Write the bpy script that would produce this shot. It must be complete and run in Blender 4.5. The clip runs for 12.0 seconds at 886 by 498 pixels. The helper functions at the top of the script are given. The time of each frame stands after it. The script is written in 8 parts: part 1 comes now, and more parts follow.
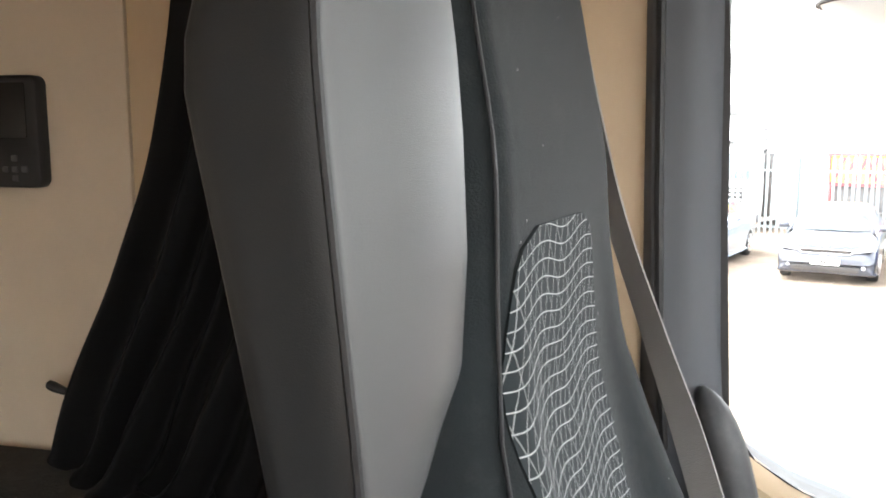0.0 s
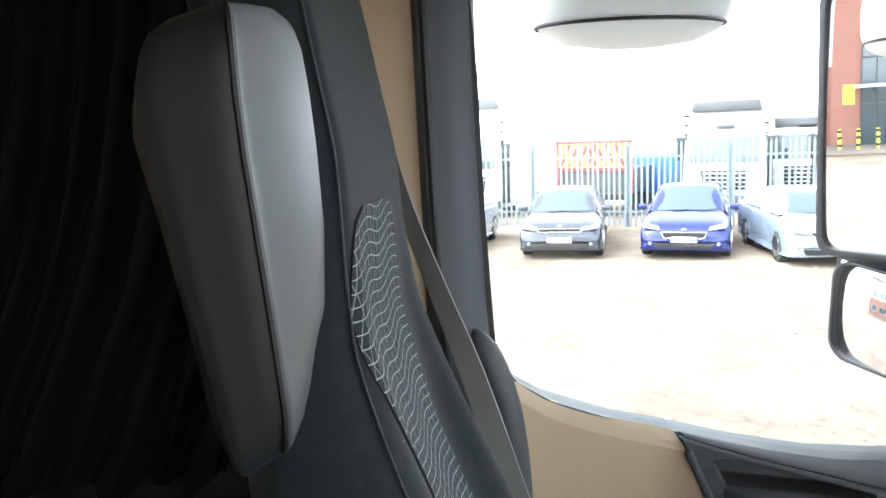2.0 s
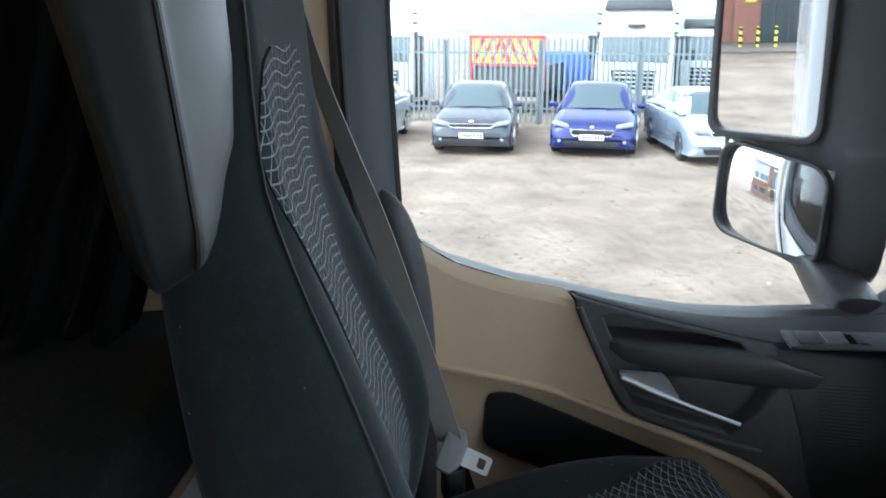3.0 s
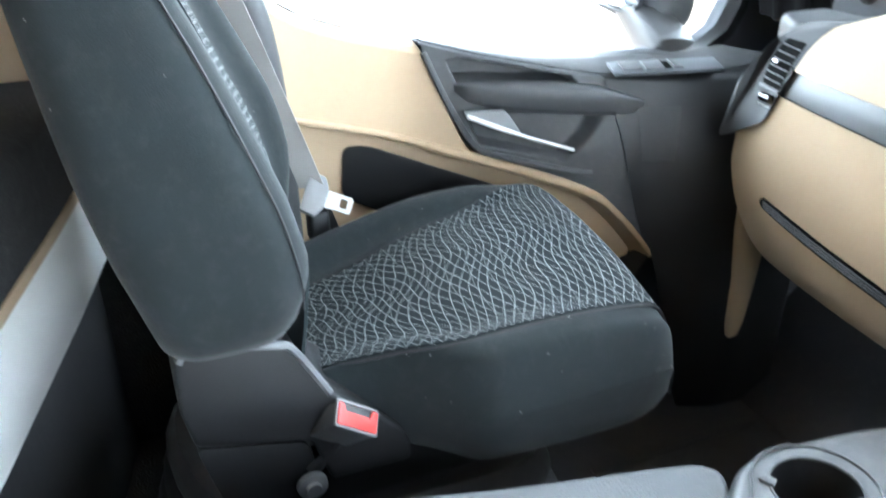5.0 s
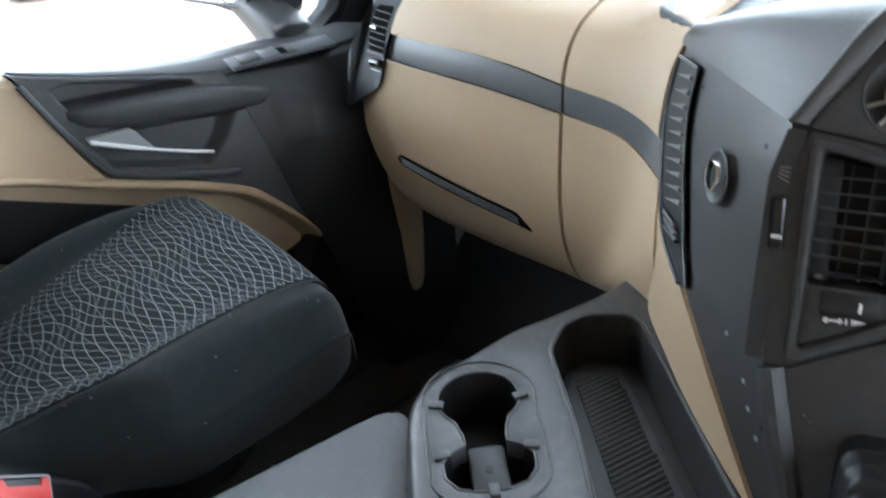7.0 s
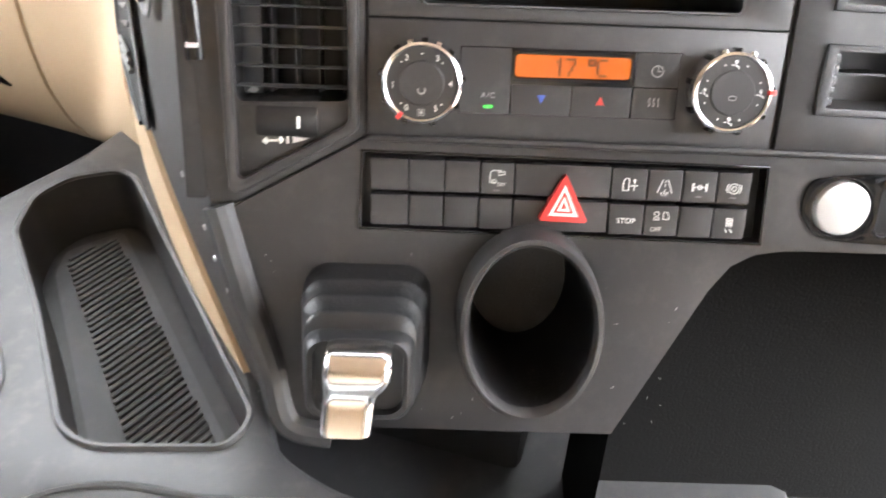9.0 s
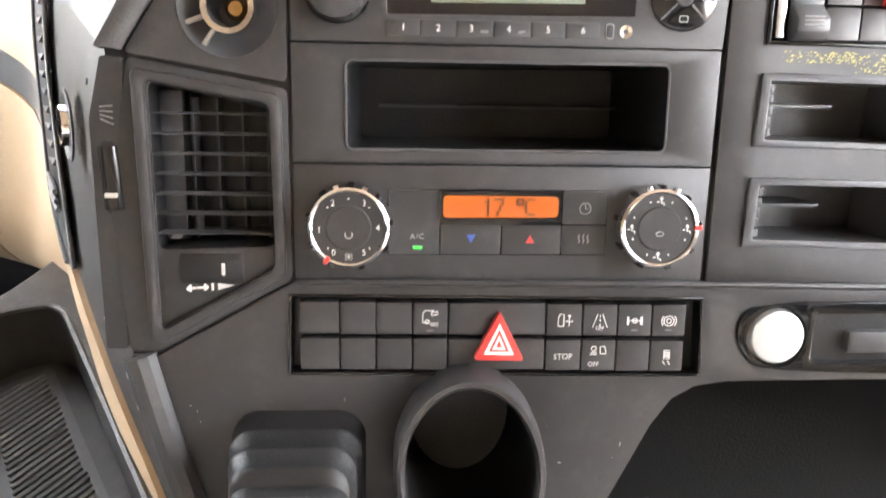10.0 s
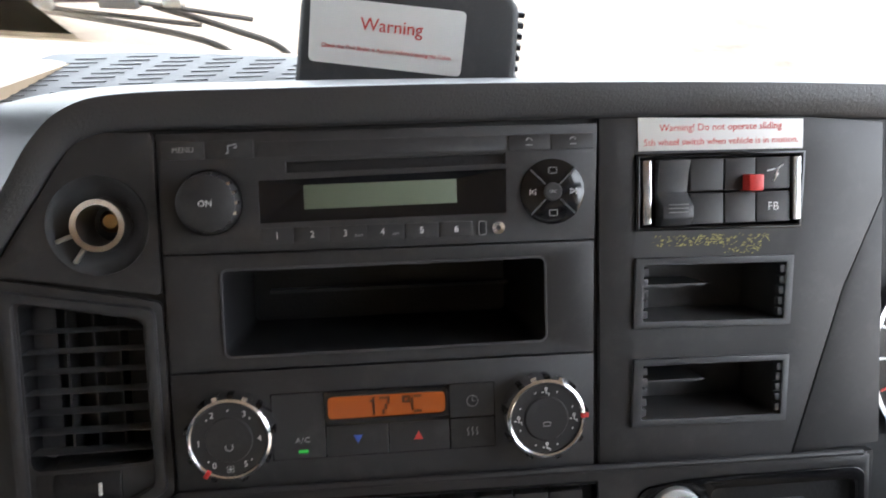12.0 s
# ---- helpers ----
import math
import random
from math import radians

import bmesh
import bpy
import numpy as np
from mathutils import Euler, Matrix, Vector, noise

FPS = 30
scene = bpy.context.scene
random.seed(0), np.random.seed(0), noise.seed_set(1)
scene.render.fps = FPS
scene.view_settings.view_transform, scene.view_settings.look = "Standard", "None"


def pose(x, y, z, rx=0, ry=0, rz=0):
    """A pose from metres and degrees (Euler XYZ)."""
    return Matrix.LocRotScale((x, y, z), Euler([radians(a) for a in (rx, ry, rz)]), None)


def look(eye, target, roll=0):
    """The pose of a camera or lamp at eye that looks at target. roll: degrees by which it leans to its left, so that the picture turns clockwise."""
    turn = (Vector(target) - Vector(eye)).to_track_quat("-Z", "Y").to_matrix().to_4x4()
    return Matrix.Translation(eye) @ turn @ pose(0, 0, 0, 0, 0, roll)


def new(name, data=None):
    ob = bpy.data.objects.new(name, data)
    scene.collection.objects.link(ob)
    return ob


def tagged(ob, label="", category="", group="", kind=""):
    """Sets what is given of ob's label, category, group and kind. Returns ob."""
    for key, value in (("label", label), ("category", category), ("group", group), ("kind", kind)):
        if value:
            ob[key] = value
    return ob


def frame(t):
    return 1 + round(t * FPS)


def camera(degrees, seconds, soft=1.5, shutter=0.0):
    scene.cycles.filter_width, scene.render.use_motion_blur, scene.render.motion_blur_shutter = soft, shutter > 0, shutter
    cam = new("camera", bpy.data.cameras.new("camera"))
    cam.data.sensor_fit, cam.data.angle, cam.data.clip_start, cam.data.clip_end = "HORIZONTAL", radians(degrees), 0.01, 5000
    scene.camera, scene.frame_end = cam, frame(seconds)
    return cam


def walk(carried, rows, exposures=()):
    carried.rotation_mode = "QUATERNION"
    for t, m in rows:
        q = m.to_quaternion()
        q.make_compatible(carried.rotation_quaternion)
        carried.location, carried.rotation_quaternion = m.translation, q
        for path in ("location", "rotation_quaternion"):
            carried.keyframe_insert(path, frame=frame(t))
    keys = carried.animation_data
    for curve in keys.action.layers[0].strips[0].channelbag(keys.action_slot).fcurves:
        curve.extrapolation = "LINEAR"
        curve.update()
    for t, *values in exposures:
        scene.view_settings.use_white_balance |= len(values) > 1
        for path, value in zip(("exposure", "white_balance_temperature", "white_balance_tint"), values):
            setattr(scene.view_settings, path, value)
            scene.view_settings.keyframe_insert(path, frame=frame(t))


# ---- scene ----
cam = camera(58.50, 12.0, soft=1.6, shutter=0.4)
PATH = [
    (0.0, (-0.2616, -0.0481, 2.7159), (-1.2277, -0.2696, 2.5833), 0.10),
    (0.5, (-0.2715, -0.0600, 2.7217), (-1.2356, -0.2939, 2.5968), -1.87),
    (0.9, (-0.1604, -0.0459, 2.7360), (-1.1395, -0.2240, 2.6375), -5.37),
    (1.0, (-0.1300, -0.0519, 2.7433), (-1.1147, -0.1893, 2.6360), -6.08),
    (1.5, (-0.0900, -0.0620, 2.7255), (-1.0819, -0.0725, 2.5970), -2.60),
    (1.8, (-0.0856, -0.0842, 2.7207), (-1.0735, -0.0114, 2.5840), -1.92),
    (2.0, (-0.0731, -0.0850, 2.7214), (-1.0600, -0.0052, 2.5817), -1.94),
    (2.5, (-0.0568, -0.0768, 2.7006), (-1.0288, 0.0483, 2.5018), -1.59),
    (3.0, (-0.0305, -0.0863, 2.6828), (-0.9758, 0.0983, 2.4136), 0.05),
    (3.2, (-0.0242, -0.0893, 2.6776), (-0.9606, 0.1148, 2.3921), 0.18),
    (4.8, (0.0502, -0.1103, 2.6132), (-0.7881, 0.2085, 2.1708), -0.40),
    (5.0, (0.0553, -0.1179, 2.5913), (-0.7596, 0.2201, 2.1205), -0.84),
    (5.5, (0.0700, -0.1046, 2.5651), (-0.6796, 0.3003, 2.0415), -2.46),
    (6.0, (0.0897, -0.0561, 2.6031), (-0.6123, 0.4754, 2.1291), -4.10),
    (6.5, (0.0989, -0.0558, 2.6031), (-0.5650, 0.5444, 2.1572), -5.47),
    (7.0, (0.1194, -0.0529, 2.5775), (-0.5018, 0.5589, 2.0878), -6.12),
    (7.5, (0.1366, -0.0416, 2.5337), (-0.3841, 0.5845, 1.9532), -5.28),
    (7.7, (0.1484, -0.0360, 2.5100), (-0.3235, 0.5957, 1.8949), -4.38),
    (9.3, (0.1979, 0.1083, 2.4971), (0.0240, 0.8564, 1.8567), 2.53),
    (9.5, (0.2004, 0.1124, 2.5028), (0.0287, 0.8835, 1.8898), 2.57),
    (10.0, (0.2016, 0.1207, 2.5164), (0.0293, 0.9326, 1.9586), 2.45),
    (10.5, (0.2090, 0.1295, 2.5338), (0.0391, 0.9651, 2.0114), 2.16),
    (11.0, (0.2128, 0.1349, 2.5414), (0.0627, 0.9958, 2.0554), 2.66),
    (11.5, (0.2184, 0.1411, 2.5526), (0.0779, 1.0157, 2.0886), 2.05),
    (12.0, (0.2380, 0.1616, 2.5707), (0.0991, 1.0378, 2.1091), 0.91),
]
EXPOSURES = [(0.0, 4.15, 6500, 10), (0.9, 4.42, 6500, 10), (1.5, 4.2, 6300, 8), (2.0, 3.5, 5900, 4), (2.5, 2.72, 5600, 2), (3.2, 2.72, 5450, 1), (4.8, 5.3, 5450, 1),
             (5.5, 5.45, 5600, 4), (6.0, 5.0, 5600, 4), (6.5, 4.05, 5600, 3), (7.0, 4.2, 5600, 4), (7.7, 5.2, 5900, 6), (9.3, 5.65, 6500, 12), (11.0, 5.42, 6500, 12), (11.5, 4.8, 6300, 11), (12.0, 3.6, 6000, 9)]
walk(cam, [(t, look(eye, target, roll)) for t, eye, target, roll in PATH], EXPOSURES)

# ---- sky and sun ----
world = bpy.data.worlds.new("overcast_sky")
scene.world = world
world.use_nodes = True
wn, wl = world.node_tree.nodes, world.node_tree.links
sky = wn.new("ShaderNodeTexSky")
sky.sky_type = "NISHITA"
sky.sun_disc = False
sky.sun_elevation = radians(47)
sky.sun_rotation = radians(159)
sky.air_density, sky.dust_density, sky.ozone_density = 1.0, 1.2, 1.0
pale = wn.new("ShaderNodeHueSaturation")
pale.inputs["Saturation"].default_value = 0.10
wl.new(sky.outputs[0], pale.inputs["Color"])
wl.new(pale.outputs[0], wn["Background"].inputs["Color"])
wn["Background"].inputs["Strength"].default_value = 0.15
sun_data = bpy.data.lights.new("sun", "SUN")
sun_data.energy, sun_data.angle, sun_data.color = 0.5, radians(40), (1.0, 0.98, 0.95)
sun = new("sun", sun_data)
sun.matrix_world = look((5, -13, 15), (0, 0, 0))
import functools


# ---- materials ----
MATS = {}


def nodes_of(name):
    m = bpy.data.materials.new(name)
    m.use_nodes = True
    return m, m.node_tree.nodes, m.node_tree.links


def material(name, color, rough=0.6, metal=0.0, grain=0.0, grain_size=0.002, blotch=0.12, blotch_size=0.12, coat=0.0,
             dust=0.0, dust_color=(0.5, 0.47, 0.42), spec=0.5, sheen=0.0):
    """Base colour with a slow stain and a fine grain, and a grain bump, all in metres."""
    m, n, l = nodes_of(name)
    b = n["Principled BSDF"]
    b.inputs["Metallic"].default_value = metal
    b.inputs["Coat Weight"].default_value = coat
    b.inputs["Specular IOR Level"].default_value = spec
    b.inputs["Sheen Weight"].default_value = sheen
    tc = n.new("ShaderNodeTexCoord")
    slow = n.new("ShaderNodeTexNoise")
    slow.inputs["Scale"].default_value = 1 / blotch_size
    slow.inputs["Detail"].default_value = 5
    l.new(tc.outputs["Object"], slow.inputs["Vector"])
    fine = n.new("ShaderNodeTexNoise")
    fine.inputs["Scale"].default_value = 1 / grain_size
    fine.inputs["Detail"].default_value = 3
    l.new(tc.outputs["Object"], fine.inputs["Vector"])
    ramp = n.new("ShaderNodeMix")
    ramp.data_type = "RGBA"
    ramp.inputs["A"].default_value = (*[c * (1 - blotch) for c in color], 1)
    ramp.inputs["B"].default_value = (*[min(1, c * (1 + blotch)) for c in color], 1)
    l.new(slow.outputs["Fac"], ramp.inputs["Factor"])
    out = ramp.outputs["Result"]
    if dust:
        speck = n.new("ShaderNodeTexNoise")
        speck.inputs["Scale"].default_value = 60
        speck.inputs["Detail"].default_value = 6
        speck.inputs["Roughness"].default_value = 0.7
        l.new(tc.outputs["Object"], speck.inputs["Vector"])
        cut = n.new("ShaderNodeMapRange")
        cut.inputs["From Min"].default_value, cut.inputs["From Max"].default_value = 0.5, 0.78
        cut.inputs["To Max"].default_value = dust
        l.new(speck.outputs["Fac"], cut.inputs["Value"])
        over = n.new("ShaderNodeMix")
        over.data_type = "RGBA"
        over.inputs["B"].default_value = (*dust_color, 1)
        l.new(cut.outputs[0], over.inputs["Factor"])
        l.new(out, over.inputs["A"])
        out = over.outputs["Result"]
    l.new(out, b.inputs["Base Color"])
    rr = n.new("ShaderNodeMapRange")
    rr.inputs["To Min"].default_value, rr.inputs["To Max"].default_value = max(0.02, rough - 0.08), min(1, rough + 0.08)
    l.new(slow.outputs["Fac"], rr.inputs["Value"])
    l.new(rr.outputs[0], b.inputs["Roughness"])
    if grain:
        bump = n.new("ShaderNodeBump")
        bump.inputs["Strength"].default_value = grain
        bump.inputs["Distance"].default_value = grain_size * 0.5
        l.new(fine.outputs["Fac"], bump.inputs["Height"])
        l.new(bump.outputs[0], b.inputs["Normal"])
    return m


def glowing(name, color, strength):
    m, n, l = nodes_of(name)
    b = n["Principled BSDF"]
    b.inputs["Base Color"].default_value = (*[c * 0.06 for c in color], 1)
    b.inputs["Emission Color"].default_value = (*color, 1)
    b.inputs["Emission Strength"].default_value = strength
    b.inputs["Roughness"].default_value = 0.3
    return m


def clear_glass(name, tint=(1, 1, 1), rough=0.0):
    m, n, l = nodes_of(name)
    n.remove(n["Principled BSDF"])
    tr = n.new("ShaderNodeBsdfTransparent")
    tr.inputs["Color"].default_value = (*tint, 1)
    gl = n.new("ShaderNodeBsdfGlossy")
    gl.inputs["Roughness"].default_value = rough
    fr = n.new("ShaderNodeFresnel")
    fr.inputs["IOR"].default_value = 1.35
    mix = n.new("ShaderNodeMixShader")
    l.new(fr.outputs[0], mix.inputs[0])
    l.new(tr.outputs[0], mix.inputs[1])
    l.new(gl.outputs[0], mix.inputs[2])
    l.new(mix.outputs[0], n["Material Output"].inputs["Surface"])
    return m


def woven_net(name, base, line, families):
    """Dark cloth with families of thin pale wavy threads, by the UV map in metres (u across the seat, v along it)."""
    m, n, l = nodes_of(name)
    b = n["Principled BSDF"]
    b.inputs["Roughness"].default_value = 0.85
    b.inputs["Sheen Weight"].default_value = 0.02
    b.inputs["Specular IOR Level"].default_value = 0.2
    uv = n.new("ShaderNodeUVMap")
    sep = n.new("ShaderNodeSeparateXYZ")
    l.new(uv.outputs[0], sep.inputs[0])

    def op(kind, a, c=None, d=None):
        q = n.new("ShaderNodeMath")
        q.operation = kind
        for k, val in enumerate((a, c, d)):
            if val is None:
                continue
            if isinstance(val, (int, float)):
                q.inputs[k].default_value = val
            else:
                l.new(val, q.inputs[k])
        return q.outputs[0]

    u, v = sep.outputs["X"], sep.outputs["Y"]
    wob = n.new("ShaderNodeTexNoise")
    wob.inputs["Scale"].default_value = 9
    wob.inputs["Detail"].default_value = 1
    l.new(uv.outputs[0], wob.inputs["Vector"])
    nz = op("SUBTRACT", wob.outputs["Fac"], 0.5)

    def family(along, across, pitch, amp, length, slant, drift, width):
        wave = op("MULTIPLY", op("SINE", op("MULTIPLY", along, 2 * math.pi / length)), amp)
        pos = op("ADD", across, wave)
        pos = op("ADD", pos, op("MULTIPLY", along, slant))
        pos = op("ADD", pos, op("MULTIPLY", nz, drift))
        ph = op("FRACT", op("DIVIDE", pos, pitch))
        dist = op("ABSOLUTE", op("SUBTRACT", ph, 0.5))
        return op("SUBTRACT", 1.0, op("SMOOTH_MIN", op("DIVIDE", dist, width), 1.0, 0.2))

    parts = [op("MULTIPLY", family(u if fl[0] else v, v if fl[0] else u, *fl[1:7]), fl[7]) for fl in families]
    both = parts[0]
    for q in parts[1:]:
        both = op("MAXIMUM", both, q)
    both = op("MAXIMUM", both, 0.0)
    mix = n.new("ShaderNodeMix")
    mix.data_type = "RGBA"
    mix.inputs["A"].default_value = (*base, 1)
    mix.inputs["B"].default_value = (*line, 1)
    l.new(both, mix.inputs["Factor"])
    l.new(mix.outputs["Result"], b.inputs["Base Color"])
    weave = n.new("ShaderNodeTexNoise")
    weave.inputs["Scale"].default_value = 900
    l.new(uv.outputs[0], weave.inputs["Vector"])
    bump = n.new("ShaderNodeBump")
    bump.inputs["Strength"].default_value = 0.5
    bump.inputs["Distance"].default_value = 0.0006
    l.new(op("ADD", both, op("MULTIPLY", weave.outputs["Fac"], 0.4)), bump.inputs["Height"])
    l.new(bump.outputs[0], b.inputs["Normal"])
    return m


BEIGE = material("beige_plastic", (0.515, 0.385, 0.25), 0.55, grain=0.25, grain_size=0.0012, blotch=0.06)
BEIGE_WALL = material("beige_felt_wall", (0.56, 0.46, 0.345), 0.85, grain=0.4, grain_size=0.002, blotch=0.12, sheen=0.2)
BLACK = material("black_plastic", (0.054, 0.055, 0.058), 0.5, grain=0.5, grain_size=0.0009, blotch=0.2, dust=0.05)
PANEL = material("console_plastic", (0.032, 0.031, 0.032), 0.47, grain=0.35, grain_size=0.0006, blotch=0.15, dust=0.04)
SOFT = material("soft_grained_cover", (0.040, 0.039, 0.040), 0.44, grain=0.45, grain_size=0.0014, blotch=0.15, spec=0.75)
GREY = material("dark_grey_plastic", (0.06, 0.061, 0.065), 0.5, grain=0.4, grain_size=0.001, blotch=0.15, dust=0.05)
TRAY = material("tray_plastic", (0.060, 0.061, 0.064), 0.36, grain=0.5, grain_size=0.001, blotch=0.15, dust=0.1)
STRIP = material("satin_grey_trim", (0.125, 0.128, 0.134), 0.32, grain=0.2, grain_size=0.001, blotch=0.15)
CLOTH = material("black_velour", (0.011, 0.0145, 0.016), 0.95, grain=0.7, grain_size=0.0012, blotch=0.35, blotch_size=0.06, dust=0.02, sheen=0.10, spec=0.25)
# armrest leatherette in two tones: side coloured as shaded, front as lit
LEATHER_SHADED = material("leatherette_shaded_side", (0.016, 0.017, 0.018), 0.42, grain=0.4, grain_size=0.0007, blotch=0.12, spec=0.4)
LEATHER_LIT = material("leatherette_lit_front", (0.062, 0.063, 0.064), 0.42, grain=0.4, grain_size=0.0007, blotch=0.12)
CURTAIN = material("black_curtain_cloth", (0.006, 0.0058, 0.006), 0.95, grain=0.4, grain_size=0.001, blotch=0.3, spec=0.2)
CARPET = material("dark_carpet", (0.028, 0.028, 0.028), 1.0, grain=1.0, grain_size=0.004, blotch=0.3, dust=0.12, dust_color=(0.22, 0.2, 0.18))
VINYL = material("grey_tunnel_cover", (0.125, 0.132, 0.138), 0.6, grain=0.8, grain_size=0.0025, blotch=0.18, dust=0.05)
LIDGREY = material("light_grey_lid", (0.20, 0.20, 0.207), 0.5, grain=0.5, grain_size=0.0012, blotch=0.08, dust=0.05)
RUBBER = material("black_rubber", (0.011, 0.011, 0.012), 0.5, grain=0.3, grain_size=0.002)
SILLP = material("matt_sill_plastic", (0.045, 0.046, 0.048), 0.75, grain=0.6, grain_size=0.0009, blotch=0.2, dust=0.05, spec=0.15)
# near-black for hollows, joints and slots; the hollows' shade sits in this colour
SHADE = material("matt_shade_black", (0.008, 0.008, 0.008), 1.0, grain=0.4, grain_size=0.002, spec=0.05)
GLOSS = material("gloss_black", (0.008, 0.008, 0.009), 0.12, blotch=0.1)
CHROME = material("chrome", (0.86, 0.86, 0.88), 0.17, metal=1.0, blotch=0.03)
SATIN = material("satin_silver", (0.68, 0.69, 0.71), 0.28, metal=1.0, blotch=0.05)
ALU = material("bright_satin_metal", (0.66, 0.67, 0.68), 0.42, metal=0.45, blotch=0.05)
WEDGE = material("brushed_grey_metal", (0.42, 0.43, 0.44), 0.38, metal=0.6, blotch=0.08)
STEEL = material("bare_steel", (0.55, 0.55, 0.56), 0.35, metal=1.0, blotch=0.2)
RED = material("red_plastic", (0.62, 0.045, 0.04), 0.4, blotch=0.08, grain=0.1)
WHITEP = material("white_print", (0.75, 0.75, 0.74), 0.6, blotch=0.04)
DULLP = material("worn_print", (0.30, 0.30, 0.30), 0.6, blotch=0.1)
REDP = material("red_print", (0.62, 0.06, 0.05), 0.6, blotch=0.08)
BLUEP = material("blue_print", (0.06, 0.12, 0.5), 0.6, blotch=0.08)
PAPER = material("white_sticker", (0.8, 0.8, 0.78), 0.5, blotch=0.04)
BELT = material("seat_belt_webbing", (0.32, 0.31, 0.30), 0.75, grain=0.8, grain_size=0.0015, blotch=0.15)
PILLAR = material("grey_pillar_trim", (0.075, 0.08, 0.09), 0.6, grain=0.3, grain_size=0.001, blotch=0.1)
MIRROR = material("mirror_glass", (0.9, 0.9, 0.91), 0.0, metal=1.0, blotch=0.0)
MIRROR.node_tree.links.remove(MIRROR.node_tree.nodes["Principled BSDF"].inputs["Roughness"].links[0])
MIRROR.node_tree.nodes["Principled BSDF"].inputs["Roughness"].default_value = 0.0
LCD_DARK = material("lcd_digit", (0.02, 0.006, 0.002), 0.6)
LCD_GREEN = material("radio_display", (0.15, 0.18, 0.125), 0.35, blotch=0.05)
ORANGE = glowing("orange_display", (0.95, 0.20, 0.02), 0.019)
GREEN = glowing("green_led", (0.1, 0.95, 0.12), 0.028)
GLASS = clear_glass("window_glass", (0.97, 0.98, 0.98))
# across the seat or along it, pitch, wave height, wave length, slant, drift, thread width, strength
NET = woven_net("seat_net_cloth", (0.010, 0.014, 0.016), (0.42, 0.44, 0.44), [(True, 0.0125, 0.006, 0.16, 0.34, 0.03, 0.047, 1.0), (True, 0.0125, 0.008, 0.23, -0.40, 0.035, 0.047, 0.95), (True, 0.0250, 0.006, 0.19, 0.02, 0.04, 0.022, 0.5)])
NET_BACK = woven_net("backrest_net_cloth", (0.016, 0.021, 0.023), (0.44, 0.45, 0.45), [(True, 0.0105, 0.0035, 0.10, 0.06, 0.012, 0.06, 1.0), (False, 0.0115, 0.008, 0.17, 0.55, 0.02, 0.05, 0.75), (False, 0.019, 0.006, 0.16, -0.25, 0.02, 0.04, 0.5)])


# ---- mesh helpers ----
def part(name, bm, mat, parent=None, label="", m=None, sharp=35):
    """Links a bmesh as one mesh object under a thing or a part."""
    me = bpy.data.meshes.new(name)
    if m is not None:
        bm.transform(m)
    bmesh.ops.recalc_face_normals(bm, faces=bm.faces)
    bm.to_mesh(me)
    bm.free()
    for p in me.polygons:
        p.use_smooth = True
    me.set_sharp_from_angle(angle=radians(sharp))
    me.materials.append(mat)
    ob = new(name, me)
    if parent is not None:
        ob.parent = parent
    if label:
        ob["label"] = label
    return ob


def thing(name, label, category, group="", kind=""):
    return tagged(new(name), label, category, group, kind)


def bevel(bm, w, seg=2, angle=30):
    if w <= 0:
        return bm
    edges = [e for e in bm.edges if len(e.link_faces) == 2 and e.calc_face_angle(0) > radians(angle)]
    bmesh.ops.bevel(bm, geom=edges, offset=w, segments=seg, profile=0.5, affect="EDGES", clamp_overlap=True)
    return bm


def box(lo, hi, w=0.0, seg=2, bm=None):
    b = bmesh.new()
    v = [b.verts.new((x, y, z)) for x in (lo[0], hi[0]) for y in (lo[1], hi[1]) for z in (lo[2], hi[2])]
    for f in ((0, 1, 3, 2), (4, 6, 7, 5), (0, 4, 5, 1), (2, 3, 7, 6), (0, 2, 6, 4), (1, 5, 7, 3)):
        b.faces.new([v[i] for i in f])
    bmesh.ops.recalc_face_normals(b, faces=b.faces)
    bevel(b, w, seg)
    return join(bm, b) if bm is not None else b


def join(a, b):
    me = bpy.data.meshes.new("scratch")
    b.to_mesh(me)
    b.free()
    a.from_mesh(me)
    bpy.data.meshes.remove(me)
    return a


def prism(poly, d0, d1, w=0.0, seg=2, axes="xyz", bm=None):
    """A polygon (a, b) drawn out from d0 to d1. axes names which world axes a, b and d are."""
    b = bmesh.new()
    idx = ["xyz".index(c) for c in axes]

    def p(a, c, d):
        q = [0, 0, 0]
        q[idx[0]], q[idx[1]], q[idx[2]] = a, c, d
        return q
    lo = [b.verts.new(p(a, c, d0)) for a, c in poly]
    hi = [b.verts.new(p(a, c, d1)) for a, c in poly]
    k = len(poly)
    b.faces.new(lo[::-1])
    b.faces.new(hi)
    for i in range(k):
        b.faces.new((lo[i], lo[(i + 1) % k], hi[(i + 1) % k], hi[i]))
    bmesh.ops.recalc_face_normals(b, faces=b.faces)
    bevel(b, w, seg)
    return join(bm, b) if bm is not None else b


def rounded(x0, y0, x1, y1, r, n=5):
    out = []
    r = min(r, (x1 - x0) / 2 - 1e-6, (y1 - y0) / 2 - 1e-6)
    for cx, cy, a in ((x1 - r, y1 - r, 0), (x0 + r, y1 - r, 90), (x0 + r, y0 + r, 180), (x1 - r, y0 + r, 270)):
        out += [(cx + r * math.cos(radians(a + 90 * i / n)), cy + r * math.sin(radians(a + 90 * i / n))) for i in range(n + 1)]
    return out


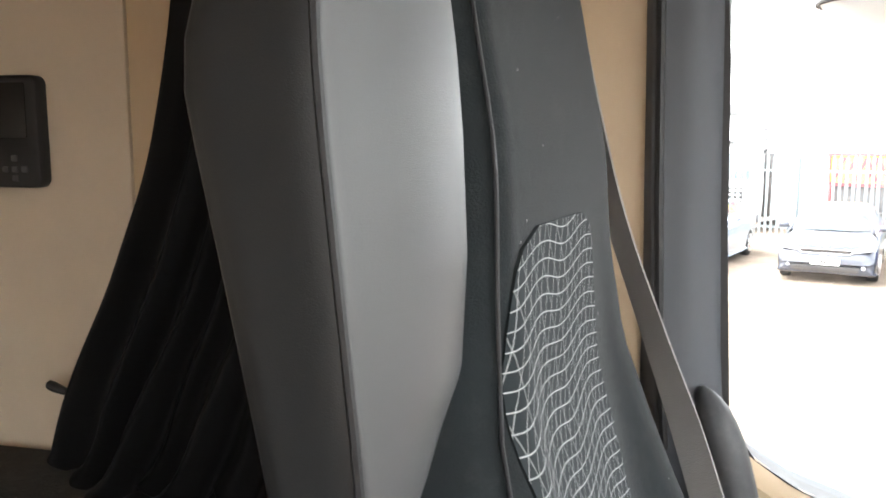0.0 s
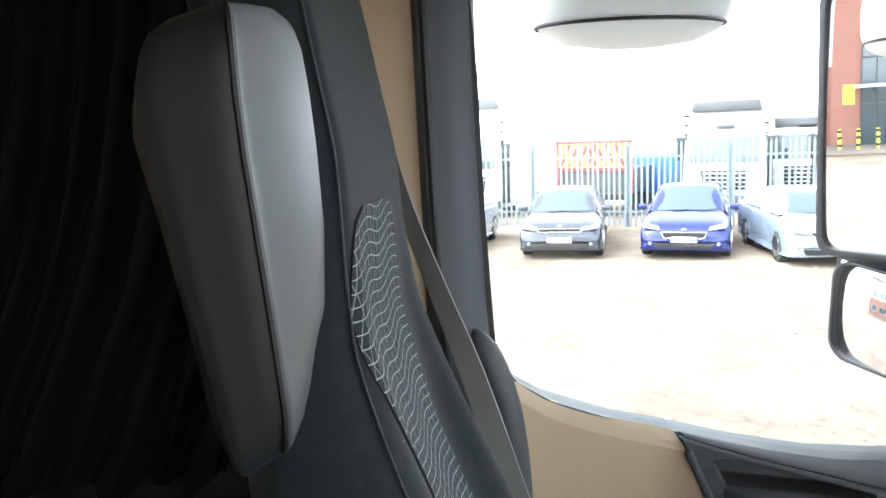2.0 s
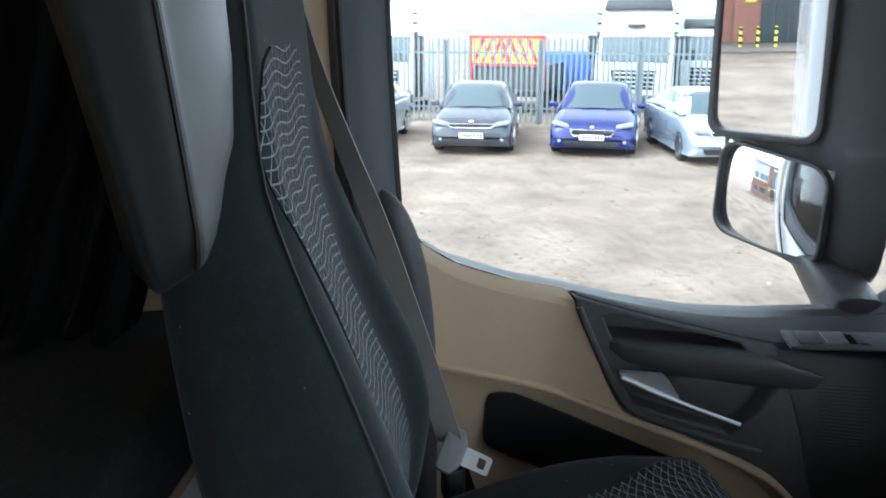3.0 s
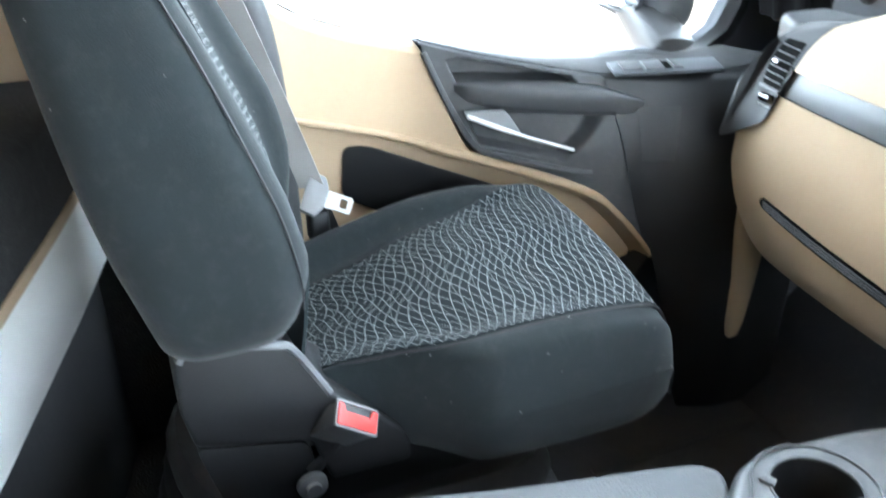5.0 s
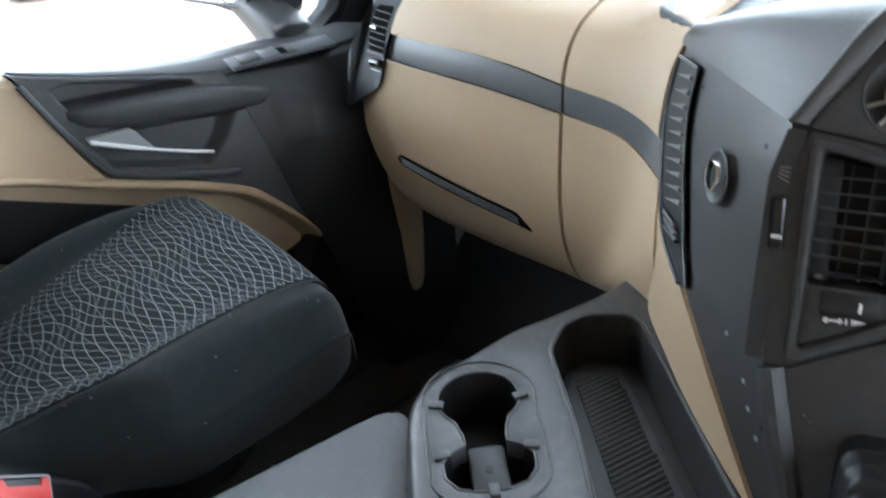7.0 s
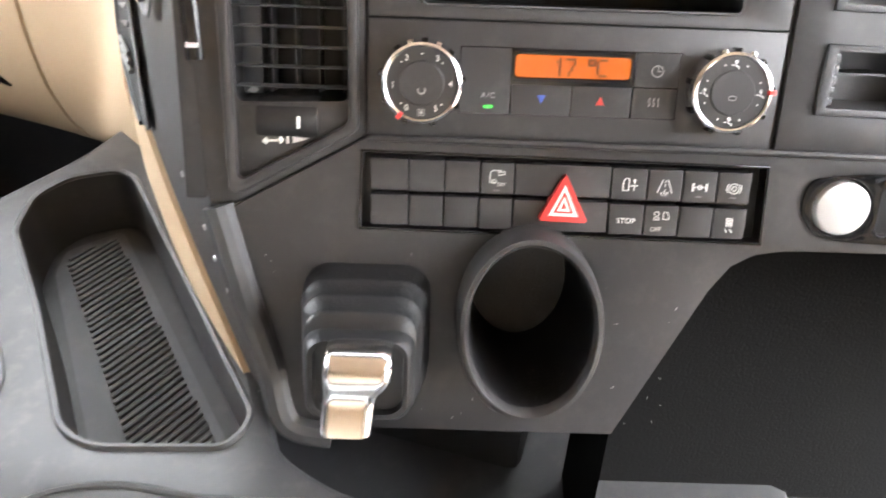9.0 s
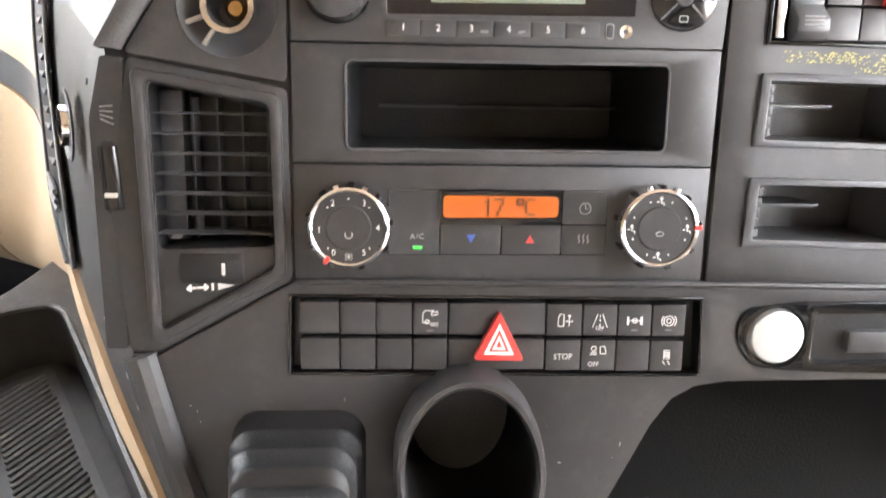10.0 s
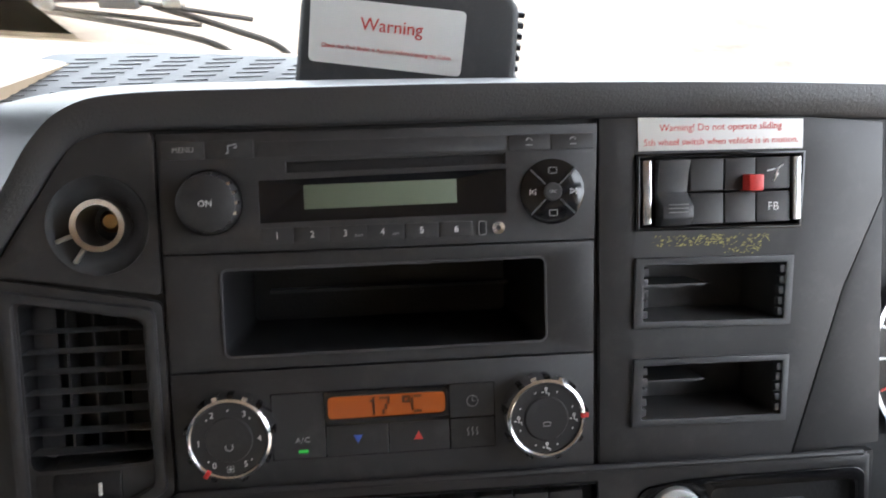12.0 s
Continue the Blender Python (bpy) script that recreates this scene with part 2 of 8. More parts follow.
def round_corners(poly, r, n=5):
    out = []
    k = len(poly)
    for i in range(k):
        p, a, b = Vector(poly[i]), Vector(poly[i - 1]), Vector(poly[(i + 1) % k])
        da, db = (a - p), (b - p)
        q = min(r, da.length * 0.45, db.length * 0.45)
        s, e = p + da.normalized() * q, p + db.normalized() * q
        for j in range(n + 1):
            t = j / n
            out.append(tuple((1 - t) ** 2 * s + 2 * t * (1 - t) * p + t * t * e))
    return out


def framed(outer, inner, d0, d1, w=0.0, axes="xyz"):
    """A flat ring between two outlines with as many points, drawn out from d0 to d1."""
    b = bmesh.new()
    idx = ["xyz".index(c) for c in axes]

    def p(a, c, d):
        q = [0, 0, 0]
        q[idx[0]], q[idx[1]], q[idx[2]] = a, c, d
        return b.verts.new(q)
    k = len(outer)
    o0, o1 = [p(*a, d0) for a in outer], [p(*a, d1) for a in outer]
    i0, i1 = [p(*a, d0) for a in inner], [p(*a, d1) for a in inner]
    for i in range(k):
        j = (i + 1) % k
        b.faces.new((o1[i], o1[j], i1[j], i1[i]))
        b.faces.new((o0[i], i0[i], i0[j], o0[j]))
        b.faces.new((o0[i], o0[j], o1[j], o1[i]))
        b.faces.new((i0[i], i1[i], i1[j], i0[j]))
    bmesh.ops.recalc_face_normals(b, faces=b.faces)
    bevel(b, w)
    return b


def smooth_loop(pts, n):
    """A closed Catmull-Rom curve through the points, as n points."""
    k = len(pts)
    v = [Vector(p) for p in pts]
    out = []
    for i in range(n):
        s = i * k / n
        a, t = int(s) % k, s - int(s)
        p0, p1, p2, p3 = v[a - 1], v[a], v[(a + 1) % k], v[(a + 2) % k]
        out.append(0.5 * ((2 * p1) + (p2 - p0) * t + (2 * p0 - 5 * p1 + 4 * p2 - p3) * t * t + (3 * p1 - p0 - 3 * p2 + p3) * t ** 3))
    return out


def smooth_line(pts, n):
    v = [Vector(p) for p in pts]
    out = []
    k = len(v) - 1
    for i in range(n + 1):
        s = min(i * k / n, k - 1e-6)
        a, t = int(s), s - int(s)
        p0, p1, p2, p3 = v[max(a - 1, 0)], v[a], v[a + 1], v[min(a + 2, k)]
        out.append(0.5 * ((2 * p1) + (p2 - p0) * t + (2 * p0 - 5 * p1 + 4 * p2 - p3) * t * t + (3 * p1 - p0 - 3 * p2 + p3) * t ** 3))
    return out


def loft(loops, closed=True, caps=True):
    b = bmesh.new()
    rows = [[b.verts.new(p) for p in loop] for loop in loops]
    k = len(rows[0])
    for r0, r1 in zip(rows, rows[1:]):
        for i in range(k if closed else k - 1):
            b.faces.new((r0[i], r0[(i + 1) % k], r1[(i + 1) % k], r1[i]))
    if caps and closed:
        b.faces.new(rows[0][::-1])
        b.faces.new(rows[-1])
    bmesh.ops.recalc_face_normals(b, faces=b.faces)
    return b


def sheet(grid, thick=0.0, uv=None):
    """An open surface through rows of points; thick gives it depth behind its visible side, uv(i, j) a UV map."""
    b = bmesh.new()
    pts = [[Vector(p) for p in row] for row in grid]
    rows = [[b.verts.new(p) for p in row] for row in pts]
    layer = b.loops.layers.uv.new("UVMap") if uv else None
    n, k = len(rows), len(rows[0])
    for i in range(n - 1):
        for j in range(k - 1):
            f = b.faces.new((rows[i][j], rows[i][j + 1], rows[i + 1][j + 1], rows[i + 1][j]))
            if uv:
                for lp, (a, c) in zip(f.loops, ((i, j), (i, j + 1), (i + 1, j + 1), (i + 1, j))):
                    lp[layer].uv = uv(a, c)
    if thick:
        norm = [[(pts[min(i + 1, n - 1)][j] - pts[max(i - 1, 0)][j]).cross(pts[i][min(j + 1, k - 1)] - pts[i][max(j - 1, 0)]).normalized() for j in range(k)] for i in range(n)]
        side = sum((Vector((0.05, 0.0, 2.6)) - pts[i][j]).normalized().dot(norm[i][j]) for i in range(n) for j in range(k))
        d = -abs(thick) if side > 0 else abs(thick)
        back = [[b.verts.new(pts[i][j] + norm[i][j] * d) for j in range(k)] for i in range(n)]
        for i in range(n - 1):
            for j in range(k - 1):
                b.faces.new((back[i][j], back[i + 1][j], back[i + 1][j + 1], back[i][j + 1]))
        rim = [(i, 0) for i in range(n)] + [(n - 1, j) for j in range(1, k)] + [(i, k - 1) for i in range(n - 2, -1, -1)] + [(0, j) for j in range(k - 2, 0, -1)]
        for (a, c), (e, f_) in zip(rim, rim[1:] + rim[:1]):
            b.faces.new((rows[a][c], rows[e][f_], back[e][f_], back[a][c]))
    return b


def tube(pts, r, n=10, bm=None, caps=True):
    v = [Vector(p) for p in pts]
    loops = []
    side = None
    for i, p in enumerate(v):
        d = (v[min(i + 1, len(v) - 1)] - v[max(i - 1, 0)]).normalized()
        if side is None:
            side = d.orthogonal().normalized()
        side = (side - d * side.dot(d)).normalized()
        up = d.cross(side)
        rad = r[i] if isinstance(r, (list, tuple)) else r
        loops.append([p + rad * (math.cos(2 * math.pi * k / n) * side + math.sin(2 * math.pi * k / n) * up) for k in range(n)])
    b = loft(loops, caps=caps)
    return join(bm, b) if bm is not None else b


def lathe(profile, n=32, bm=None):
    """A profile of (radius, height) turned round z."""
    loops = [[(r * math.cos(2 * math.pi * k / n), r * math.sin(2 * math.pi * k / n), h) for k in range(n)] for r, h in profile]
    b = loft(loops, caps=False)
    return join(bm, b) if bm is not None else b


def text_bm(words, size, align="CENTER", spacing=1.0):
    cu = bpy.data.curves.new("lettering", "FONT")
    cu.body, cu.size, cu.align_x, cu.align_y, cu.extrude = words, size, align, "CENTER", 0.0001
    cu.space_character = spacing
    cu.resolution_u = 3
    ob = bpy.data.objects.new("lettering", cu)
    scene.collection.objects.link(ob)
    bpy.context.view_layer.update()
    me = bpy.data.meshes.new_from_object(ob.evaluated_get(bpy.context.evaluated_depsgraph_get()))
    bpy.data.objects.remove(ob)
    bpy.data.curves.remove(cu)
    b = bmesh.new()
    b.from_mesh(me)
    bpy.data.meshes.remove(me)
    return b


@functools.lru_cache(maxsize=512)
def slopes(table):
    """Slopes of a smooth curve through a table that never overshoots it."""
    xs, ys = [t[0] for t in table], [t[1] for t in table]
    d = [(b_ - a_) / (q - p) for a_, b_, p, q in zip(ys, ys[1:], xs, xs[1:])]
    if len(d) == 1:
        return (d[0], d[0])
    m = [d[0]] + [0.0 if a_ * b_ <= 0 else 2 * a_ * b_ / (a_ + b_) for a_, b_ in zip(d, d[1:])] + [d[-1]]
    return tuple(m)


def lerp(table, x):
    table = tuple(table)
    if x <= table[0][0]:
        return float(table[0][1])
    if x >= table[-1][0]:
        return float(table[-1][1])
    m = slopes(table)
    i = max(k for k in range(len(table) - 1) if table[k][0] <= x)
    (x0, y0), (x1, y1) = table[i], table[i + 1]
    h = x1 - x0
    t = (x - x0) / h
    return float(y0 * (1 + 2 * t) * (1 - t) ** 2 + h * m[i] * t * (1 - t) ** 2 + y1 * t * t * (3 - 2 * t) + h * m[i + 1] * t * t * (t - 1))


def inside(y, z, poly):
    """Signed distance to a polygon's edge, positive inside."""
    d, odd = 1e9, False
    for (a, b_), (c, e) in zip(poly, poly[1:] + poly[:1]):
        vx, vy = c - a, e - b_
        t = max(0, min(1, ((y - a) * vx + (z - b_) * vy) / (vx * vx + vy * vy)))
        d = min(d, math.hypot(y - a - vx * t, z - b_ - vy * t))
        if (b_ > z) != (e > z) and y < (c - a) * (z - b_) / (e - b_) + a:
            odd = not odd
    return d if odd else -d


def ease(a, b_, x):
    t = max(0, min(1, (x - a) / (b_ - a)))
    return t * t * (3 - 2 * t)


def at(x, y, z=0.0):
    return Matrix.Translation((x, y, z))

# ---- cab shell ----
FLOOR_Z, ROOF_Z, BUNK_Z = 1.60, 3.25, 2.285
CU, CV, CN = Vector((0.9611, 0.2762, 0.0)), Vector((-0.1057, 0.3677, 0.9239)), Vector((0.2552, -0.8880, 0.3826))
CON = Matrix((CU, CV, CN)).transposed().to_4x4()
CON.translation = (0.0417, 0.4577, 2.2353)


def con(u, v, n=0.0):
    """A place on the centre console, in metres along its face, up it and out of it."""
    return CON @ Vector((u, v, n))


floor = tagged(part("floor", box((-1.2, -1.1, FLOOR_Z - 0.06), (1.2, 1.25, FLOOR_Z)), CARPET), "dark rubber and carpet floor of the truck cab", "floor", kind="structure")
roof = tagged(part("ceiling", box((-1.25, -1.1, ROOF_Z), (1.25, 0.8, ROOF_Z + 0.05)), BEIGE_WALL), "beige felt headliner of the cab", "ceiling", kind="structure")
rear = tagged(part("wall_rear", box((-1.25, -1.16, FLOOR_Z), (1.25, -1.1, ROOF_Z)), BEIGE_WALL), "beige felt rear wall behind the bunk", "wall", kind="structure")
side_l = tagged(part("wall_left", box((-1.25, -1.1, FLOOR_Z), (-1.2, -0.69, ROOF_Z), 0.004)
                     , BEIGE_WALL), "beige felt side wall of the sleeper", "wall", kind="structure")
part("wall_panel", box((-1.25, -0.684, 2.21), (-1.192, -0.10, ROOF_Z), 0.008), BEIGE, side_l, "smooth beige side panel next to the felt")
part("soffit", box((-1.25, -1.10, 3.0), (-1.115, -0.03, ROOF_Z - 0.004), 0.014, 3), BEIGE, side_l, "smooth beige soffit above the curtain rail")
part("lower_panel", box((-1.25, -0.684, FLOOR_Z), (-1.196, -0.10, 2.207), 0.004), CARPET, side_l, "dark carpeted lower side wall")
side_r = tagged(part("wall_right", box((1.2, -1.1, FLOOR_Z), (1.25, 0.03, ROOF_Z)), BEIGE_WALL), "beige felt side wall of the sleeper", "wall", kind="structure")
fire = tagged(part("wall_front", box((-1.2, 1.2, 1.2), (1.2, 1.26, 2.22)), BLACK), "black bulkhead under the windscreen", "wall", kind="structure")

# windscreen frame, header and corner posts
header = tagged(part("trim", prism([(0.72, 3.06), (0.80, 3.0), (0.86, 3.02), (0.84, 3.25), (0.72, 3.25)], -1.2, 1.2, 0.01, axes="yzx"), GREY), "grey header rail above the windscreen", "trim", kind="structure")
for sx in (-1, 1):
    post = [[(sx * (1.16 + 0.02), 1.16, 2.2), (sx * 1.02, 1.06, 2.2), (sx * 0.99, 1.13, 2.2), (sx * 1.09, 1.25, 2.2)],
            [(sx * (1.16 + 0.02), 0.80, 3.2), (sx * 1.03, 0.76, 3.2), (sx * 1.0, 0.82, 3.2), (sx * 1.09, 0.92, 3.2)]]
    b = loft([smooth_loop(lp, 16) for lp in post])
    tagged(part("pillar", b, PILLAR), "grey plastic lining of the windscreen post", "pillar", "windscreen posts", "structure")
ws = sheet([[(x, y, z) for x in np.linspace(-1.06, 1.06, 6)] for y, z in ((1.235, 2.2), (0.86, 3.1))], 0.006)
ws = tagged(part("window_windscreen", ws, GLASS), "large clear windscreen of the cab", "windscreen", kind="structure")
ws.visible_shadow = False

# unseen driver's side, which closes the cab; doorway added open to let light in
side_d = tagged(part("wall_driver", framed(rounded(-0.1, FLOOR_Z, 1.22, ROOF_Z, 0.02), rounded(-0.05, 1.72, 1.08, 3.12, 0.08), 1.14, 1.2, axes="yzx"), BEIGE), "beige frame of an unseen driver's doorway, left open for light", "wall", kind="structure")

# ---- passenger door ----
SILL = [(0.03, 2.62), (0.047, 2.50), (0.063, 2.42), (0.092, 2.379), (0.142, 2.348), (0.245, 2.311), (0.315, 2.294), (0.43, 2.262),
        (0.55, 2.236), (0.66, 2.224), (0.75, 2.220), (0.85, 2.215), (0.91, 2.218), (0.955, 2.246), (0.978, 2.29), (0.986, 2.36)]
opening = [(0.03, 3.02), (0.047, 2.80), (0.052, 2.62)] + SILL[2:] + [(0.97, 2.46), (0.86, 2.75), (0.76, 3.02)]
door = thing("door_1", "beige and black passenger door with chrome handle", "door", kind="structure")


def sill_z(y):
    return lerp(SILL[2:13], y)


# steel skin with the opening through it
outer = [(-0.13, 3.14), (-0.13, 2.85), (-0.13, 2.62)] + [(lerp([(0.063, -0.13), (0.3, 0.05), (0.9, 1.1), (0.986, 1.2)], y), lerp([(0.063, 2.35), (0.142, 1.56), (0.955, 1.56), (0.986, 2.2)], y) if y < 0.97 else z) for y, z in SILL[2:]] + [(1.14, 2.46), (1.0, 2.75), (0.9, 3.14)]
part("door_skin", framed(outer, opening, -1.19, -1.142, axes="yzx"), PILLAR, door, "dark inner frame of the door")


def door_x(y, z):
    """How far the lining stands into the cab: flat behind, swelling out to the front."""
    swell = lerp([(0.12, 0.0), (0.26, 0.0), (0.38, 0.042), (0.53, 0.115), (0.62, 0.155), (0.70, 0.19), (0.80, 0.21)], y)
    drop = lerp([(1.9, 1.15), (2.0, 1.1), (2.12, 1.0), (2.22, 0.78), (2.30, 0.55)], z)
    return -1.088 + swell * drop


# beige upper lining
TRIM_EDGE = [(2.294, 0.315), (2.23, 0.338), (2.169, 0.362), (2.135, 0.38), (2.115, 0.40)]


def lip_z(y):
    return lerp([(0.0, 2.24), (0.14, 2.196), (0.237, 2.166), (0.40, 2.110), (0.52, 2.072), (0.575, 2.046), (0.605, 2.016), (0.63, 1.985), (0.655, 1.945)], y)


grid = []
for i in range(19):
    t = i / 18
    row = []
    for j in range(25):
        s = j / 24
        yr = lerp(TRIM_EDGE[::-1], lerp([(0, 2.294), (1, 2.115)], t))
        y = 0.088 + s * (yr - 0.088)
        top = lerp([(0.085, 2.392), (0.10, 2.381), (0.142, 2.354), (0.245, 2.318), (0.315, 2.302)], y)
        z = top + (lip_z(y) - top) * t
        x = door_x(y, z) - (0.035 * max(0, 1 - t / 0.10) ** 2)
        row.append((x, y, z))
    grid.append(row)
part("upper_lining", sheet(grid, -0.02), BEIGE, door, "smooth beige plastic upper lining")
# beige lip that sweeps down to the front
rows = []
for y in np.linspace(0.0, 0.652, 48):
    z = lip_z(y)
    x = door_x(y, z)
    w = lerp([(0.0, 0.004), (0.30, 0.005), (0.42, 0.010), (0.62, 0.010)], y)
    rows.append([(x - 0.004, y, z + w + 0.002), (x + 0.004, y, z + w), (x + 0.007, y, z + 0.002), (x + 0.005, y, z - 0.004), (x - 0.008, y, z - 0.007), (x - 0.036, y, z - 0.010), (x - 0.050, y, z - 0.020)])
part("lip", sheet([smooth_line(r, 14) for r in rows], -0.006), BEIGE, door, "beige lip sweeping down towards the front")
# wall that closes the lining's front end
part("end_return", sheet([[(xa + (xb - xa) * q, 0.655 - dy + 0.012 * q, z) for q in np.linspace(0, 1, 6)] for z, xa, xb, dy in ((1.972, -0.892, -1.14, 0.006), (1.94, -0.898, -1.14, 0.004), (1.90, -0.915, -1.14, 0.012), (1.84, -0.94, -1.14, 0.03), (1.62, -0.96, -1.14, 0.06))], 0.004), PANEL, door, "dark return at the front of the lower lining")
# lower lining with the map pocket
low = []
for i in range(13):
    t = i / 12
    row = []
    for y in np.linspace(-0.02, 0.652 - 0.13 * ease(0.0, 0.7, t), 26):
        z = lip_z(min(y, 0.655)) - 0.006 - t * (lip_z(min(y, 0.655)) - 0.006 - 1.62)
        row.append((door_x(y, lip_z(min(y, 0.655))) - 0.050 + 0.016 * t, y, z))
    row.append((row[-1][0] - 0.03, row[-1][1] + 0.010, row[-1][2]))
    low.append(row)
part("lower_lining", sheet(low, -0.015), BEIGE, door, "beige lower lining below the lip")
# flat black face stands in for the pocket's shaded hollow
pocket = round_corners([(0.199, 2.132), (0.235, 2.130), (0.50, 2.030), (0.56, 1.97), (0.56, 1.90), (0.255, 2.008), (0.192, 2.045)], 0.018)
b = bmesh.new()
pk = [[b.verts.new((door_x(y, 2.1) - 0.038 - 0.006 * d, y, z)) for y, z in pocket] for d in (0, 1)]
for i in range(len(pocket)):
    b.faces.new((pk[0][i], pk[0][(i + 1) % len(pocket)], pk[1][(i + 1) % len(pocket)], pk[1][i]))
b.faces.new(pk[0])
part("map_pocket", b, RUBBER, door, "flat black face for the shaded map pocket opening")
# black grip panel: from the sill down to the lip, swelling towards the dashboard, with the pull trough and the opener's recess
TROUGH = [(0.358, 2.270), (0.38, 2.275), (0.44, 2.262), (0.54, 2.242), (0.548, 2.232), (0.46, 2.233), (0.372, 2.236)]
OPENER = [(0.38, 2.19), (0.43, 2.19), (0.588, 2.189), (0.558, 2.147), (0.522, 2.112), (0.40, 2.139)]


def panel_top(y):
    return lerp([(0.315, 2.303), (0.36, 2.290), (0.43, 2.272), (0.50, 2.258), (0.55, 2.248), (0.62, 2.240), (0.93, 2.238)], y)


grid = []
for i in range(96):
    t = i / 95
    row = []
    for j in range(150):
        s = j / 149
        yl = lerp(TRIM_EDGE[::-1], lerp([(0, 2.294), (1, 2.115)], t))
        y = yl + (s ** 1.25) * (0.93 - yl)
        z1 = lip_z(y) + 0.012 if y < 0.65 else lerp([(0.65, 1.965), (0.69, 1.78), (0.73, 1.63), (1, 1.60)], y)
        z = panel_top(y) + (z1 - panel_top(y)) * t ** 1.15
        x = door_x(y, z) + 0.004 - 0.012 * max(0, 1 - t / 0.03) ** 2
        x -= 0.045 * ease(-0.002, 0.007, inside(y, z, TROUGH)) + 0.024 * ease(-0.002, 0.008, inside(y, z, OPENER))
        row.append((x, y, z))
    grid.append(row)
# same panel split in two; the front piece is coloured darker for its shade
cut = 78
part("grip_panel", sheet([r[:cut + 1] for r in grid]), BLACK, door, "black grained panel round the door handle", sharp=60)
part("grip_panel_shaded", sheet([[(x + 0.003, y, z) for x, y, z in r[cut:]] for r in grid]), RUBBER, door, "front of the grained grip panel, coloured darker for shade", sharp=60)
grille = part("speaker_grille", sheet([[(door_x(y, z) + 0.0080, y, z) for y in np.linspace(0.632, 0.702, 9)] for z in np.linspace(2.112, 2.196, 9)]), RUBBER, door, "fine-slotted loudspeaker grille")
for k in range(17):
    part("rib", tube([(door_x(y, z) + 0.0082, y, z) for y in np.linspace(0.634, 0.700 - 0.0012 * k, 7) for z in [2.193 - 0.0049 * k]], 0.0011, 5), PANEL, grille)
# flat top of the sill by the window
deck_ = []
for y in np.linspace(0.322, 0.93, 40):
    zt = panel_top(y)
    deck_.append([(-1.122, y, sill_z(y) + 0.002), (-1.108, y, sill_z(y) + 0.009), (lerp([(0, -1.108), (1, door_x(y, zt) - 0.014)], 0.5), y, (sill_z(y) + 0.009 + zt) / 2 + 0.002), (door_x(y, zt) - 0.012, y, zt + 0.003), (door_x(y, zt) - 0.004, y, zt + 0.001)])
part("sill_top", sheet(deck_, -0.008), SILLP, door, "black top of the door sill", sharp=60)
# raised rim along the panel's rear and lower edge
rim = [(0.322, 2.286), (0.349, 2.22), (0.377, 2.162), (0.396, 2.134), (0.42, 2.122), (0.47, 2.109), (0.53, 2.096), (0.562, 2.092)]
part("rim", tube([(door_x(y, z) + 0.006, y, z) for y, z in (tuple(p)[:2] for p in smooth_line([(a, c, 0) for a, c in rim], 30))], 0.0055, 8), BLACK, door, "dark raised rim of the handle recess")
# pull bar below the trough
bar = [(0.366, 2.236, 2.224, 0.003), (0.385, 2.238, 2.208, 0.012), (0.43, 2.236, 2.196, 0.017), (0.48, 2.234, 2.190, 0.018), (0.53, 2.232, 2.185, 0.018), (0.58, 2.226, 2.182, 0.016), (0.625, 2.212, 2.182, 0.010), (0.645, 2.205, 2.186, 0.002)]
loops = []
for y, za, zc, h in bar:
    x = door_x(y, (za + zc) / 2) + 0.004
    loops.append([(x - 0.014, y, za - 0.001), (x + 0.6 * h, y, za), (x + h, y, za - 0.3 * (za - zc)), (x + 0.9 * h, y, zc + 0.25 * (za - zc)), (x + 0.3 * h, y, zc), (x - 0.014, y, zc + 0.002)])
part("pull_bar", loft([smooth_loop(lp, 20) for lp in loops]), BLACK, door, "black pull bar of the door", sharp=60)
# opener: silver wedge and long blade
h0, h1 = Vector((-1.030, 0.374, 2.192)), Vector((-0.957, 0.526, 2.138))
hd = (h1 - h0)
wedge = [h0 + hd * s + Vector((0.004, 0, dz)) for s, dz in ((-0.02, 0.004), (0.34, 0.026), (0.40, 0.020), (0.50, 0.0), (0.47, -0.007), (0.0, -0.004))]
b = bmesh.new()
f0 = [b.verts.new(p) for p in wedge]
f1 = [b.verts.new(p - Vector((0.010, -0.004, 0))) for p in wedge]
b.faces.new(f0)
for i in range(6):
    b.faces.new((f0[i], f0[i - 1], f1[i - 1], f1[i]))
opener = part("opener", bevel(b, 0.0008), WEDGE, door, "silver door opener lever")
part("blade", tube([h0 + hd * s + Vector((0.007, 0, -0.003 * math.sin(s * 3.1))) for s in np.linspace(0.0, 1.0, 12)], [0.0042] * 5 + [0.003] * 7, 8), ALU, opener, "bright chrome edge of the lever")
# window switches
sw = thing("window_switch_panel", "black window switch panel on the door sill", "switch panel")
swm = Matrix.Translation((-0.962, 0.670, 2.251)) @ Euler((0, radians(8), radians(-14.7))).to_matrix().to_4x4()
part("plate", box((-0.024, -0.07, -0.004), (0.024, 0.11, 0.0025), 0.002, 2), PILLAR, sw, "smooth grey switch plate", m=swm)
part("switch", prism([(-0.056, 0.002), (-0.056, 0.0055), (-0.040, 0.0045), (-0.024, 0.0065), (-0.024, 0.002)], -0.017, 0.017, 0.001, axes="yzx"), BLACK, sw, "black rocker switch", m=swm)
part("switch", prism([(-0.018, 0.002), (-0.018, 0.0055), (-0.004, 0.0045), (0.012, 0.0065), (0.012, 0.002)], -0.017, 0.017, 0.001, axes="yzx"), STRIP, sw, "glossy grey rocker switch", m=swm)
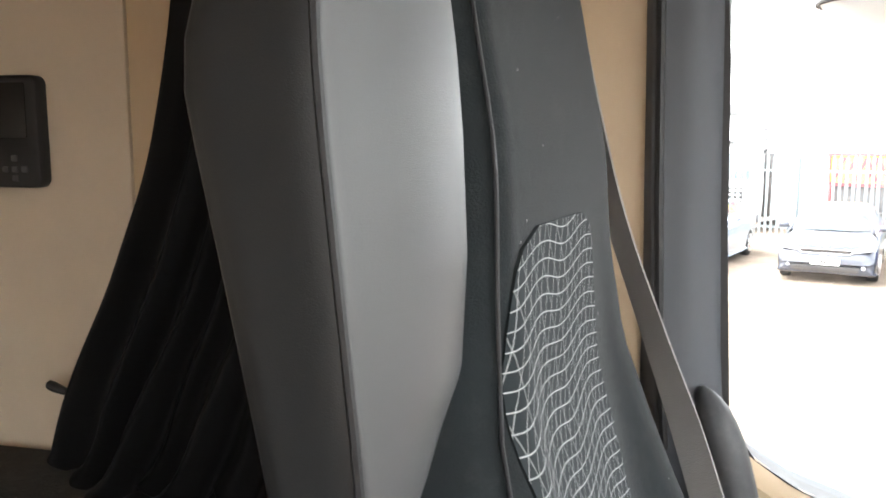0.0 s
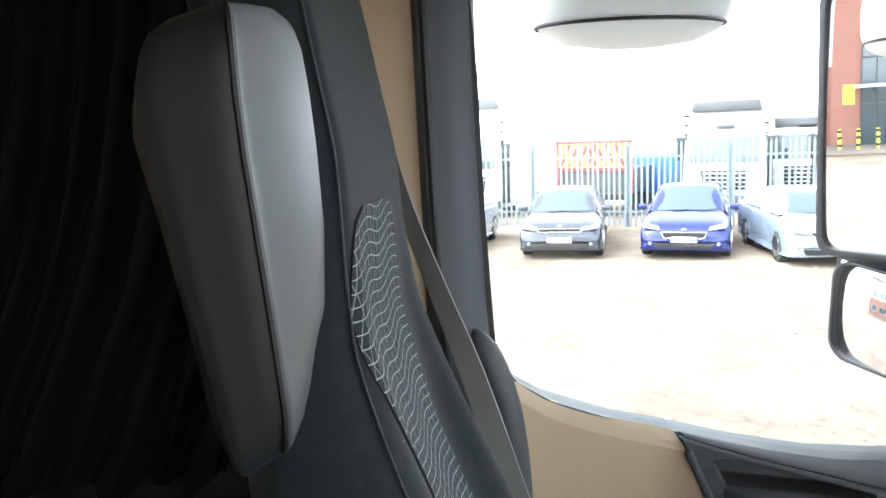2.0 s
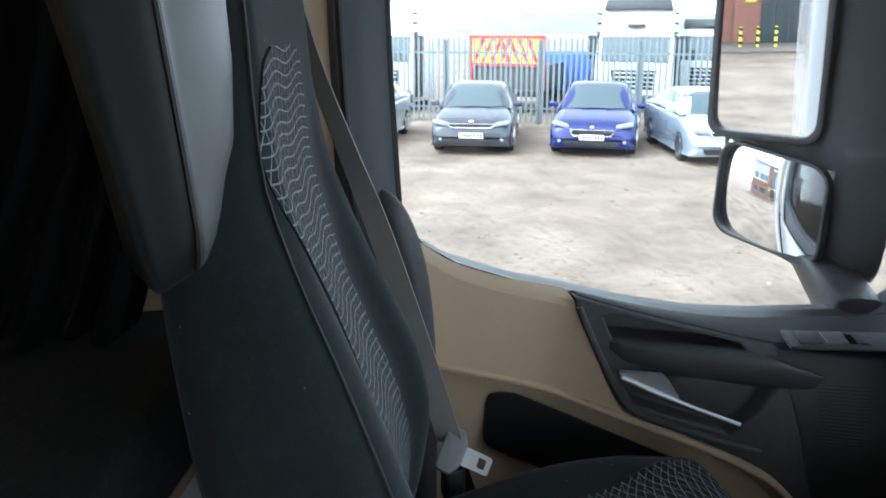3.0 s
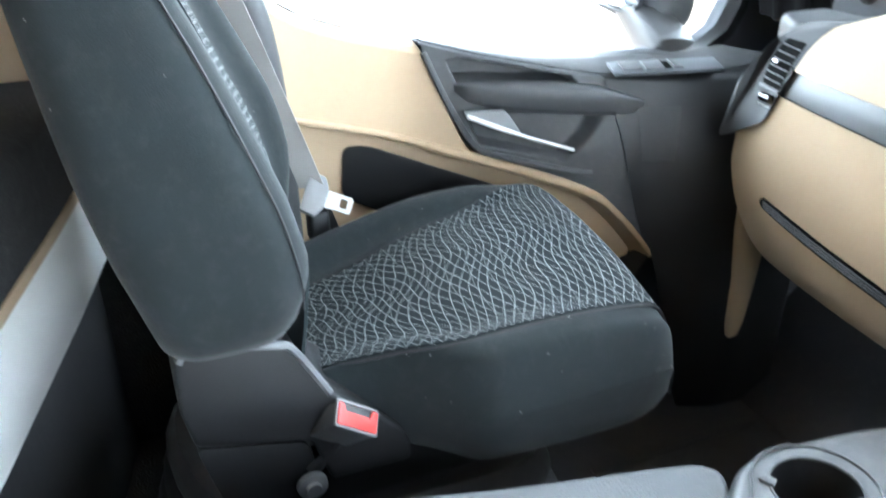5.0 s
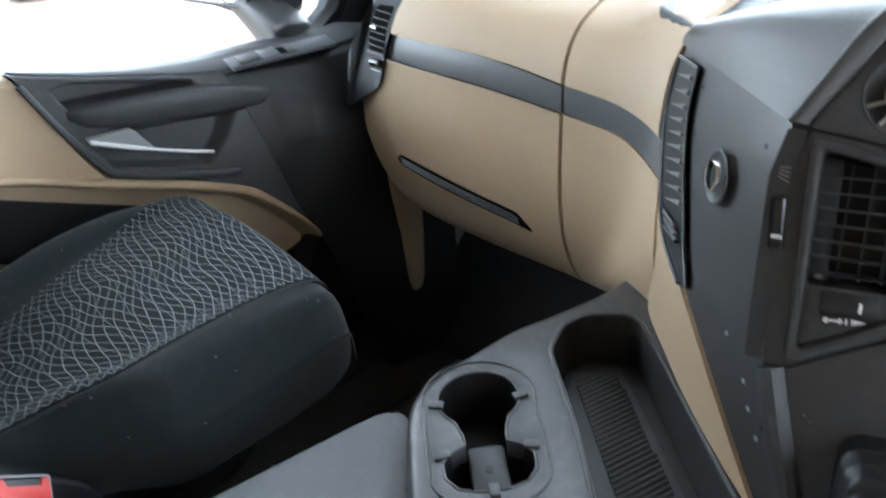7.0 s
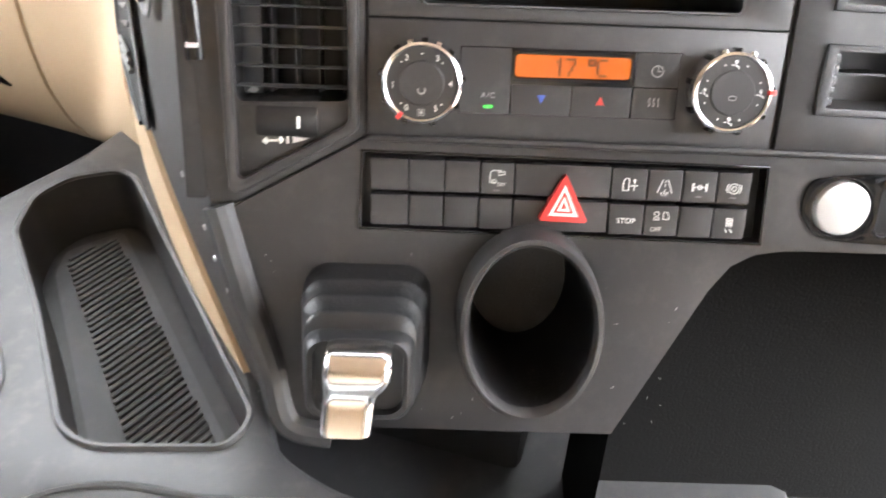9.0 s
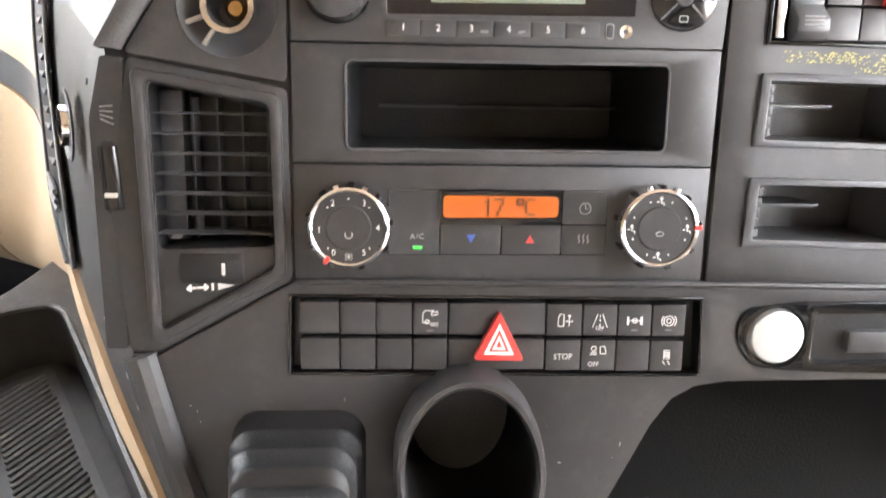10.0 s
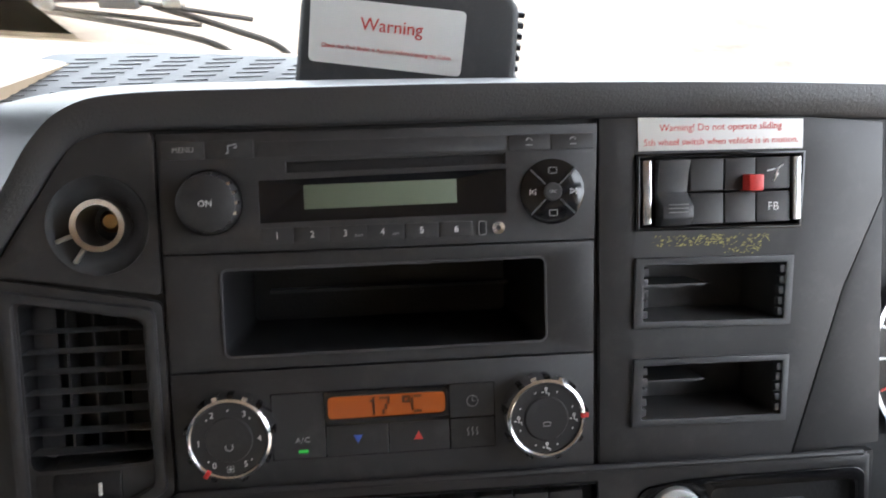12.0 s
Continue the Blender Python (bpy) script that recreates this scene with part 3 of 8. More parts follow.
part("blank", box((-0.014, 0.014, 0.0018), (0.014, 0.026, 0.003), 0.0005), SHADE, sw, "empty black switch hole", m=swm)
part("switch", prism([(0.028, 0.002), (0.028, 0.0065), (0.044, 0.0045), (0.044, 0.002)], -0.016, 0.016, 0.001, axes="yzx"), BLACK, sw, "black rocker switch", m=swm)
# window pane and its rubber seal
pane = part("window_pane", prism(opening, -1.160, -1.155, axes="yzx"), GLASS, door, "clear side window glass")
pane.visible_shadow = False
part("window_seal", framed([(y + (y - 0.5) * 0.022, z + (z - 2.62) * 0.02) for y, z in opening], [(y - (y - 0.5) * 0.012, z - (z - 2.62) * 0.012) for y, z in opening], -1.153, -1.118, axes="yzx"), RUBBER, door, "black rubber window seal")

# B-post with its dark frame and beige strip
post = thing("pillar_b", "beige and grey door post behind the passenger window", "pillar", kind="structure")
part("frame_trim", loft([smooth_loop([(-1.19, 0.050, z), (-1.13, 0.056 + dy, z), (-1.095, 0.030 + dy, z), (-1.085, 0.0 + dy, z), (-1.095, -0.024 + dy, z), (-1.19, -0.03, z)], 24)
                         for z, dy in ((2.395, 0.012), (2.42, 0.010), (2.5, 0.004), (2.65, -0.002), (2.9, -0.008), (3.25, -0.012))]), PILLAR, post, "dark grey window frame trim with a groove")
part("groove", tube([(-1.086, -0.012 + dy, z) for z, dy in ((2.40, 0.012), (2.5, 0.004), (2.65, -0.002), (2.9, -0.008), (3.24, -0.012))], 0.0055, 8), RUBBER, post, "black rubber bead along the post")
part("post_lining", box((-1.19, -0.12, 2.26), (-1.10, -0.026, ROOF_Z), 0.012, 3), BEIGE, post, "beige plastic lining of the post")
part("post_foot", box((-1.19, -0.12, FLOOR_Z), (-1.105, -0.026, 2.255), 0.008, 2), BLACK, post, "black foot of the post")
seal = [(-1.085, 0.035, 2.47), (-1.075, 0.055, 2.42), (-1.07, 0.075, 2.34), (-1.07, 0.085, 2.2), (-1.07, 0.085, 1.9), (-1.07, 0.085, 1.65)]
part("door_seal", tube(smooth_line(seal, 24), [0.003, 0.009, 0.014, 0.018, 0.020, 0.0215] + [0.022] * 19, 14), BLACK, post, "black rubber door seal")

# ---- bunk behind the seats ----
FRONT = [(-1.19, -0.16), (-0.95, -0.215), (-0.66, -0.29), (-0.3, -0.40), (0.3, -0.45), (1.19, -0.40)]
bunk = thing("bunk", "low sleeping bunk covered in dark carpet", "bed")
part("mattress_cover", prism(FRONT + [(1.19, -1.09), (-1.19, -1.09)], 2.165, BUNK_Z, 0.012, 3, axes="xyz"), CARPET, bunk, "rough black carpet cover, dusty")
part("edge_trim", prism([(x, y - 0.004) for x, y in FRONT] + [(x, y - 0.035) for x, y in FRONT[::-1]], 2.148, 2.164, 0.002), BEIGE, bunk, "beige edging strip")
part("locker_front", prism([(x, y - 0.006) for x, y in FRONT] + [(x, y - 0.035) for x, y in FRONT[::-1]], 2.02, 2.147, 0.004), PAPER, bunk, "pale metal locker rail")
part("base", prism([(x, y - 0.05) for x, y in FRONT] + [(1.19, -1.09), (-1.19, -1.09)], FLOOR_Z, 2.02), BLACK, bunk)

# ---- black curtain ----
curtain = thing("curtain", "black cab curtain hanging in gathered folds", "curtain")
grid = []
for i in range(40):
    t = i / 39
    z = 2.985 + (2.292 - 2.985) * t
    y0 = lerp([(2.29, -0.78), (2.38, -0.755), (2.55, -0.675), (2.72, -0.615), (2.9, -0.578), (3.25, -0.555)], z)
    y1 = lerp([(2.29, -0.30), (2.7, -0.20), (3.2, -0.15)], z)
    row = []
    for j in range(160):
        s = j / 159
        y = y0 + (y1 - y0) * s
        ph = s * 2 * math.pi * 9 + 1.2 * math.sin(s * 11 + z * 1.1)
        amp = 0.010 + 0.014 * t + 0.016 * noise.noise(Vector((s * 9, z * 1.2, 3)))
        x = -1.135 + amp * math.sin(ph) + 0.008 * noise.noise(Vector((y * 14, z * 3, 0)))
        x += 0.05 * ease(0.03, 0.2, s) * ease(2.50, 2.30, z) * (0.5 + 0.5 * math.sin(ph * 0.5 + 0.6))
        if z < 2.34:
            x += 0.045 * ease(0.03, 0.2, s) * ((2.34 - z) / 0.05) ** 1.5
        row.append((x, y, z + (0.012 * math.sin(ph + 1) if i == 39 else 0)))
    grid.append(row)
part("cloth", sheet(grid, 0.003), CURTAIN, curtain, sharp=80)
part("rail", tube([(-1.135, -0.69, 2.992), (-1.135, -0.10, 2.992)], 0.006, 8), RUBBER, curtain, "black curtain rail")
for k in range(16):
    yk = -0.60 + k * 0.032
    part("glider", box((-1.139, yk - 0.003, 2.972), (-1.131, yk + 0.003, 2.990), 0.001), RUBBER, curtain)
part("tie", loft([[(-1.150 + 0.008 * r_ * math.cos(a), -0.800 + q, 2.393 - 0.3 * q + 0.007 * r_ * math.sin(a)) for a in np.linspace(0, 2 * math.pi, 12, endpoint=False)] for q, r_ in ((0.0, 0.3), (0.004, 0.9), (0.012, 1.0), (0.03, 0.7), (0.05, 0.4))]), RUBBER, curtain, "small black hook of the curtain edge")

# ---- control box on the sleeper wall ----
ctrl = thing("bunk_control_box", "black heater control box mounted on the beige wall", "control box")
part("housing", prism(rounded(-0.93, 2.655, -0.812, 2.805, 0.012), -1.202, -1.178, 0.004, axes="yzx"), RUBBER, ctrl)
part("screen", prism(rounded(-0.91, 2.722, -0.828, 2.795, 0.004), -1.178, -1.176, 0.0008, axes="yzx"), GLOSS, ctrl, "dark glossy display")
for yy, zz in ((-0.835, 2.68), (-0.85, 2.68), (-0.865, 2.68), (-0.85, 2.695), (-0.85, 2.668)):
    part("button", prism(rounded(yy - 0.0045, zz - 0.004, yy + 0.0045, zz + 0.004, 0.002, 3), -1.178, -1.1755, 0.0005, axes="yzx"), GREY, ctrl)

# ---- passenger seat ----
SX = -0.745
seat = thing("passenger_seat", "black velour truck seat with grey net-pattern panels and folded armrest", "seat")
YB = [(2.10, -0.012), (2.16, 0.0), (2.22, 0.008), (2.28, 0.0), (2.34, -0.018), (2.43, -0.050), (2.51, -0.084), (2.57, -0.104), (2.63, -0.110), (2.70, -0.113), (2.78, -0.126), (2.86, -0.14), (2.95, -0.16), (3.06, -0.19)]
YR = [(2.10, -0.13), (2.23, -0.150), (2.34, -0.172), (2.45, -0.187), (2.55, -0.20), (2.75, -0.215), (2.95, -0.24), (3.06, -0.25)]
XN = [(2.10, -0.565), (2.2, -0.553), (2.35, -0.562), (2.45, -0.582), (2.50, -0.606), (2.55, -0.635), (2.6, -0.655), (2.75, -0.666), (2.9, -0.68), (3.0, -0.70), (3.06, -0.74)]
XF = [(2.10, -0.95), (2.3, -0.985), (2.5, -0.985), (2.58, -0.965), (2.66, -0.942), (2.9, -0.93), (3.0, -0.91), (3.06, -0.87)]
SKEW = [(2.1, 0.18), (2.3, 0.165), (2.43, 0.14), (2.52, 0.165), (2.6, 0.2), (3.06, 0.2)]


def back_loop(z):
    xn, xf, yb, yr = lerp(XN, z), lerp(XF, z), lerp(YB, z), lerp(YR, z)
    c, w, k = (xn + xf) / 2, (xn - xf) / 2, lerp(SKEW, z)
    dip = lerp([(2.1, 0.026), (2.3, 0.036), (2.42, 0.030), (2.50, 0.016), (2.58, 0.005), (2.66, 0.0), (3.1, 0.0)], z)
    mid = (yb + yr) / 2
    half = [(0.0, yb - dip), (0.35 * w, yb - dip * 0.95), (0.56 * w, yb - dip * 0.75), (0.72 * w, yb - dip * 0.1), (0.86 * w, yb - 0.002), (0.965 * w, yb - 0.018), (w, yb - 0.045), (w, mid - 0.02), (0.97 * w, yr + 0.022), (0.86 * w, yr + 0.004), (0.5 * w, yr), (0.0, yr)]
    loop = [(c + x, y, z) for x, y in half] + [(c - x, y, z) for x, y in half[-2:0:-1]]
    loop = [(x, y + (xn - x) * k * (1 if y > mid else 0.3), zz) for x, y, zz in loop]
    return smooth_loop(loop, 88)


zs = [2.10, 2.106] + list(np.linspace(2.13, 3.03, 38)) + [3.05, 3.06]
loops = []
for k, z in enumerate(zs):
    lp = back_loop(z)
    shrink = {0: 0.9, 1: 0.965, len(zs) - 2: 0.93, len(zs) - 1: 0.8}.get(k, 1.0)
    c = sum(lp, Vector()) / len(lp)
    lp = [c + (p - c) * shrink for p in lp]
    loops.append([p + Vector((0, 0, 0.062 * max(0, (2.26 - z) / 0.16) * ease(-0.72, -0.62, p.x))) for p in lp])
backrest = part("backrest", loft(loops), CLOTH, seat, "black velour backrest with raised side bolsters", sharp=60)


def back_front(x, z):
    lp = back_loop(z)
    mid = sum(p.y for p in lp) / len(lp)
    front = sorted((p for p in lp if p.y > mid + 0.01), key=lambda p: p.x)
    return float(np.interp(x, [p.x for p in front], [p.y for p in front]))


# net panel let into the backrest
grid, us, vs = [], np.linspace(0, 1, 28), np.linspace(2.115, 2.668, 54)
for z in vs:
    n0, n1 = lerp([(2.11, -0.60), (2.2, -0.61), (2.4, -0.634), (2.55, -0.656), (2.60, -0.670), (2.645, -0.684), (2.662, -0.702), (2.668, -0.725)], z), lerp([(2.11, -0.875), (2.5, -0.87), (2.6, -0.858), (2.655, -0.845), (2.668, -0.825)], z)
    grid.append([(n0 + (n1 - n0) * u_, back_front(n0 + (n1 - n0) * u_, z) + 0.0025, z) for u_ in us])
part("net_panel", sheet(grid, -0.004, uv=lambda i, j: (grid[i][j][0], vs[i])), NET_BACK, backrest, "dark net-pattern cloth with pale wavy threads", sharp=80)
part("seam", tube([(lerp(XN, z) - 0.012, back_front(lerp(XN, z) - 0.016, z) - 0.0004, z) for z in np.linspace(2.2, 2.98, 40)], 0.0012, 6), RUBBER, backrest, "sewn seam along the bolster")

# cushion: sections from back to front
def cushion_loop(y):
    e = lerp([(-0.06, -0.03), (0.05, 0.0), (0.37, 0.0), (0.405, -0.003), (0.428, -0.010), (0.444, -0.026), (0.453, -0.050), (0.458, -0.085)], y)
    zb = lerp([(-0.06, 1.975), (0.25, 1.965), (0.38, 1.96), (0.44, 1.968), (0.458, 1.985)], y)
    w = lerp([(-0.06, 0.19), (0.1, 0.215), (0.3, 0.226), (0.40, 0.224), (0.44, 0.214), (0.458, 0.195)], y)
    wn = lerp([(-0.06, 0.110), (0.0, 0.12), (0.08, 0.138), (0.13, 0.17), (0.2, 0.222), (0.3, 0.226), (0.40, 0.224), (0.44, 0.214), (0.458, 0.195)], y)
    bol = lerp([(-0.06, 0.02), (0.1, 0.022), (0.3, 0.016), (0.40, 0.004), (0.458, 0.0)], y)

    def top(x, k):
        far, near = lerp([(0.0, 2.03), (0.09, 2.045), (0.25, 2.075), (0.44, 2.092)], y), lerp([(0.0, 2.078), (0.2, 2.085), (0.42, 2.090)], y)
        return far + (near - far) * (x + 1) / 2 + e + bol * k + (0.030 * ease(0.02, 0.26, y) - 0.004) * (1 - abs(x) ** 2.4)
    right = [(0.30, 0), (0.60, 0.15), (0.72, 0.75), (0.83, 1.0), (0.93, 0.5)]
    pts = [(SX + s * wn, top(s, k * ease(0.0, 0.2, y))) for s, k in right]
    pts = [(SX - s * w, top(-s, k * 1.8)) for s, k in right[::-1]] + [(SX, top(0, 0))] + pts
    mid = (top(0, 0) + zb) / 2
    pts = [(SX - w, mid + 0.02), *pts, (SX + wn, top(1, 0) - 0.035), (SX + wn * 1.0, mid - 0.005), (SX + wn * 0.95, zb + 0.012), (SX + wn * 0.8, zb), (SX, zb), (SX - w * 0.8, zb), (SX - w * 0.95, zb + 0.012)]
    return smooth_loop([(x, y + (SX - x) * 0.13 * max(0, (y + 0.06) / 0.5), z) for x, z in pts], 84)


ys = [-0.06] + list(np.linspace(-0.04, 0.40, 26)) + [0.412, 0.424, 0.434, 0.442, 0.449, 0.454, 0.458]
cushion = part("cushion", loft([cushion_loop(y) for y in ys]), CLOTH, seat, "black velour seat cushion with raised sides", sharp=60)
grid, cu_s, cu_t = [], np.linspace(-0.160, 0.158, 34), list(np.linspace(-0.03, 0.40, 44)) + [0.412, 0.424, 0.434, 0.442, 0.448]
for y in cu_t:
    lp = [p for p in cushion_loop(y) if p.z > 1.995 + 0.0]
    lp.sort(key=lambda p: p.x)
    row = []
    near = lerp([(-0.06, 0.085), (0.0, 0.097), (0.1, 0.130), (0.18, 0.164), (0.3, 0.170), (0.5, 0.168)], y)
    far = lerp([(-0.06, -0.106), (0.1, -0.108), (0.25, -0.124), (0.34, -0.155), (0.42, -0.190), (0.45, -0.188)], y)
    for x in (far + (q + 0.160) * (near - far) / 0.318 for q in cu_s):
        f = lambda k: float(np.interp(SX + x, [p.x for p in lp], [p[k] for p in lp]))  # noqa: E731
        row.append((SX + x, f(1) + (0.002 if y > 0.42 else 0), f(2) + 0.003))
    grid.append(row)
part("net_panel", sheet(grid, -0.004, uv=lambda i, j: (cu_s[j], cu_t[i])), NET, cushion, "dark net-pattern cloth with pale wavy threads", sharp=80)
part("seam", tube([Vector(r[-1]) + Vector((0.004, 0, -0.003)) for r in grid], 0.0022, 6), RUBBER, cushion, "sewn seam beside the net panel")
part("seam", tube([Vector(r[0]) + Vector((-0.004, 0, -0.003)) for r in grid], 0.0022, 6), RUBBER, cushion, "sewn seam beside the net panel")

# seat base and pedestal
part("base_frame", box((-0.94, -0.05, 1.88), (-0.62, 0.36, 1.965), 0.02), RUBBER, seat, "black seat frame")
bellows = []
for z in np.linspace(FLOOR_Z, 1.90, 25):
    w = 0.010 * abs(math.sin((z - FLOOR_Z) * math.pi / 0.05)) + 0.075 * ((1.90 - z) / 0.30) ** 1.3
    bellows.append(smooth_loop([(-0.91 - w, -0.1 - w, z), (-0.67 + w, -0.1 - w, z), (-0.65 + w, 0.10, z), (-0.65 + w, 0.29 + w, z), (-0.78, 0.31 + w, z), (-0.92 - w, 0.29 + w, z)], 40))
part("pedestal", loft(bellows), GREY, seat, "pleated grey bellows pedestal", sharp=40)
# recliner cover on the inner side
cover = prism(round_corners([(-0.120, 2.158), (-0.106, 2.167), (-0.025, 2.151), (-0.012, 2.141), (0.022, 2.078), (0.054, 2.050), (0.098, 2.006), (0.109, 1.985), (0.107, 1.955), (0.015, 1.96), (-0.003, 2.022), (-0.117, 2.052), (-0.125, 2.10)], 0.008), -0.70, -0.59, 0.006, 3, axes="yzx")
cover = part("side_cover", cover, RUBBER, seat, "black plastic recliner cover with pale top edge")
part("cover_edge", tube(smooth_line([(-0.593, -0.117, 2.156), (-0.593, -0.104, 2.165), (-0.593, -0.06, 2.158), (-0.593, -0.024, 2.149), (-0.593, -0.009, 2.138), (-0.593, 0.022, 2.077)], 24), 0.0045, 8), STRIP, cover, "rounded top edge of the cover")
part("lower_flap", prism(round_corners([(-0.117, 2.047), (-0.007, 2.018), (0.012, 1.94), (-0.09, 1.93), (-0.109, 2.009)], 0.01), -0.69, -0.596, 0.004, axes="yzx"), RUBBER, cover, "loose dark lower flap")
part("bolt", lathe([(0.0, 0.012), (0.008, 0.012), (0.009, 0.008), (0.016, 0.006), (0.017, 0.0), (0.0, 0.0)], 20), STEEL, cover, "steel buckle bolt", m=Matrix.Translation((-0.578, -0.010, 1.976)) @ Euler((0, radians(90), 0)).to_matrix().to_4x4())

# folded armrest on the inner side
loops = []
ARM = [(2.524, 0.55), (2.528, 0.80), (2.536, 0.93), (2.555, 1.0), (2.60, 1.0), (2.66, 1.0), (2.72, 1.0), (2.76, 1.0), (2.785, 0.99), (2.802, 0.94), (2.813, 0.84), (2.819, 0.62)]
for z, k in ARM:
    ys_, yf = lerp([(2.5, -0.182), (2.56, -0.196), (2.62, -0.210), (2.70, -0.224), (2.77, -0.232), (2.82, -0.228)], z), lerp([(2.5, -0.146), (2.55, -0.147), (2.65, -0.156), (2.78, -0.165), (2.82, -0.165)], z)
    yk = lerp([(2.5, -0.170), (2.55, -0.147), (2.625, -0.127), (2.70, -0.129), (2.785, -0.136), (2.82, -0.142)], z)
    lp = [(-0.553, yf - 0.004), (-0.552, (ys_ + yf) / 2), (-0.553, ys_ + 0.014), (-0.562, ys_ + 0.006), (-0.61, ys_ - 0.006), (-0.655, ys_ - 0.018), (-0.662, (ys_ + yk) / 2), (-0.658, yk - 0.006), (-0.648, yk), (-0.61, (yk + yf) / 2 + 0.006), (-0.562, yf + 0.002)]
    pts = smooth_loop([(x, y, z) for x, y in lp], 66)
    c = Vector((-0.607, (ys_ + yk) / 2, z))
    ring_ = [c + Vector(((p.x - c.x) * k, (p.y - c.y) * k, 0)) for p in pts]
    loops.append([p - Vector((0, 0, 0.32 * max(0, -0.136 - p.y) * ease(2.66, 2.79, z) + 0.6 * max(0, -0.147 - p.y) * ease(2.62, 2.54, z))) for p in ring_])
armrest = part("armrest", loft(loops), LEATHER_SHADED, seat, "grey leatherette armrest folded upright, in its shaded tone", sharp=60)
# front face laid over it, paler to stand for the window light
grid = []
for z in np.linspace(2.530, 2.815, 40):
    i = max(k for k in range(len(ARM) - 1) if ARM[k][0] <= z)
    t = (z - ARM[i][0]) / (ARM[i + 1][0] - ARM[i][0])
    ring = [a.lerp(c, t) for a, c in zip(loops[i], loops[i + 1])]
    n = len(ring)
    face = [ring[(j) % n] for j in range(int(n * 8.0 / 11), n)]
    c = sum(ring, Vector()) / n
    face = smooth_line(face, 18)
    grid.append([p + Vector((0.0, 0.0024, 0)) + (p - c).normalized() * 0.0012 for p in face])
part("front_face", sheet(grid, -0.003), LEATHER_LIT, armrest, "armrest front in a paler grey for the window light", sharp=80)
part("piping", tube([row[-1] + Vector((0.001, -0.001, 0)) for row in grid], 0.0022, 6), RUBBER, armrest, "black piping seam")

# ---- seat belt ----
belt = thing("seat_belt", "grey seat belt running down beside the seat", "seat belt")
line = [(-1.01, -0.108, 2.86), (-1.006, -0.083, 2.75), (-1.0, -0.056, 2.648), (-1.0, -0.016, 2.535), (-1.0, 0.024, 2.423), (-0.992, 0.092, 2.20), (-0.985, 0.110, 2.136)]
pts = smooth_line(line, 40)
grid = [[p + Vector((0.016, 0.009, 0.004)).lerp(Vector((0.010, 0.0155, 0.004)), ease(14, 32, i)) * s for s in (-1, -0.33, 0.33, 1)] for i, p in enumerate(pts)]
part("webbing", sheet(grid, 0.0016), BELT, belt, "grey woven belt webbing")
e2 = -Vector((0.35, 0.86, -0.36)).normalized()
n_ = Vector((0.75, 0.0, 0.66))
n_ = (n_ - e2 * n_.dot(e2)).normalized()
tm = Matrix((e2.cross(n_), e2, n_)).transposed().to_4x4()
tm.translation = (-0.972, 0.112, 2.128)
tongue = part("tongue", prism(round_corners([(-0.030, 0.016), (-0.032, -0.006), (-0.014, -0.016), (0.014, -0.016), (0.032, -0.006), (0.030, 0.018)], 0.005), -0.006, 0.006, 0.003), LIDGREY, belt, "grey plastic tongue housing", m=tm)
part("plate", framed(rounded(-0.013, -0.054, 0.013, -0.012, 0.004, 4), rounded(-0.007, -0.047, 0.007, -0.036, 0.0015, 4), -0.0012, 0.0012), ALU, tongue, "bright steel latch plate", m=tm)
part("tail", sheet([[Vector((-0.975, 0.112, 2.115)).lerp(Vector((-0.97, 0.135, 2.035)), t) + Vector((0.004, 0.016, 0.004)) * s_ for s_ in (-1, 1)] for t in np.linspace(0, 1, 6)], 0.0016), RUBBER, belt, "dark webbing below the tongue")
part("buckle", box((-0.995, 0.098, 2.055), (-0.962, 0.128, 2.105), 0.006, 3), RUBBER, belt, "black buckle half behind the tongue")
stalk = thing("belt_buckle", "black seat belt buckle with red release button", "seat belt buckle")
e1 = Vector((0.0, 0.81, -0.59)).normalized()
n_ = Vector((0.62, 0.30, 0.72))
n_ = (n_ - e1 * n_.dot(e1)).normalized()
bm_ = Matrix((e1, n_.cross(e1), n_)).transposed().to_4x4()
bm_.translation = (-0.572, 0.040, 2.052)
part("body", box((-0.025, -0.014, -0.075), (0.026, 0.014, 0.004), 0.004), BLACK, stalk, m=bm_)
part("rim", framed(rounded(-0.0265, -0.0145, 0.0265, 0.0145, 0.003, 3), rounded(-0.0245, -0.012, 0.0245, 0.012, 0.002, 3), 0.003, 0.006), LIDGREY, stalk, m=bm_)
part("button", prism([(-0.0245, -0.012), (0.0245, -0.012), (0.0245, 0.011), (0.0185, 0.011), (0.0155, 0.003), (-0.0155, 0.003), (-0.0185, 0.011), (-0.0245, 0.011)], 0.002, 0.0078, 0.001), RED, stalk, "red release button", m=bm_)
part("stalk", tube([(-0.596, 0.03, 2.02), (-0.60, 0.015, 1.995), (-0.60, -0.006, 1.976)], 0.010, 10), RUBBER, stalk)

# lint caught on the velour
rl = random.Random(3)
b = bmesh.new()
for k in range(80):
    ring = cushion_loop(rl.uniform(0.0, 0.44))
    p = ring[rl.randrange(len(ring))]
    if p.z < 2.02:
        continue
    a_ = rl.uniform(0, 6.28)
    d_ = Vector((math.cos(a_), math.sin(a_), 0)) * rl.uniform(0.0004, 0.0018)
    tube([p + Vector((0.001, 0, 0.004)) - d_, p + Vector((0.001, 0, 0.0045)) + d_], 0.00022, 4, b)
for k in range(60):
    z = rl.uniform(2.25, 2.98)
    ring = back_loop(z)
    p = ring[rl.randrange(len(ring))]
    tube([p + Vector((0.0015, 0.0015, -0.0008)), p + Vector((0.0015, 0.0015, 0.0008))], 0.00025, 4, b)
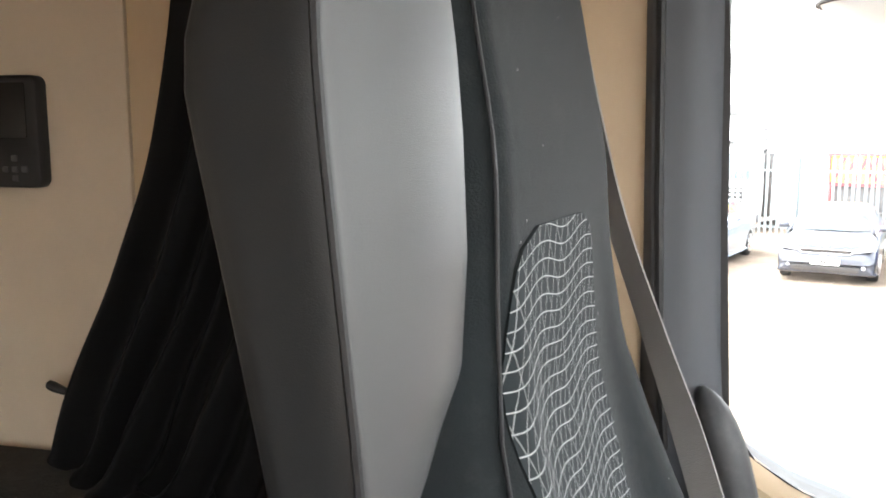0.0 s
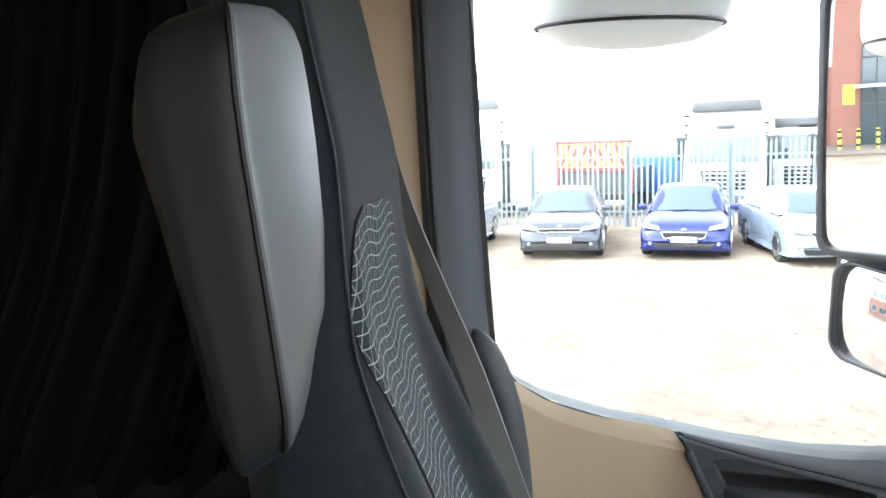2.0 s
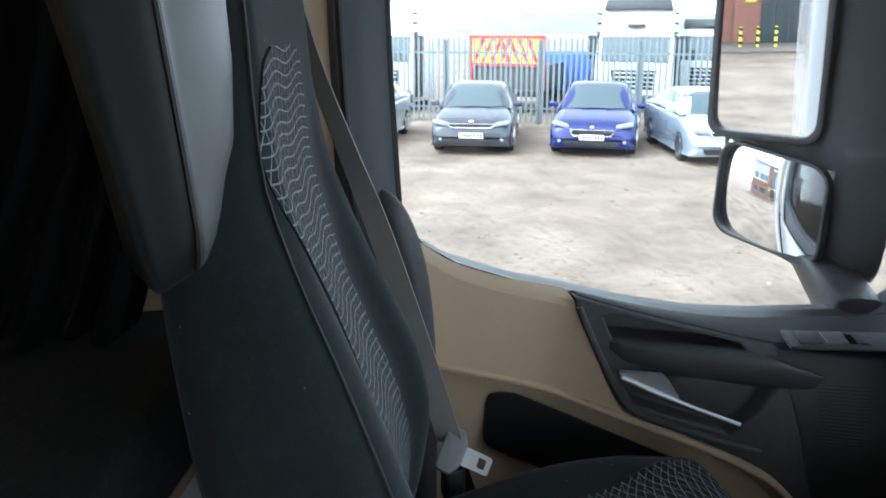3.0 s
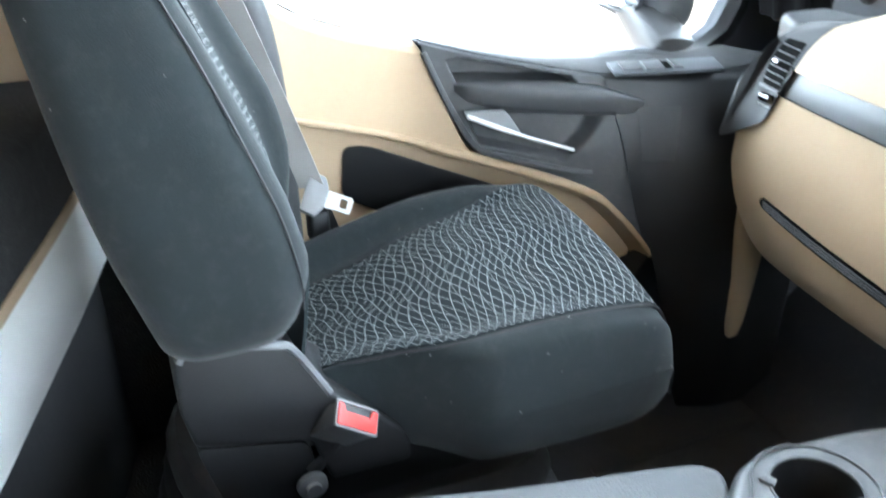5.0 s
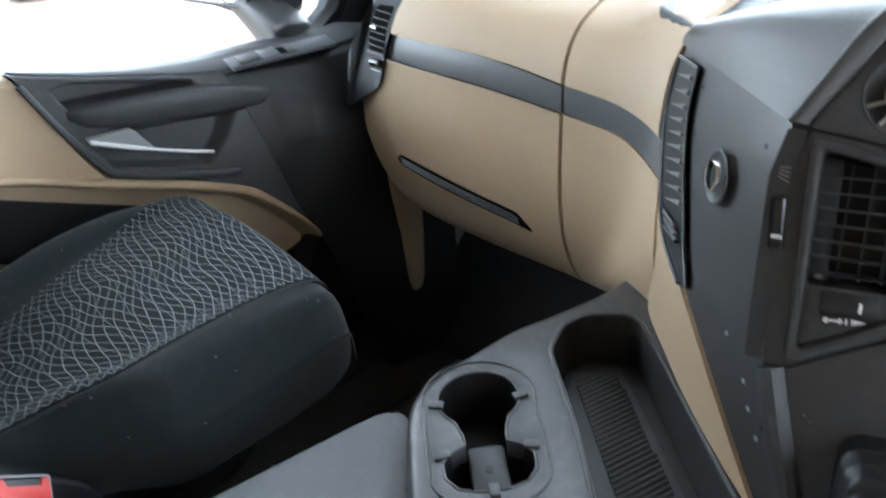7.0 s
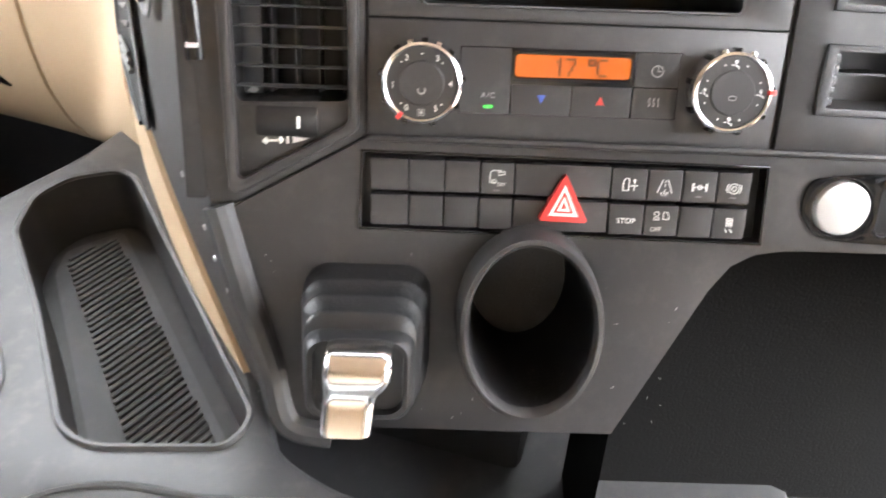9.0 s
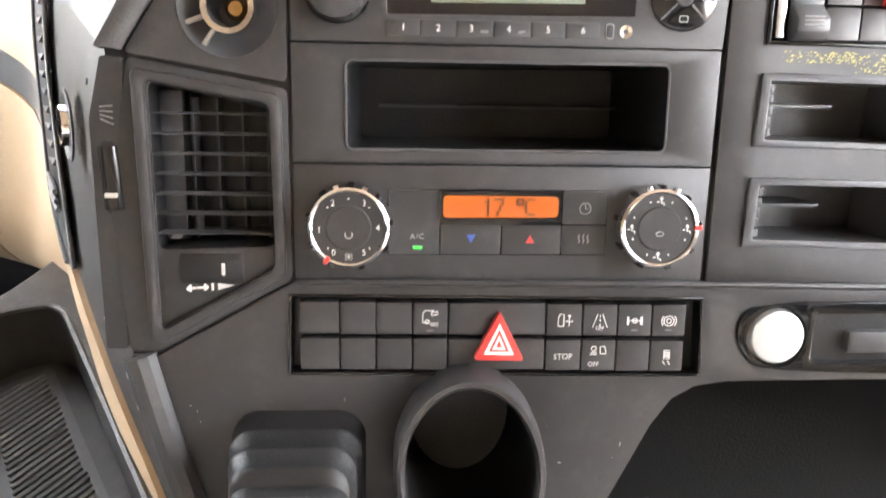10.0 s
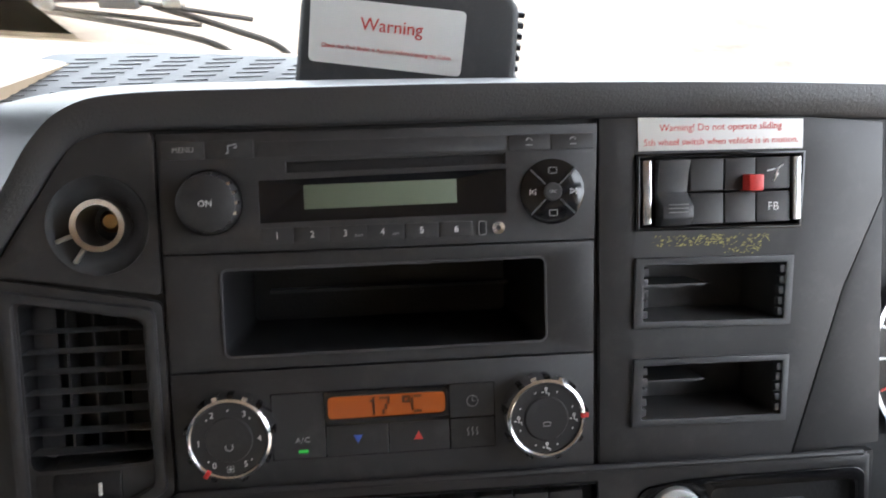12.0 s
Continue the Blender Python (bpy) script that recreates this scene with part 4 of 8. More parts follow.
tagged(part("seat_lint", b, DULLP), "pale specks of lint on the seat cloth", "lint", kind="stuff")

# ---- dashboard, passenger side ----
def plate(outer, holes, d0, d1, w=0.0):
    """A plate in the x-y plane with openings through it, from z = d0 to d1."""
    b = bmesh.new()
    edges = []
    for loop in [outer] + list(holes):
        vs_ = [b.verts.new((x, y, d1)) for x, y in loop]
        edges += [b.edges.new((vs_[i - 1], vs_[i])) for i in range(len(vs_))]
    bmesh.ops.triangle_fill(b, use_beauty=True, use_dissolve=False, edges=edges, normal=(0, 0, 1))
    ret = bmesh.ops.extrude_face_region(b, geom=b.faces[:])
    moved = [g for g in ret["geom"] if isinstance(g, bmesh.types.BMVert)]
    bmesh.ops.translate(b, verts=moved, vec=(0, 0, d0 - d1))
    bmesh.ops.recalc_face_normals(b, faces=b.faces)
    bevel(b, w, 2, 60)
    return b


def pocket_bm(outline, front, back, scale=1.0):
    """A hollow with side walls and a bottom, open towards +z."""
    b = bmesh.new()
    cx, cy = sum(p[0] for p in outline) / len(outline), sum(p[1] for p in outline) / len(outline)
    f = [b.verts.new((x, y, front)) for x, y in outline]
    r = [b.verts.new((cx + (x - cx) * scale, cy + (y - cy) * scale, back)) for x, y in outline]
    k = len(outline)
    for i in range(k):
        b.faces.new((f[i], f[i - 1], r[i - 1], r[i]))
    b.faces.new(r)
    return b


PLAN = [(-0.95, 0.785), (-0.90, 0.770), (-0.835, 0.750), (-0.746, 0.726), (-0.60, 0.706), (-0.475, 0.697), (-0.41, 0.690), (-0.34, 0.680), (-0.29, 0.664), (-0.255, 0.645)]
PROFILE = [(1.930, 0.16), (1.940, 0.11), (1.956, 0.075), (1.985, 0.042), (2.03, 0.016), (2.08, 0.002), (2.13, -0.002), (2.18, 0.0), (2.218, 0.004), (2.255, 0.006), (2.285, 0.012), (2.315, 0.026), (2.338, 0.052), (2.352, 0.09)]
DECK = [(0.15, 2.362), (0.25, 2.360), (0.36, 2.340), (0.50, 2.300)]
dash = thing("dashboard", "beige dashboard with dark trim strip and glovebox", "dashboard")


SEATED = Vector((0.112, -0.053, 2.588))


CHEEK_C, CHEEK_N = Vector((-0.104, 0.494, 2.287)), Vector((-0.7113, -0.6760, 0.1924))


def pull(p, w=1.0):
    """Draws the dashboard's inner end on to the plane of the console's side, the more the further in it lies."""
    p = Vector(p)
    k = (CHEEK_C - SEATED).dot(CHEEK_N) / (p - SEATED).dot(CHEEK_N)
    return SEATED + (p - SEATED) * (1 + (max(0.92, min(1.0, k)) - 1) * ease(-0.45, -0.255, p.x) * w)


def dash_pt(x, z, push=0.0):
    return pull((x, lerp(PLAN, x) + lerp(PROFILE, z) + push, z))


def dash_sheet(xs, zs, push=0.0, thick=-0.012):
    return sheet([[dash_pt(x, z, push) for x in xs] for z in zs], thick)


ST_T = [(-0.76, 2.291), (-0.59, 2.289), (-0.49, 2.281), (-0.414, 2.272), (-0.335, 2.266), (-0.274, 2.255), (-0.25, 2.246)]
ST_B = [(-0.76, 2.253), (-0.594, 2.250), (-0.413, 2.238), (-0.333, 2.233), (-0.258, 2.208), (-0.25, 2.204)]
LEFT = [(1.93, -0.755), (1.97, -0.775), (2.0, -0.795), (2.04, -0.818), (2.08, -0.836), (2.12, -0.848), (2.16, -0.848), (2.18, -0.82), (2.207, -0.772), (2.25, -0.752), (2.29, -0.738), (2.35, -0.715)]


def dash_span(x0, x1, z0, z1, nx, nz, push=0.0, thick=-0.012):
    """A piece of the dashboard face between two edges; the edges may be numbers or functions (x0, x1 of z; z0, z1 of x)."""
    rows = []
    for i in range(nz):
        t = i / (nz - 1)
        row = []
        for j in range(nx):
            s = j / (nx - 1)
            xm = x1 if callable(x0) else x0 + (x1 - x0) * s
            zm = (z0(xm) if callable(z0) else z0) * (1 - t) + (z1(xm) if callable(z1) else z1) * t
            xa = x0(zm) if callable(x0) else x0
            x = xa + (x1 - xa) * s
            z = (z0(x) if callable(z0) else z0) * (1 - t) + (z1(x) if callable(z1) else z1) * t
            row.append(dash_pt(x, z, push))
        rows.append(row)
    return sheet(rows, thick)


left = lambda z: lerp(LEFT, z)  # noqa: E731
st, sb = (lambda x: lerp(ST_T, x)), (lambda x: lerp(ST_B, x))
glove = part("glovebox_lid", dash_span(left, -0.4165, 1.93, lambda x: sb(x) - 0.001, 34, 30), BEIGE, dash, "smooth beige glovebox lid")
part("lower_panel", dash_span(-0.4105, -0.255, 1.93, lambda x: sb(x) - 0.001, 12, 30), BEIGE, dash, "smooth beige panel beside the glovebox")
part("trim_strip", dash_span(-0.752, -0.4155, sb, st, 26, 5, 0.002), STRIP, dash, "satin dark grey trim strip")
part("joint", tube([dash_pt(x, st(x) + 0.0006, -0.0006) for x in np.linspace(-0.752, -0.4155, 40)], 0.0011, 6), SHADE, dash, "dark joint above the trim strip")
part("joint", tube([dash_pt(x, sb(x) + 0.0002, -0.0004) for x in np.linspace(-0.752, -0.4155, 40)], 0.0009, 6), SHADE, dash, "dark joint below the trim strip")
part("lid_edge", tube([dash_pt(x, sb(x) - 0.0024, -0.0002) for x in np.linspace(-0.752, -0.4185, 40)], 0.0014, 8), BEIGE, glove, "rounded upper edge of the lid")
part("trim_strip", dash_span(-0.4115, -0.255, sb, st, 12, 5, 0.002), STRIP, dash, "satin dark grey trim strip")


def upper(x0, x1, n):
    rows = []
    for i in range(12):
        t = i / 11
        row = []
        for x in np.linspace(x0(2.29 + 0.06 * t), x1, n):
            z = st(x) + 0.001 + (2.352 - st(x) - 0.001) * t
            row.append(dash_pt(x, z, -0.5 * lerp(PROFILE, z) * ease(0.42, 0.72, -x)))
        rows.append(row)
    for d, z in DECK:
        rows.append([pull((x, lerp(PLAN, x) + d if d < 0.3 else 0.70 + d, z), 1 - ease(0.1, 0.36, d)) for x in np.linspace(x0(2.35), x1, n)])
    return sheet(rows, -0.012)


part("top_pad", upper(left, -0.4165, 26), BEIGE, dash, "soft beige dashboard top")
part("top_pad", upper(lambda z: -0.4105, -0.262, 12), BEIGE, dash, "soft beige dashboard top")
part("core", loft([[pull((x, lerp(PLAN, x) + 0.020 + d, z)) for z, d in ((1.95, 0.12), (2.0, 0.05), (2.1, 0.01), (2.25, 0.012), (2.32, 0.06), (2.335, 0.2), (2.28, 0.42), (1.95, 0.42))] for x in np.linspace(-0.80, -0.26, 12)]), RUBBER, dash, "dark core seen in the gaps")
# slot handle in the lid
s0, s1 = Vector((-0.748, 0, 2.096)), Vector((-0.472, 0, 2.066))
HALF = [(0.0, 0.002, -0.002), (0.015, 0.007, -0.006), (0.04, 0.009, -0.008), (0.5, 0.011, -0.009), (0.9, 0.011, -0.009), (0.93, 0.008, -0.0095), (0.97, -0.002, -0.010), (1.0, -0.009, -0.011)]


def slot_pt(q, f, push):
    """A point of the handle: q along it, f from its lower to its upper edge."""
    p = s0.lerp(s1, q)
    up, down = (lerp([(h[0], h[k]) for h in HALF], q) for k in (1, 2))
    return dash_pt(p.x, p.z + down + (up - down) * f, push)


slot_q = [0.0, 0.008, 0.015, 0.03] + list(np.linspace(0.05, 0.9, 24)) + [0.93, 0.96, 0.98, 1.0]
slot = part("slot_handle", sheet([[slot_pt(q, f, -0.0025) for f in np.linspace(0, 1, 7)] for q in slot_q], 0.008), SHADE, glove, "long black slot handle")
for f, r_ in ((0.28, 0.0014), (0.52, 0.0014), (0.76, 0.0014)):
    part("rib", tube([slot_pt(q, f, -0.0036) for q in np.linspace(0.04, 0.93, 26)], r_, 6), GREY, slot)
# beige wing that runs down beside the console
WING_T = [(-0.246, 0.640, 2.240), (-0.233, 0.612, 2.215), (-0.221, 0.590, 2.193), (-0.162, 0.522, 2.171), (-0.105, 0.465, 2.136), (-0.049, 0.416, 2.091), (-0.013, 0.385, 2.063)]
WING_B = [(-0.250, 0.735, 1.95), (-0.256, 0.69, 1.965), (-0.245, 0.62, 1.985), (-0.19, 0.560, 1.99), (-0.13, 0.497, 1.99), (-0.06, 0.434, 1.99), (-0.02, 0.395, 1.99)]
wt, wb = smooth_line(WING_T, 30), smooth_line(WING_B, 30)
part("wing", sheet([[a.lerp(c, t) + Vector((-0.003, -0.004, 0)) * math.sin(t * math.pi) for t in np.linspace(0, 1, 9)] for a, c in zip(wt, wb)], -0.006), BEIGE, dash, "beige wing running down beside the console")
# beige brace under the glovebox
part("brace", loft([smooth_loop([(x_, y0, z), (x_ + 0.016, y0 + 0.003, z), (x_ + 0.018, y1 - 0.004, z), (x_ + 0.004, y1 + 0.01, z)], 16) for z, x_, y0, y1 in ((2.06, -0.856, 0.792, 0.85), (1.98, -0.854, 0.793, 0.846), (1.88, -0.850, 0.795, 0.836), (1.80, -0.848, 0.797, 0.826), (1.778, -0.850, 0.800, 0.822), (1.772, -0.856, 0.804, 0.816))]), BEIGE, dash, "beige brace below the glovebox")
# end vent by the door
vent = thing("side_air_vent", "black air vent at the dashboard end by the door", "air vent")
VO = [(2.158, -0.862), (2.182, -0.822), (2.207, -0.777), (2.29, -0.741), (2.335, -0.722), (2.352, -0.728), (2.345, -0.785), (2.318, -0.812), (2.25, -0.845)]


def vent_pt(x, z, push):
    return dash_pt(x, z, push) + Vector((0, -0.35 * max(0, -0.80 - x), 0))


loopo = [vent_pt(x, z, -0.006) for z, x in round_corners(VO, 0.014)]
b = bmesh.new()
f = [b.verts.new(p) for p in loopo]
g = [b.verts.new(p + Vector((0, 0.06, 0))) for p in loopo]
b.faces.new(f)
for i in range(len(f)):
    b.faces.new((f[i], f[i - 1], g[i - 1], g[i]))
part("bezel", bevel(b, 0.003), RUBBER, vent)
well = [(2.262, -0.797), (2.262, -0.752), (2.30, -0.747), (2.326, -0.744), (2.324, -0.788), (2.30, -0.796)]
b = bmesh.new()
f = [b.verts.new(vent_pt(x, z, -0.008)) for z, x in round_corners(well, 0.005)]
b.faces.new(f)
part("well", b, SHADE, vent, "dark vent opening")
for k in range(6):
    z = 2.317 - k * 0.0094
    xa, xb = lerp([(2.262, -0.796), (2.325, -0.787)], z), lerp([(2.262, -0.753), (2.325, -0.746)], z)
    part("slat", tube([vent_pt(xa + (xb - xa) * t, z, -0.0088) for t in (0, 0.33, 0.66, 1)], 0.0010, 6), GREY, vent)
part("sill", tube([vent_pt(-0.80, 2.258, -0.009), vent_pt(-0.776, 2.2585, -0.009), vent_pt(-0.752, 2.259, -0.009)], 0.0022, 8), GREY, vent)
part("tab", tube([vent_pt(-0.783, 2.296, -0.0135), vent_pt(-0.771, 2.297, -0.0135)], 0.0026, 8), CHROME, vent, "small silver slider")
part("wheel", tube([vent_pt(-0.790, 2.243, -0.008), vent_pt(-0.765, 2.245, -0.008)], 0.0065, 12), GLOSS, vent, "thumb wheel")
part("mark", tube([vent_pt(-0.795, 2.231, -0.0075), vent_pt(-0.766, 2.233, -0.0075)], 0.0012, 6), DULLP, vent)
# top cap by the window with a round tweeter post
part("corner_cap", prism(round_corners([(-0.865, 0.815), (-0.80, 0.778), (-0.735, 0.80), (-0.715, 0.86), (-0.72, 0.90), (-0.86, 0.90)], 0.015), 2.20, 2.342, 0.018, 4), BLACK, dash, "black end cap of the dashboard")
part("end_deck", prism([(-0.93, 0.88), (-0.705, 0.88), (-0.705, 1.20), (-1.02, 1.20)], 2.18, 2.290, 0.01, 2), BLACK, dash, "low black shelf at the windscreen corner")
fc = thing("curtain", "black windscreen curtain bundled at the corner post", "curtain")
rows = []
for z in np.linspace(2.285, 3.1, 18):
    lp = []
    for k in range(72):
        a = 2 * math.pi * k / 72
        r_ = 1 + 0.16 * math.sin(9 * a + 1.5 * math.sin(z * 2)) + 0.05 * math.sin(17 * a + z * 3)
        lp.append((-1.005 - 0.06 * (z - 2.285) + 0.075 * r_ * math.cos(a), 1.005 - 0.20 * (z - 2.285) + 0.035 * r_ * math.sin(a), z))
    rows.append(lp)
part("cloth", loft(rows), CURTAIN, fc, sharp=80)
tw = thing("tweeter_panel", "grey corner panel with a round tweeter", "speaker")
part("panel", prism(round_corners([(-0.925, 2.27), (-0.79, 2.285), (-0.815, 2.38), (-0.85, 2.55), (-0.90, 2.75), (-0.96, 2.75), (-0.915, 2.40)], 0.02), 0.978, 1.01, 0.008, axes="xzy"), PILLAR, tw)
part("tweeter", prism([(-0.853 + 0.021 * math.cos(a), 2.372 + 0.033 * math.sin(a)) for a in np.linspace(0, 2 * math.pi, 25)[:-1]], 0.972, 0.980, 0.003, axes="xzy"), RUBBER, tw, "dark round tweeter grille")
# dash deck over the middle with its grille
part("deck", sheet([[(x, y, z) for x in np.linspace(-0.262, 0.30, 6)] for y, z in ((0.78, 2.350), (0.85, 2.362), (0.96, 2.362), (1.06, 2.340), (1.2, 2.30))]), BEIGE, dash, "soft beige dashboard top behind the grille")
deck = part("deck", sheet([[(x, y, z) for x in np.linspace(0.302, 1.12, 8)] for y, z in ((0.78, 2.350), (0.85, 2.362), (0.96, 2.360), (1.06, 2.338), (1.2, 2.30))], -0.012), SOFT, dash, "dark soft dashboard top")
GR = [(-0.312, 0.735), (-0.292, 0.905), (-0.19, 0.935), (0.02, 0.955), (0.06, 0.84), (-0.10, 0.775), (-0.19, 0.715), (-0.240, 0.668)]
grille = part("speaker_grille", prism(round_corners(GR, 0.010), 2.350, 2.367, 0.004, 3), material("grille_plastic", (0.06, 0.06, 0.062), 0.55, grain=0.4, grain_size=0.001, spec=0.45), dash, "grey slotted grille on the dashboard top")
for i in range(8):
    for j in range(11):
        x, y = -0.300 + i * 0.044, 0.735 + j * 0.0165 + i * 0.005
        if min(inside(x, y, GR), inside(x + 0.028, y + 0.012, GR)) < 0.010:
            continue
        part("slit", prism([(x, y), (x + 0.002, y - 0.004), (x + 0.030, y + 0.006), (x + 0.028, y + 0.010)], 2.3662, 2.3677), GREY, grille)

# ---- centre console ----
console = thing("centre_console", "black centre console turned towards the driver", "console")


def cpart(name, bm, mat, parent=None, label="", du=0.0, dv=0.0, dn=0.0, turn=0.0, sharp=35):
    return part(name, bm, mat, parent or console, label, sharp=sharp, m=CON @ at(du, dv, dn) @ Matrix.Rotation(turn, 4, "Z"))


mm = lambda pts: [(a / 1000, c / 1000) for a, c in pts]  # noqa: E731
circ = lambda cx, cy, r, n=32, ry=None: [(cx + r * math.cos(2 * math.pi * k / n), cy + (ry or r) * math.sin(2 * math.pi * k / n)) for k in range(n)]  # noqa: E731
BASE = mm([(-98, 138), (-80, 162), (-57, 206), (-40, 222), (-28, 226), (420, 222), (420, 160), (396, 108), (362, 4), (420, 4), (420, -50), (262, -53), (243, -56), (229, -64), (217, -81), (166, -186), (-46, -186), (-78, -36), (-93, -36)])
SLOT_H = rounded(0.0325, 0.085, 0.2135, 0.1335, 0.004, 4)
LIGHT_H = circ(-0.0305, 0.1605, 0.0265)
VENT_H = mm(round_corners([(-75, 121), (-10, 108), (-8, 29), (-74, 27)], 6))
CUB_H = [mm([(272, 126), (359, 124.5), (357, 91), (271, 93)]), mm([(271, 67), (357, 65.5), (355.5, 33), (269.5, 34.5)])]
SW3_H = mm([(270, 188), (368, 187.5), (366, 147), (269.5, 148)])
SW_H = mm([(0, 0), (242, -2.5), (244, -49), (-1.5, -46.5)])
KNOB_H = mm(round_corners([(268, -8), (300, -3.5), (420, -3), (420, -50), (300, -48), (274, -44), (264, -28)], 10))
CUP_H = circ(0.1035, -0.0985, 0.0385, 40, 0.0485)
cpart("core", plate(BASE, [SLOT_H, VENT_H, LIGHT_H, SW_H, CUP_H] + CUB_H + [SW3_H], -0.012, -0.004), RUBBER, console, "dark core between the panels")
G = 0.0012
radio_o = mm([(2.5, 143.3), (243, 142.6), (245.6, 208.5), (2.5, 208)])
DISP_H = mm([(55, 158.5), (192, 159.5), (192.5, 184.5), (55, 181.7)])
CD_H = mm([(70, 185.5), (192, 187), (192, 193), (70, 191.5)])
cpart("lower_panel", plate(mm([(-93, -36), (-79, -36.5), (2, 8.5), (241, 6.5), (365, 4.6), (415, 3.8), (415, -53), (262, -54), (243, -57), (229, -65), (217, -82), (166, -186), (-46, -186)]), [SW_H, CUP_H, mm(round_corners([(268, -8), (300, -4), (411, -3.5), (411, -50), (300, -47), (276, -44), (265, -27)], 8))], -0.004, 0.0, 0.0006), PANEL, console, "matt black lower console panel")
cpart("lip", tube([(0.003, 0.0085, 0.001), (0.12, 0.0080, 0.002), (0.24, 0.0075, 0.002), (0.33, 0.006, 0.001), (0.41, 0.005, 0.0)], 0.0022, 8), PANEL, console)
# lighter panel
lighter_panel = cpart("lighter_panel", plate(mm(round_corners([(-87, 136), (-40, 206), (-24, 210), (0.8, 209), (0.4, 121.2)], 4)), [LIGHT_H], -0.004, 0.0, 0.0006), PANEL, console, "black panel round the lighter socket")
cpart("dish", lathe([(0.0265, 0.0), (0.0268, 0.0008), (0.027, 0.0), (0.024, -0.006), (0.0185, -0.011), (0.0152, -0.012), (0.0150, -0.03), (0.0, -0.03)], 40), BLACK, lighter_panel, "dished black recess", du=-0.0305, dv=0.1605)
socket = cpart("socket", lathe([(0.0112, 0.001), (0.0142, 0.0015), (0.0150, 0.0), (0.0150, -0.012), (0.0112, -0.012)], 40), CHROME, lighter_panel, "bright metal ring of the lighter socket", du=-0.0305, dv=0.1605)
cpart("barrel", lathe([(0.0112, 0.0), (0.0110, -0.034), (0.0, -0.034), (0.0, -0.0335), (0.0108, -0.0335), (0.0111, -0.002)], 32), STEEL, socket, du=-0.0305, dv=0.1605)
cpart("contact", lathe([(0.0, -0.022), (0.004, -0.022), (0.0065, -0.026), (0.0065, -0.033), (0.0, -0.033)], 20), material("brass", (0.45, 0.28, 0.12), 0.35, metal=1.0), socket, "brass contact", du=-0.0305, dv=0.1615)
for a in (200, 235):
    cpart("clip", box((0.0145, -0.0012, -0.006), (0.0245, 0.0012, -0.002), 0.0005), STEEL, socket, du=-0.0305, dv=0.1605, turn=radians(a))
# hood round the top edge
HOOD = [(-101, 139), (-90, 157), (-75, 183), (-60, 207), (-42, 223), (-12, 230), (70, 231.5), (195, 232), (330, 230), (425, 227)]
HIN = [(-88, 137), (-77, 154), (-61, 177), (-47, 197), (-33, 207), (-10, 210.5), (70, 210.5), (195, 211.5), (330, 211), (423, 207)]
ho, hi_ = smooth_line([(a / 1000, c / 1000, 0) for a, c in HOOD], 60), smooth_line([(a / 1000, c / 1000, 0) for a, c in HIN], 60)
rows = [[h + Vector((0, 0, -0.008)), h + Vector((0, 0, 0.004)), h.lerp(i_, 0.12) + Vector((0, 0, 0.006)), h.lerp(i_, 0.5) + Vector((0, 0, 0.0055)), h.lerp(i_, 0.85) + Vector((0, 0, 0.003)), i_ + Vector((0, 0, 0.0006)), i_ + Vector((0, 0, -0.006))] for h, i_ in zip(ho, hi_)]
cpart("hood", sheet([smooth_line(r, 12) for r in rows], -0.003), SOFT, console, "rounded black hood along the top edge")
# soft cover running forward from the hood
back = [(-0.263, 0.700, 2.338), (-0.262, 0.703, 2.346), (-0.255, 0.708, 2.355), (-0.24, 0.714, 2.362), (-0.2, 0.73, 2.368), (-0.1, 0.76, 2.374), (0.1, 0.80, 2.378), (0.25, 0.83, 2.378), (0.40, 0.86, 2.378)]
bk = smooth_line([pull(p, 1 - ease(-0.255, -0.2, p[0])) for p in back], 60)
part("top_cover", sheet([[(CON @ (h + Vector((0, 0, -0.006)))).lerp(k, t) + Vector((0, 0, 0.008 * math.sin(math.pi * t))) * (1 if i > 8 else i / 8) for t in np.linspace(0, 1, 14)] for i, (h, k) in enumerate(zip(ho, bk))], -0.006), SOFT, console, "soft grained cover on top of the console")
# side cheek towards the passenger
S_BACK = [(-0.241, 0.657, 2.353), (-0.252, 0.652, 2.290), (-0.240, 0.624, 2.235), (-0.214, 0.582, 2.190), (-0.162, 0.522, 2.171), (-0.105, 0.465, 2.136), (-0.049, 0.416, 2.091), (-0.013, 0.385, 2.063)]
S_FRONT = [con(-0.100, 0.138, -0.004), con(-0.105, 0.105, -0.004), con(-0.104, 0.06, -0.004), con(-0.098, 0.01, -0.004), con(-0.092, -0.034, -0.004), con(-0.078, -0.09, -0.004), con(-0.062, -0.14, -0.004), con(-0.048, -0.186, -0.004)]
cheek_b, cheek_f = smooth_line(S_BACK, 70), smooth_line(S_FRONT, 70)


def cheek_pt(s, t, off=0.0):
    """s runs down the cheek (0 to 7), t from the dashboard to the front frame."""
    i = min(int(s * 10), 69)
    a, c = cheek_b[i].lerp(cheek_b[i + 1], s * 10 - i), cheek_f[i].lerp(cheek_f[i + 1], s * 10 - i)
    return a.lerp(c, t) + Vector((-0.78, -0.62, 0.05)) * off


cheek = part("side_cheek", sheet([[cheek_pt(s, t, -0.0042) for t in np.linspace(0, 1, 12)] for s in np.linspace(0, 7, 71)], -0.004), SOFT, console, "grained black side of the console")

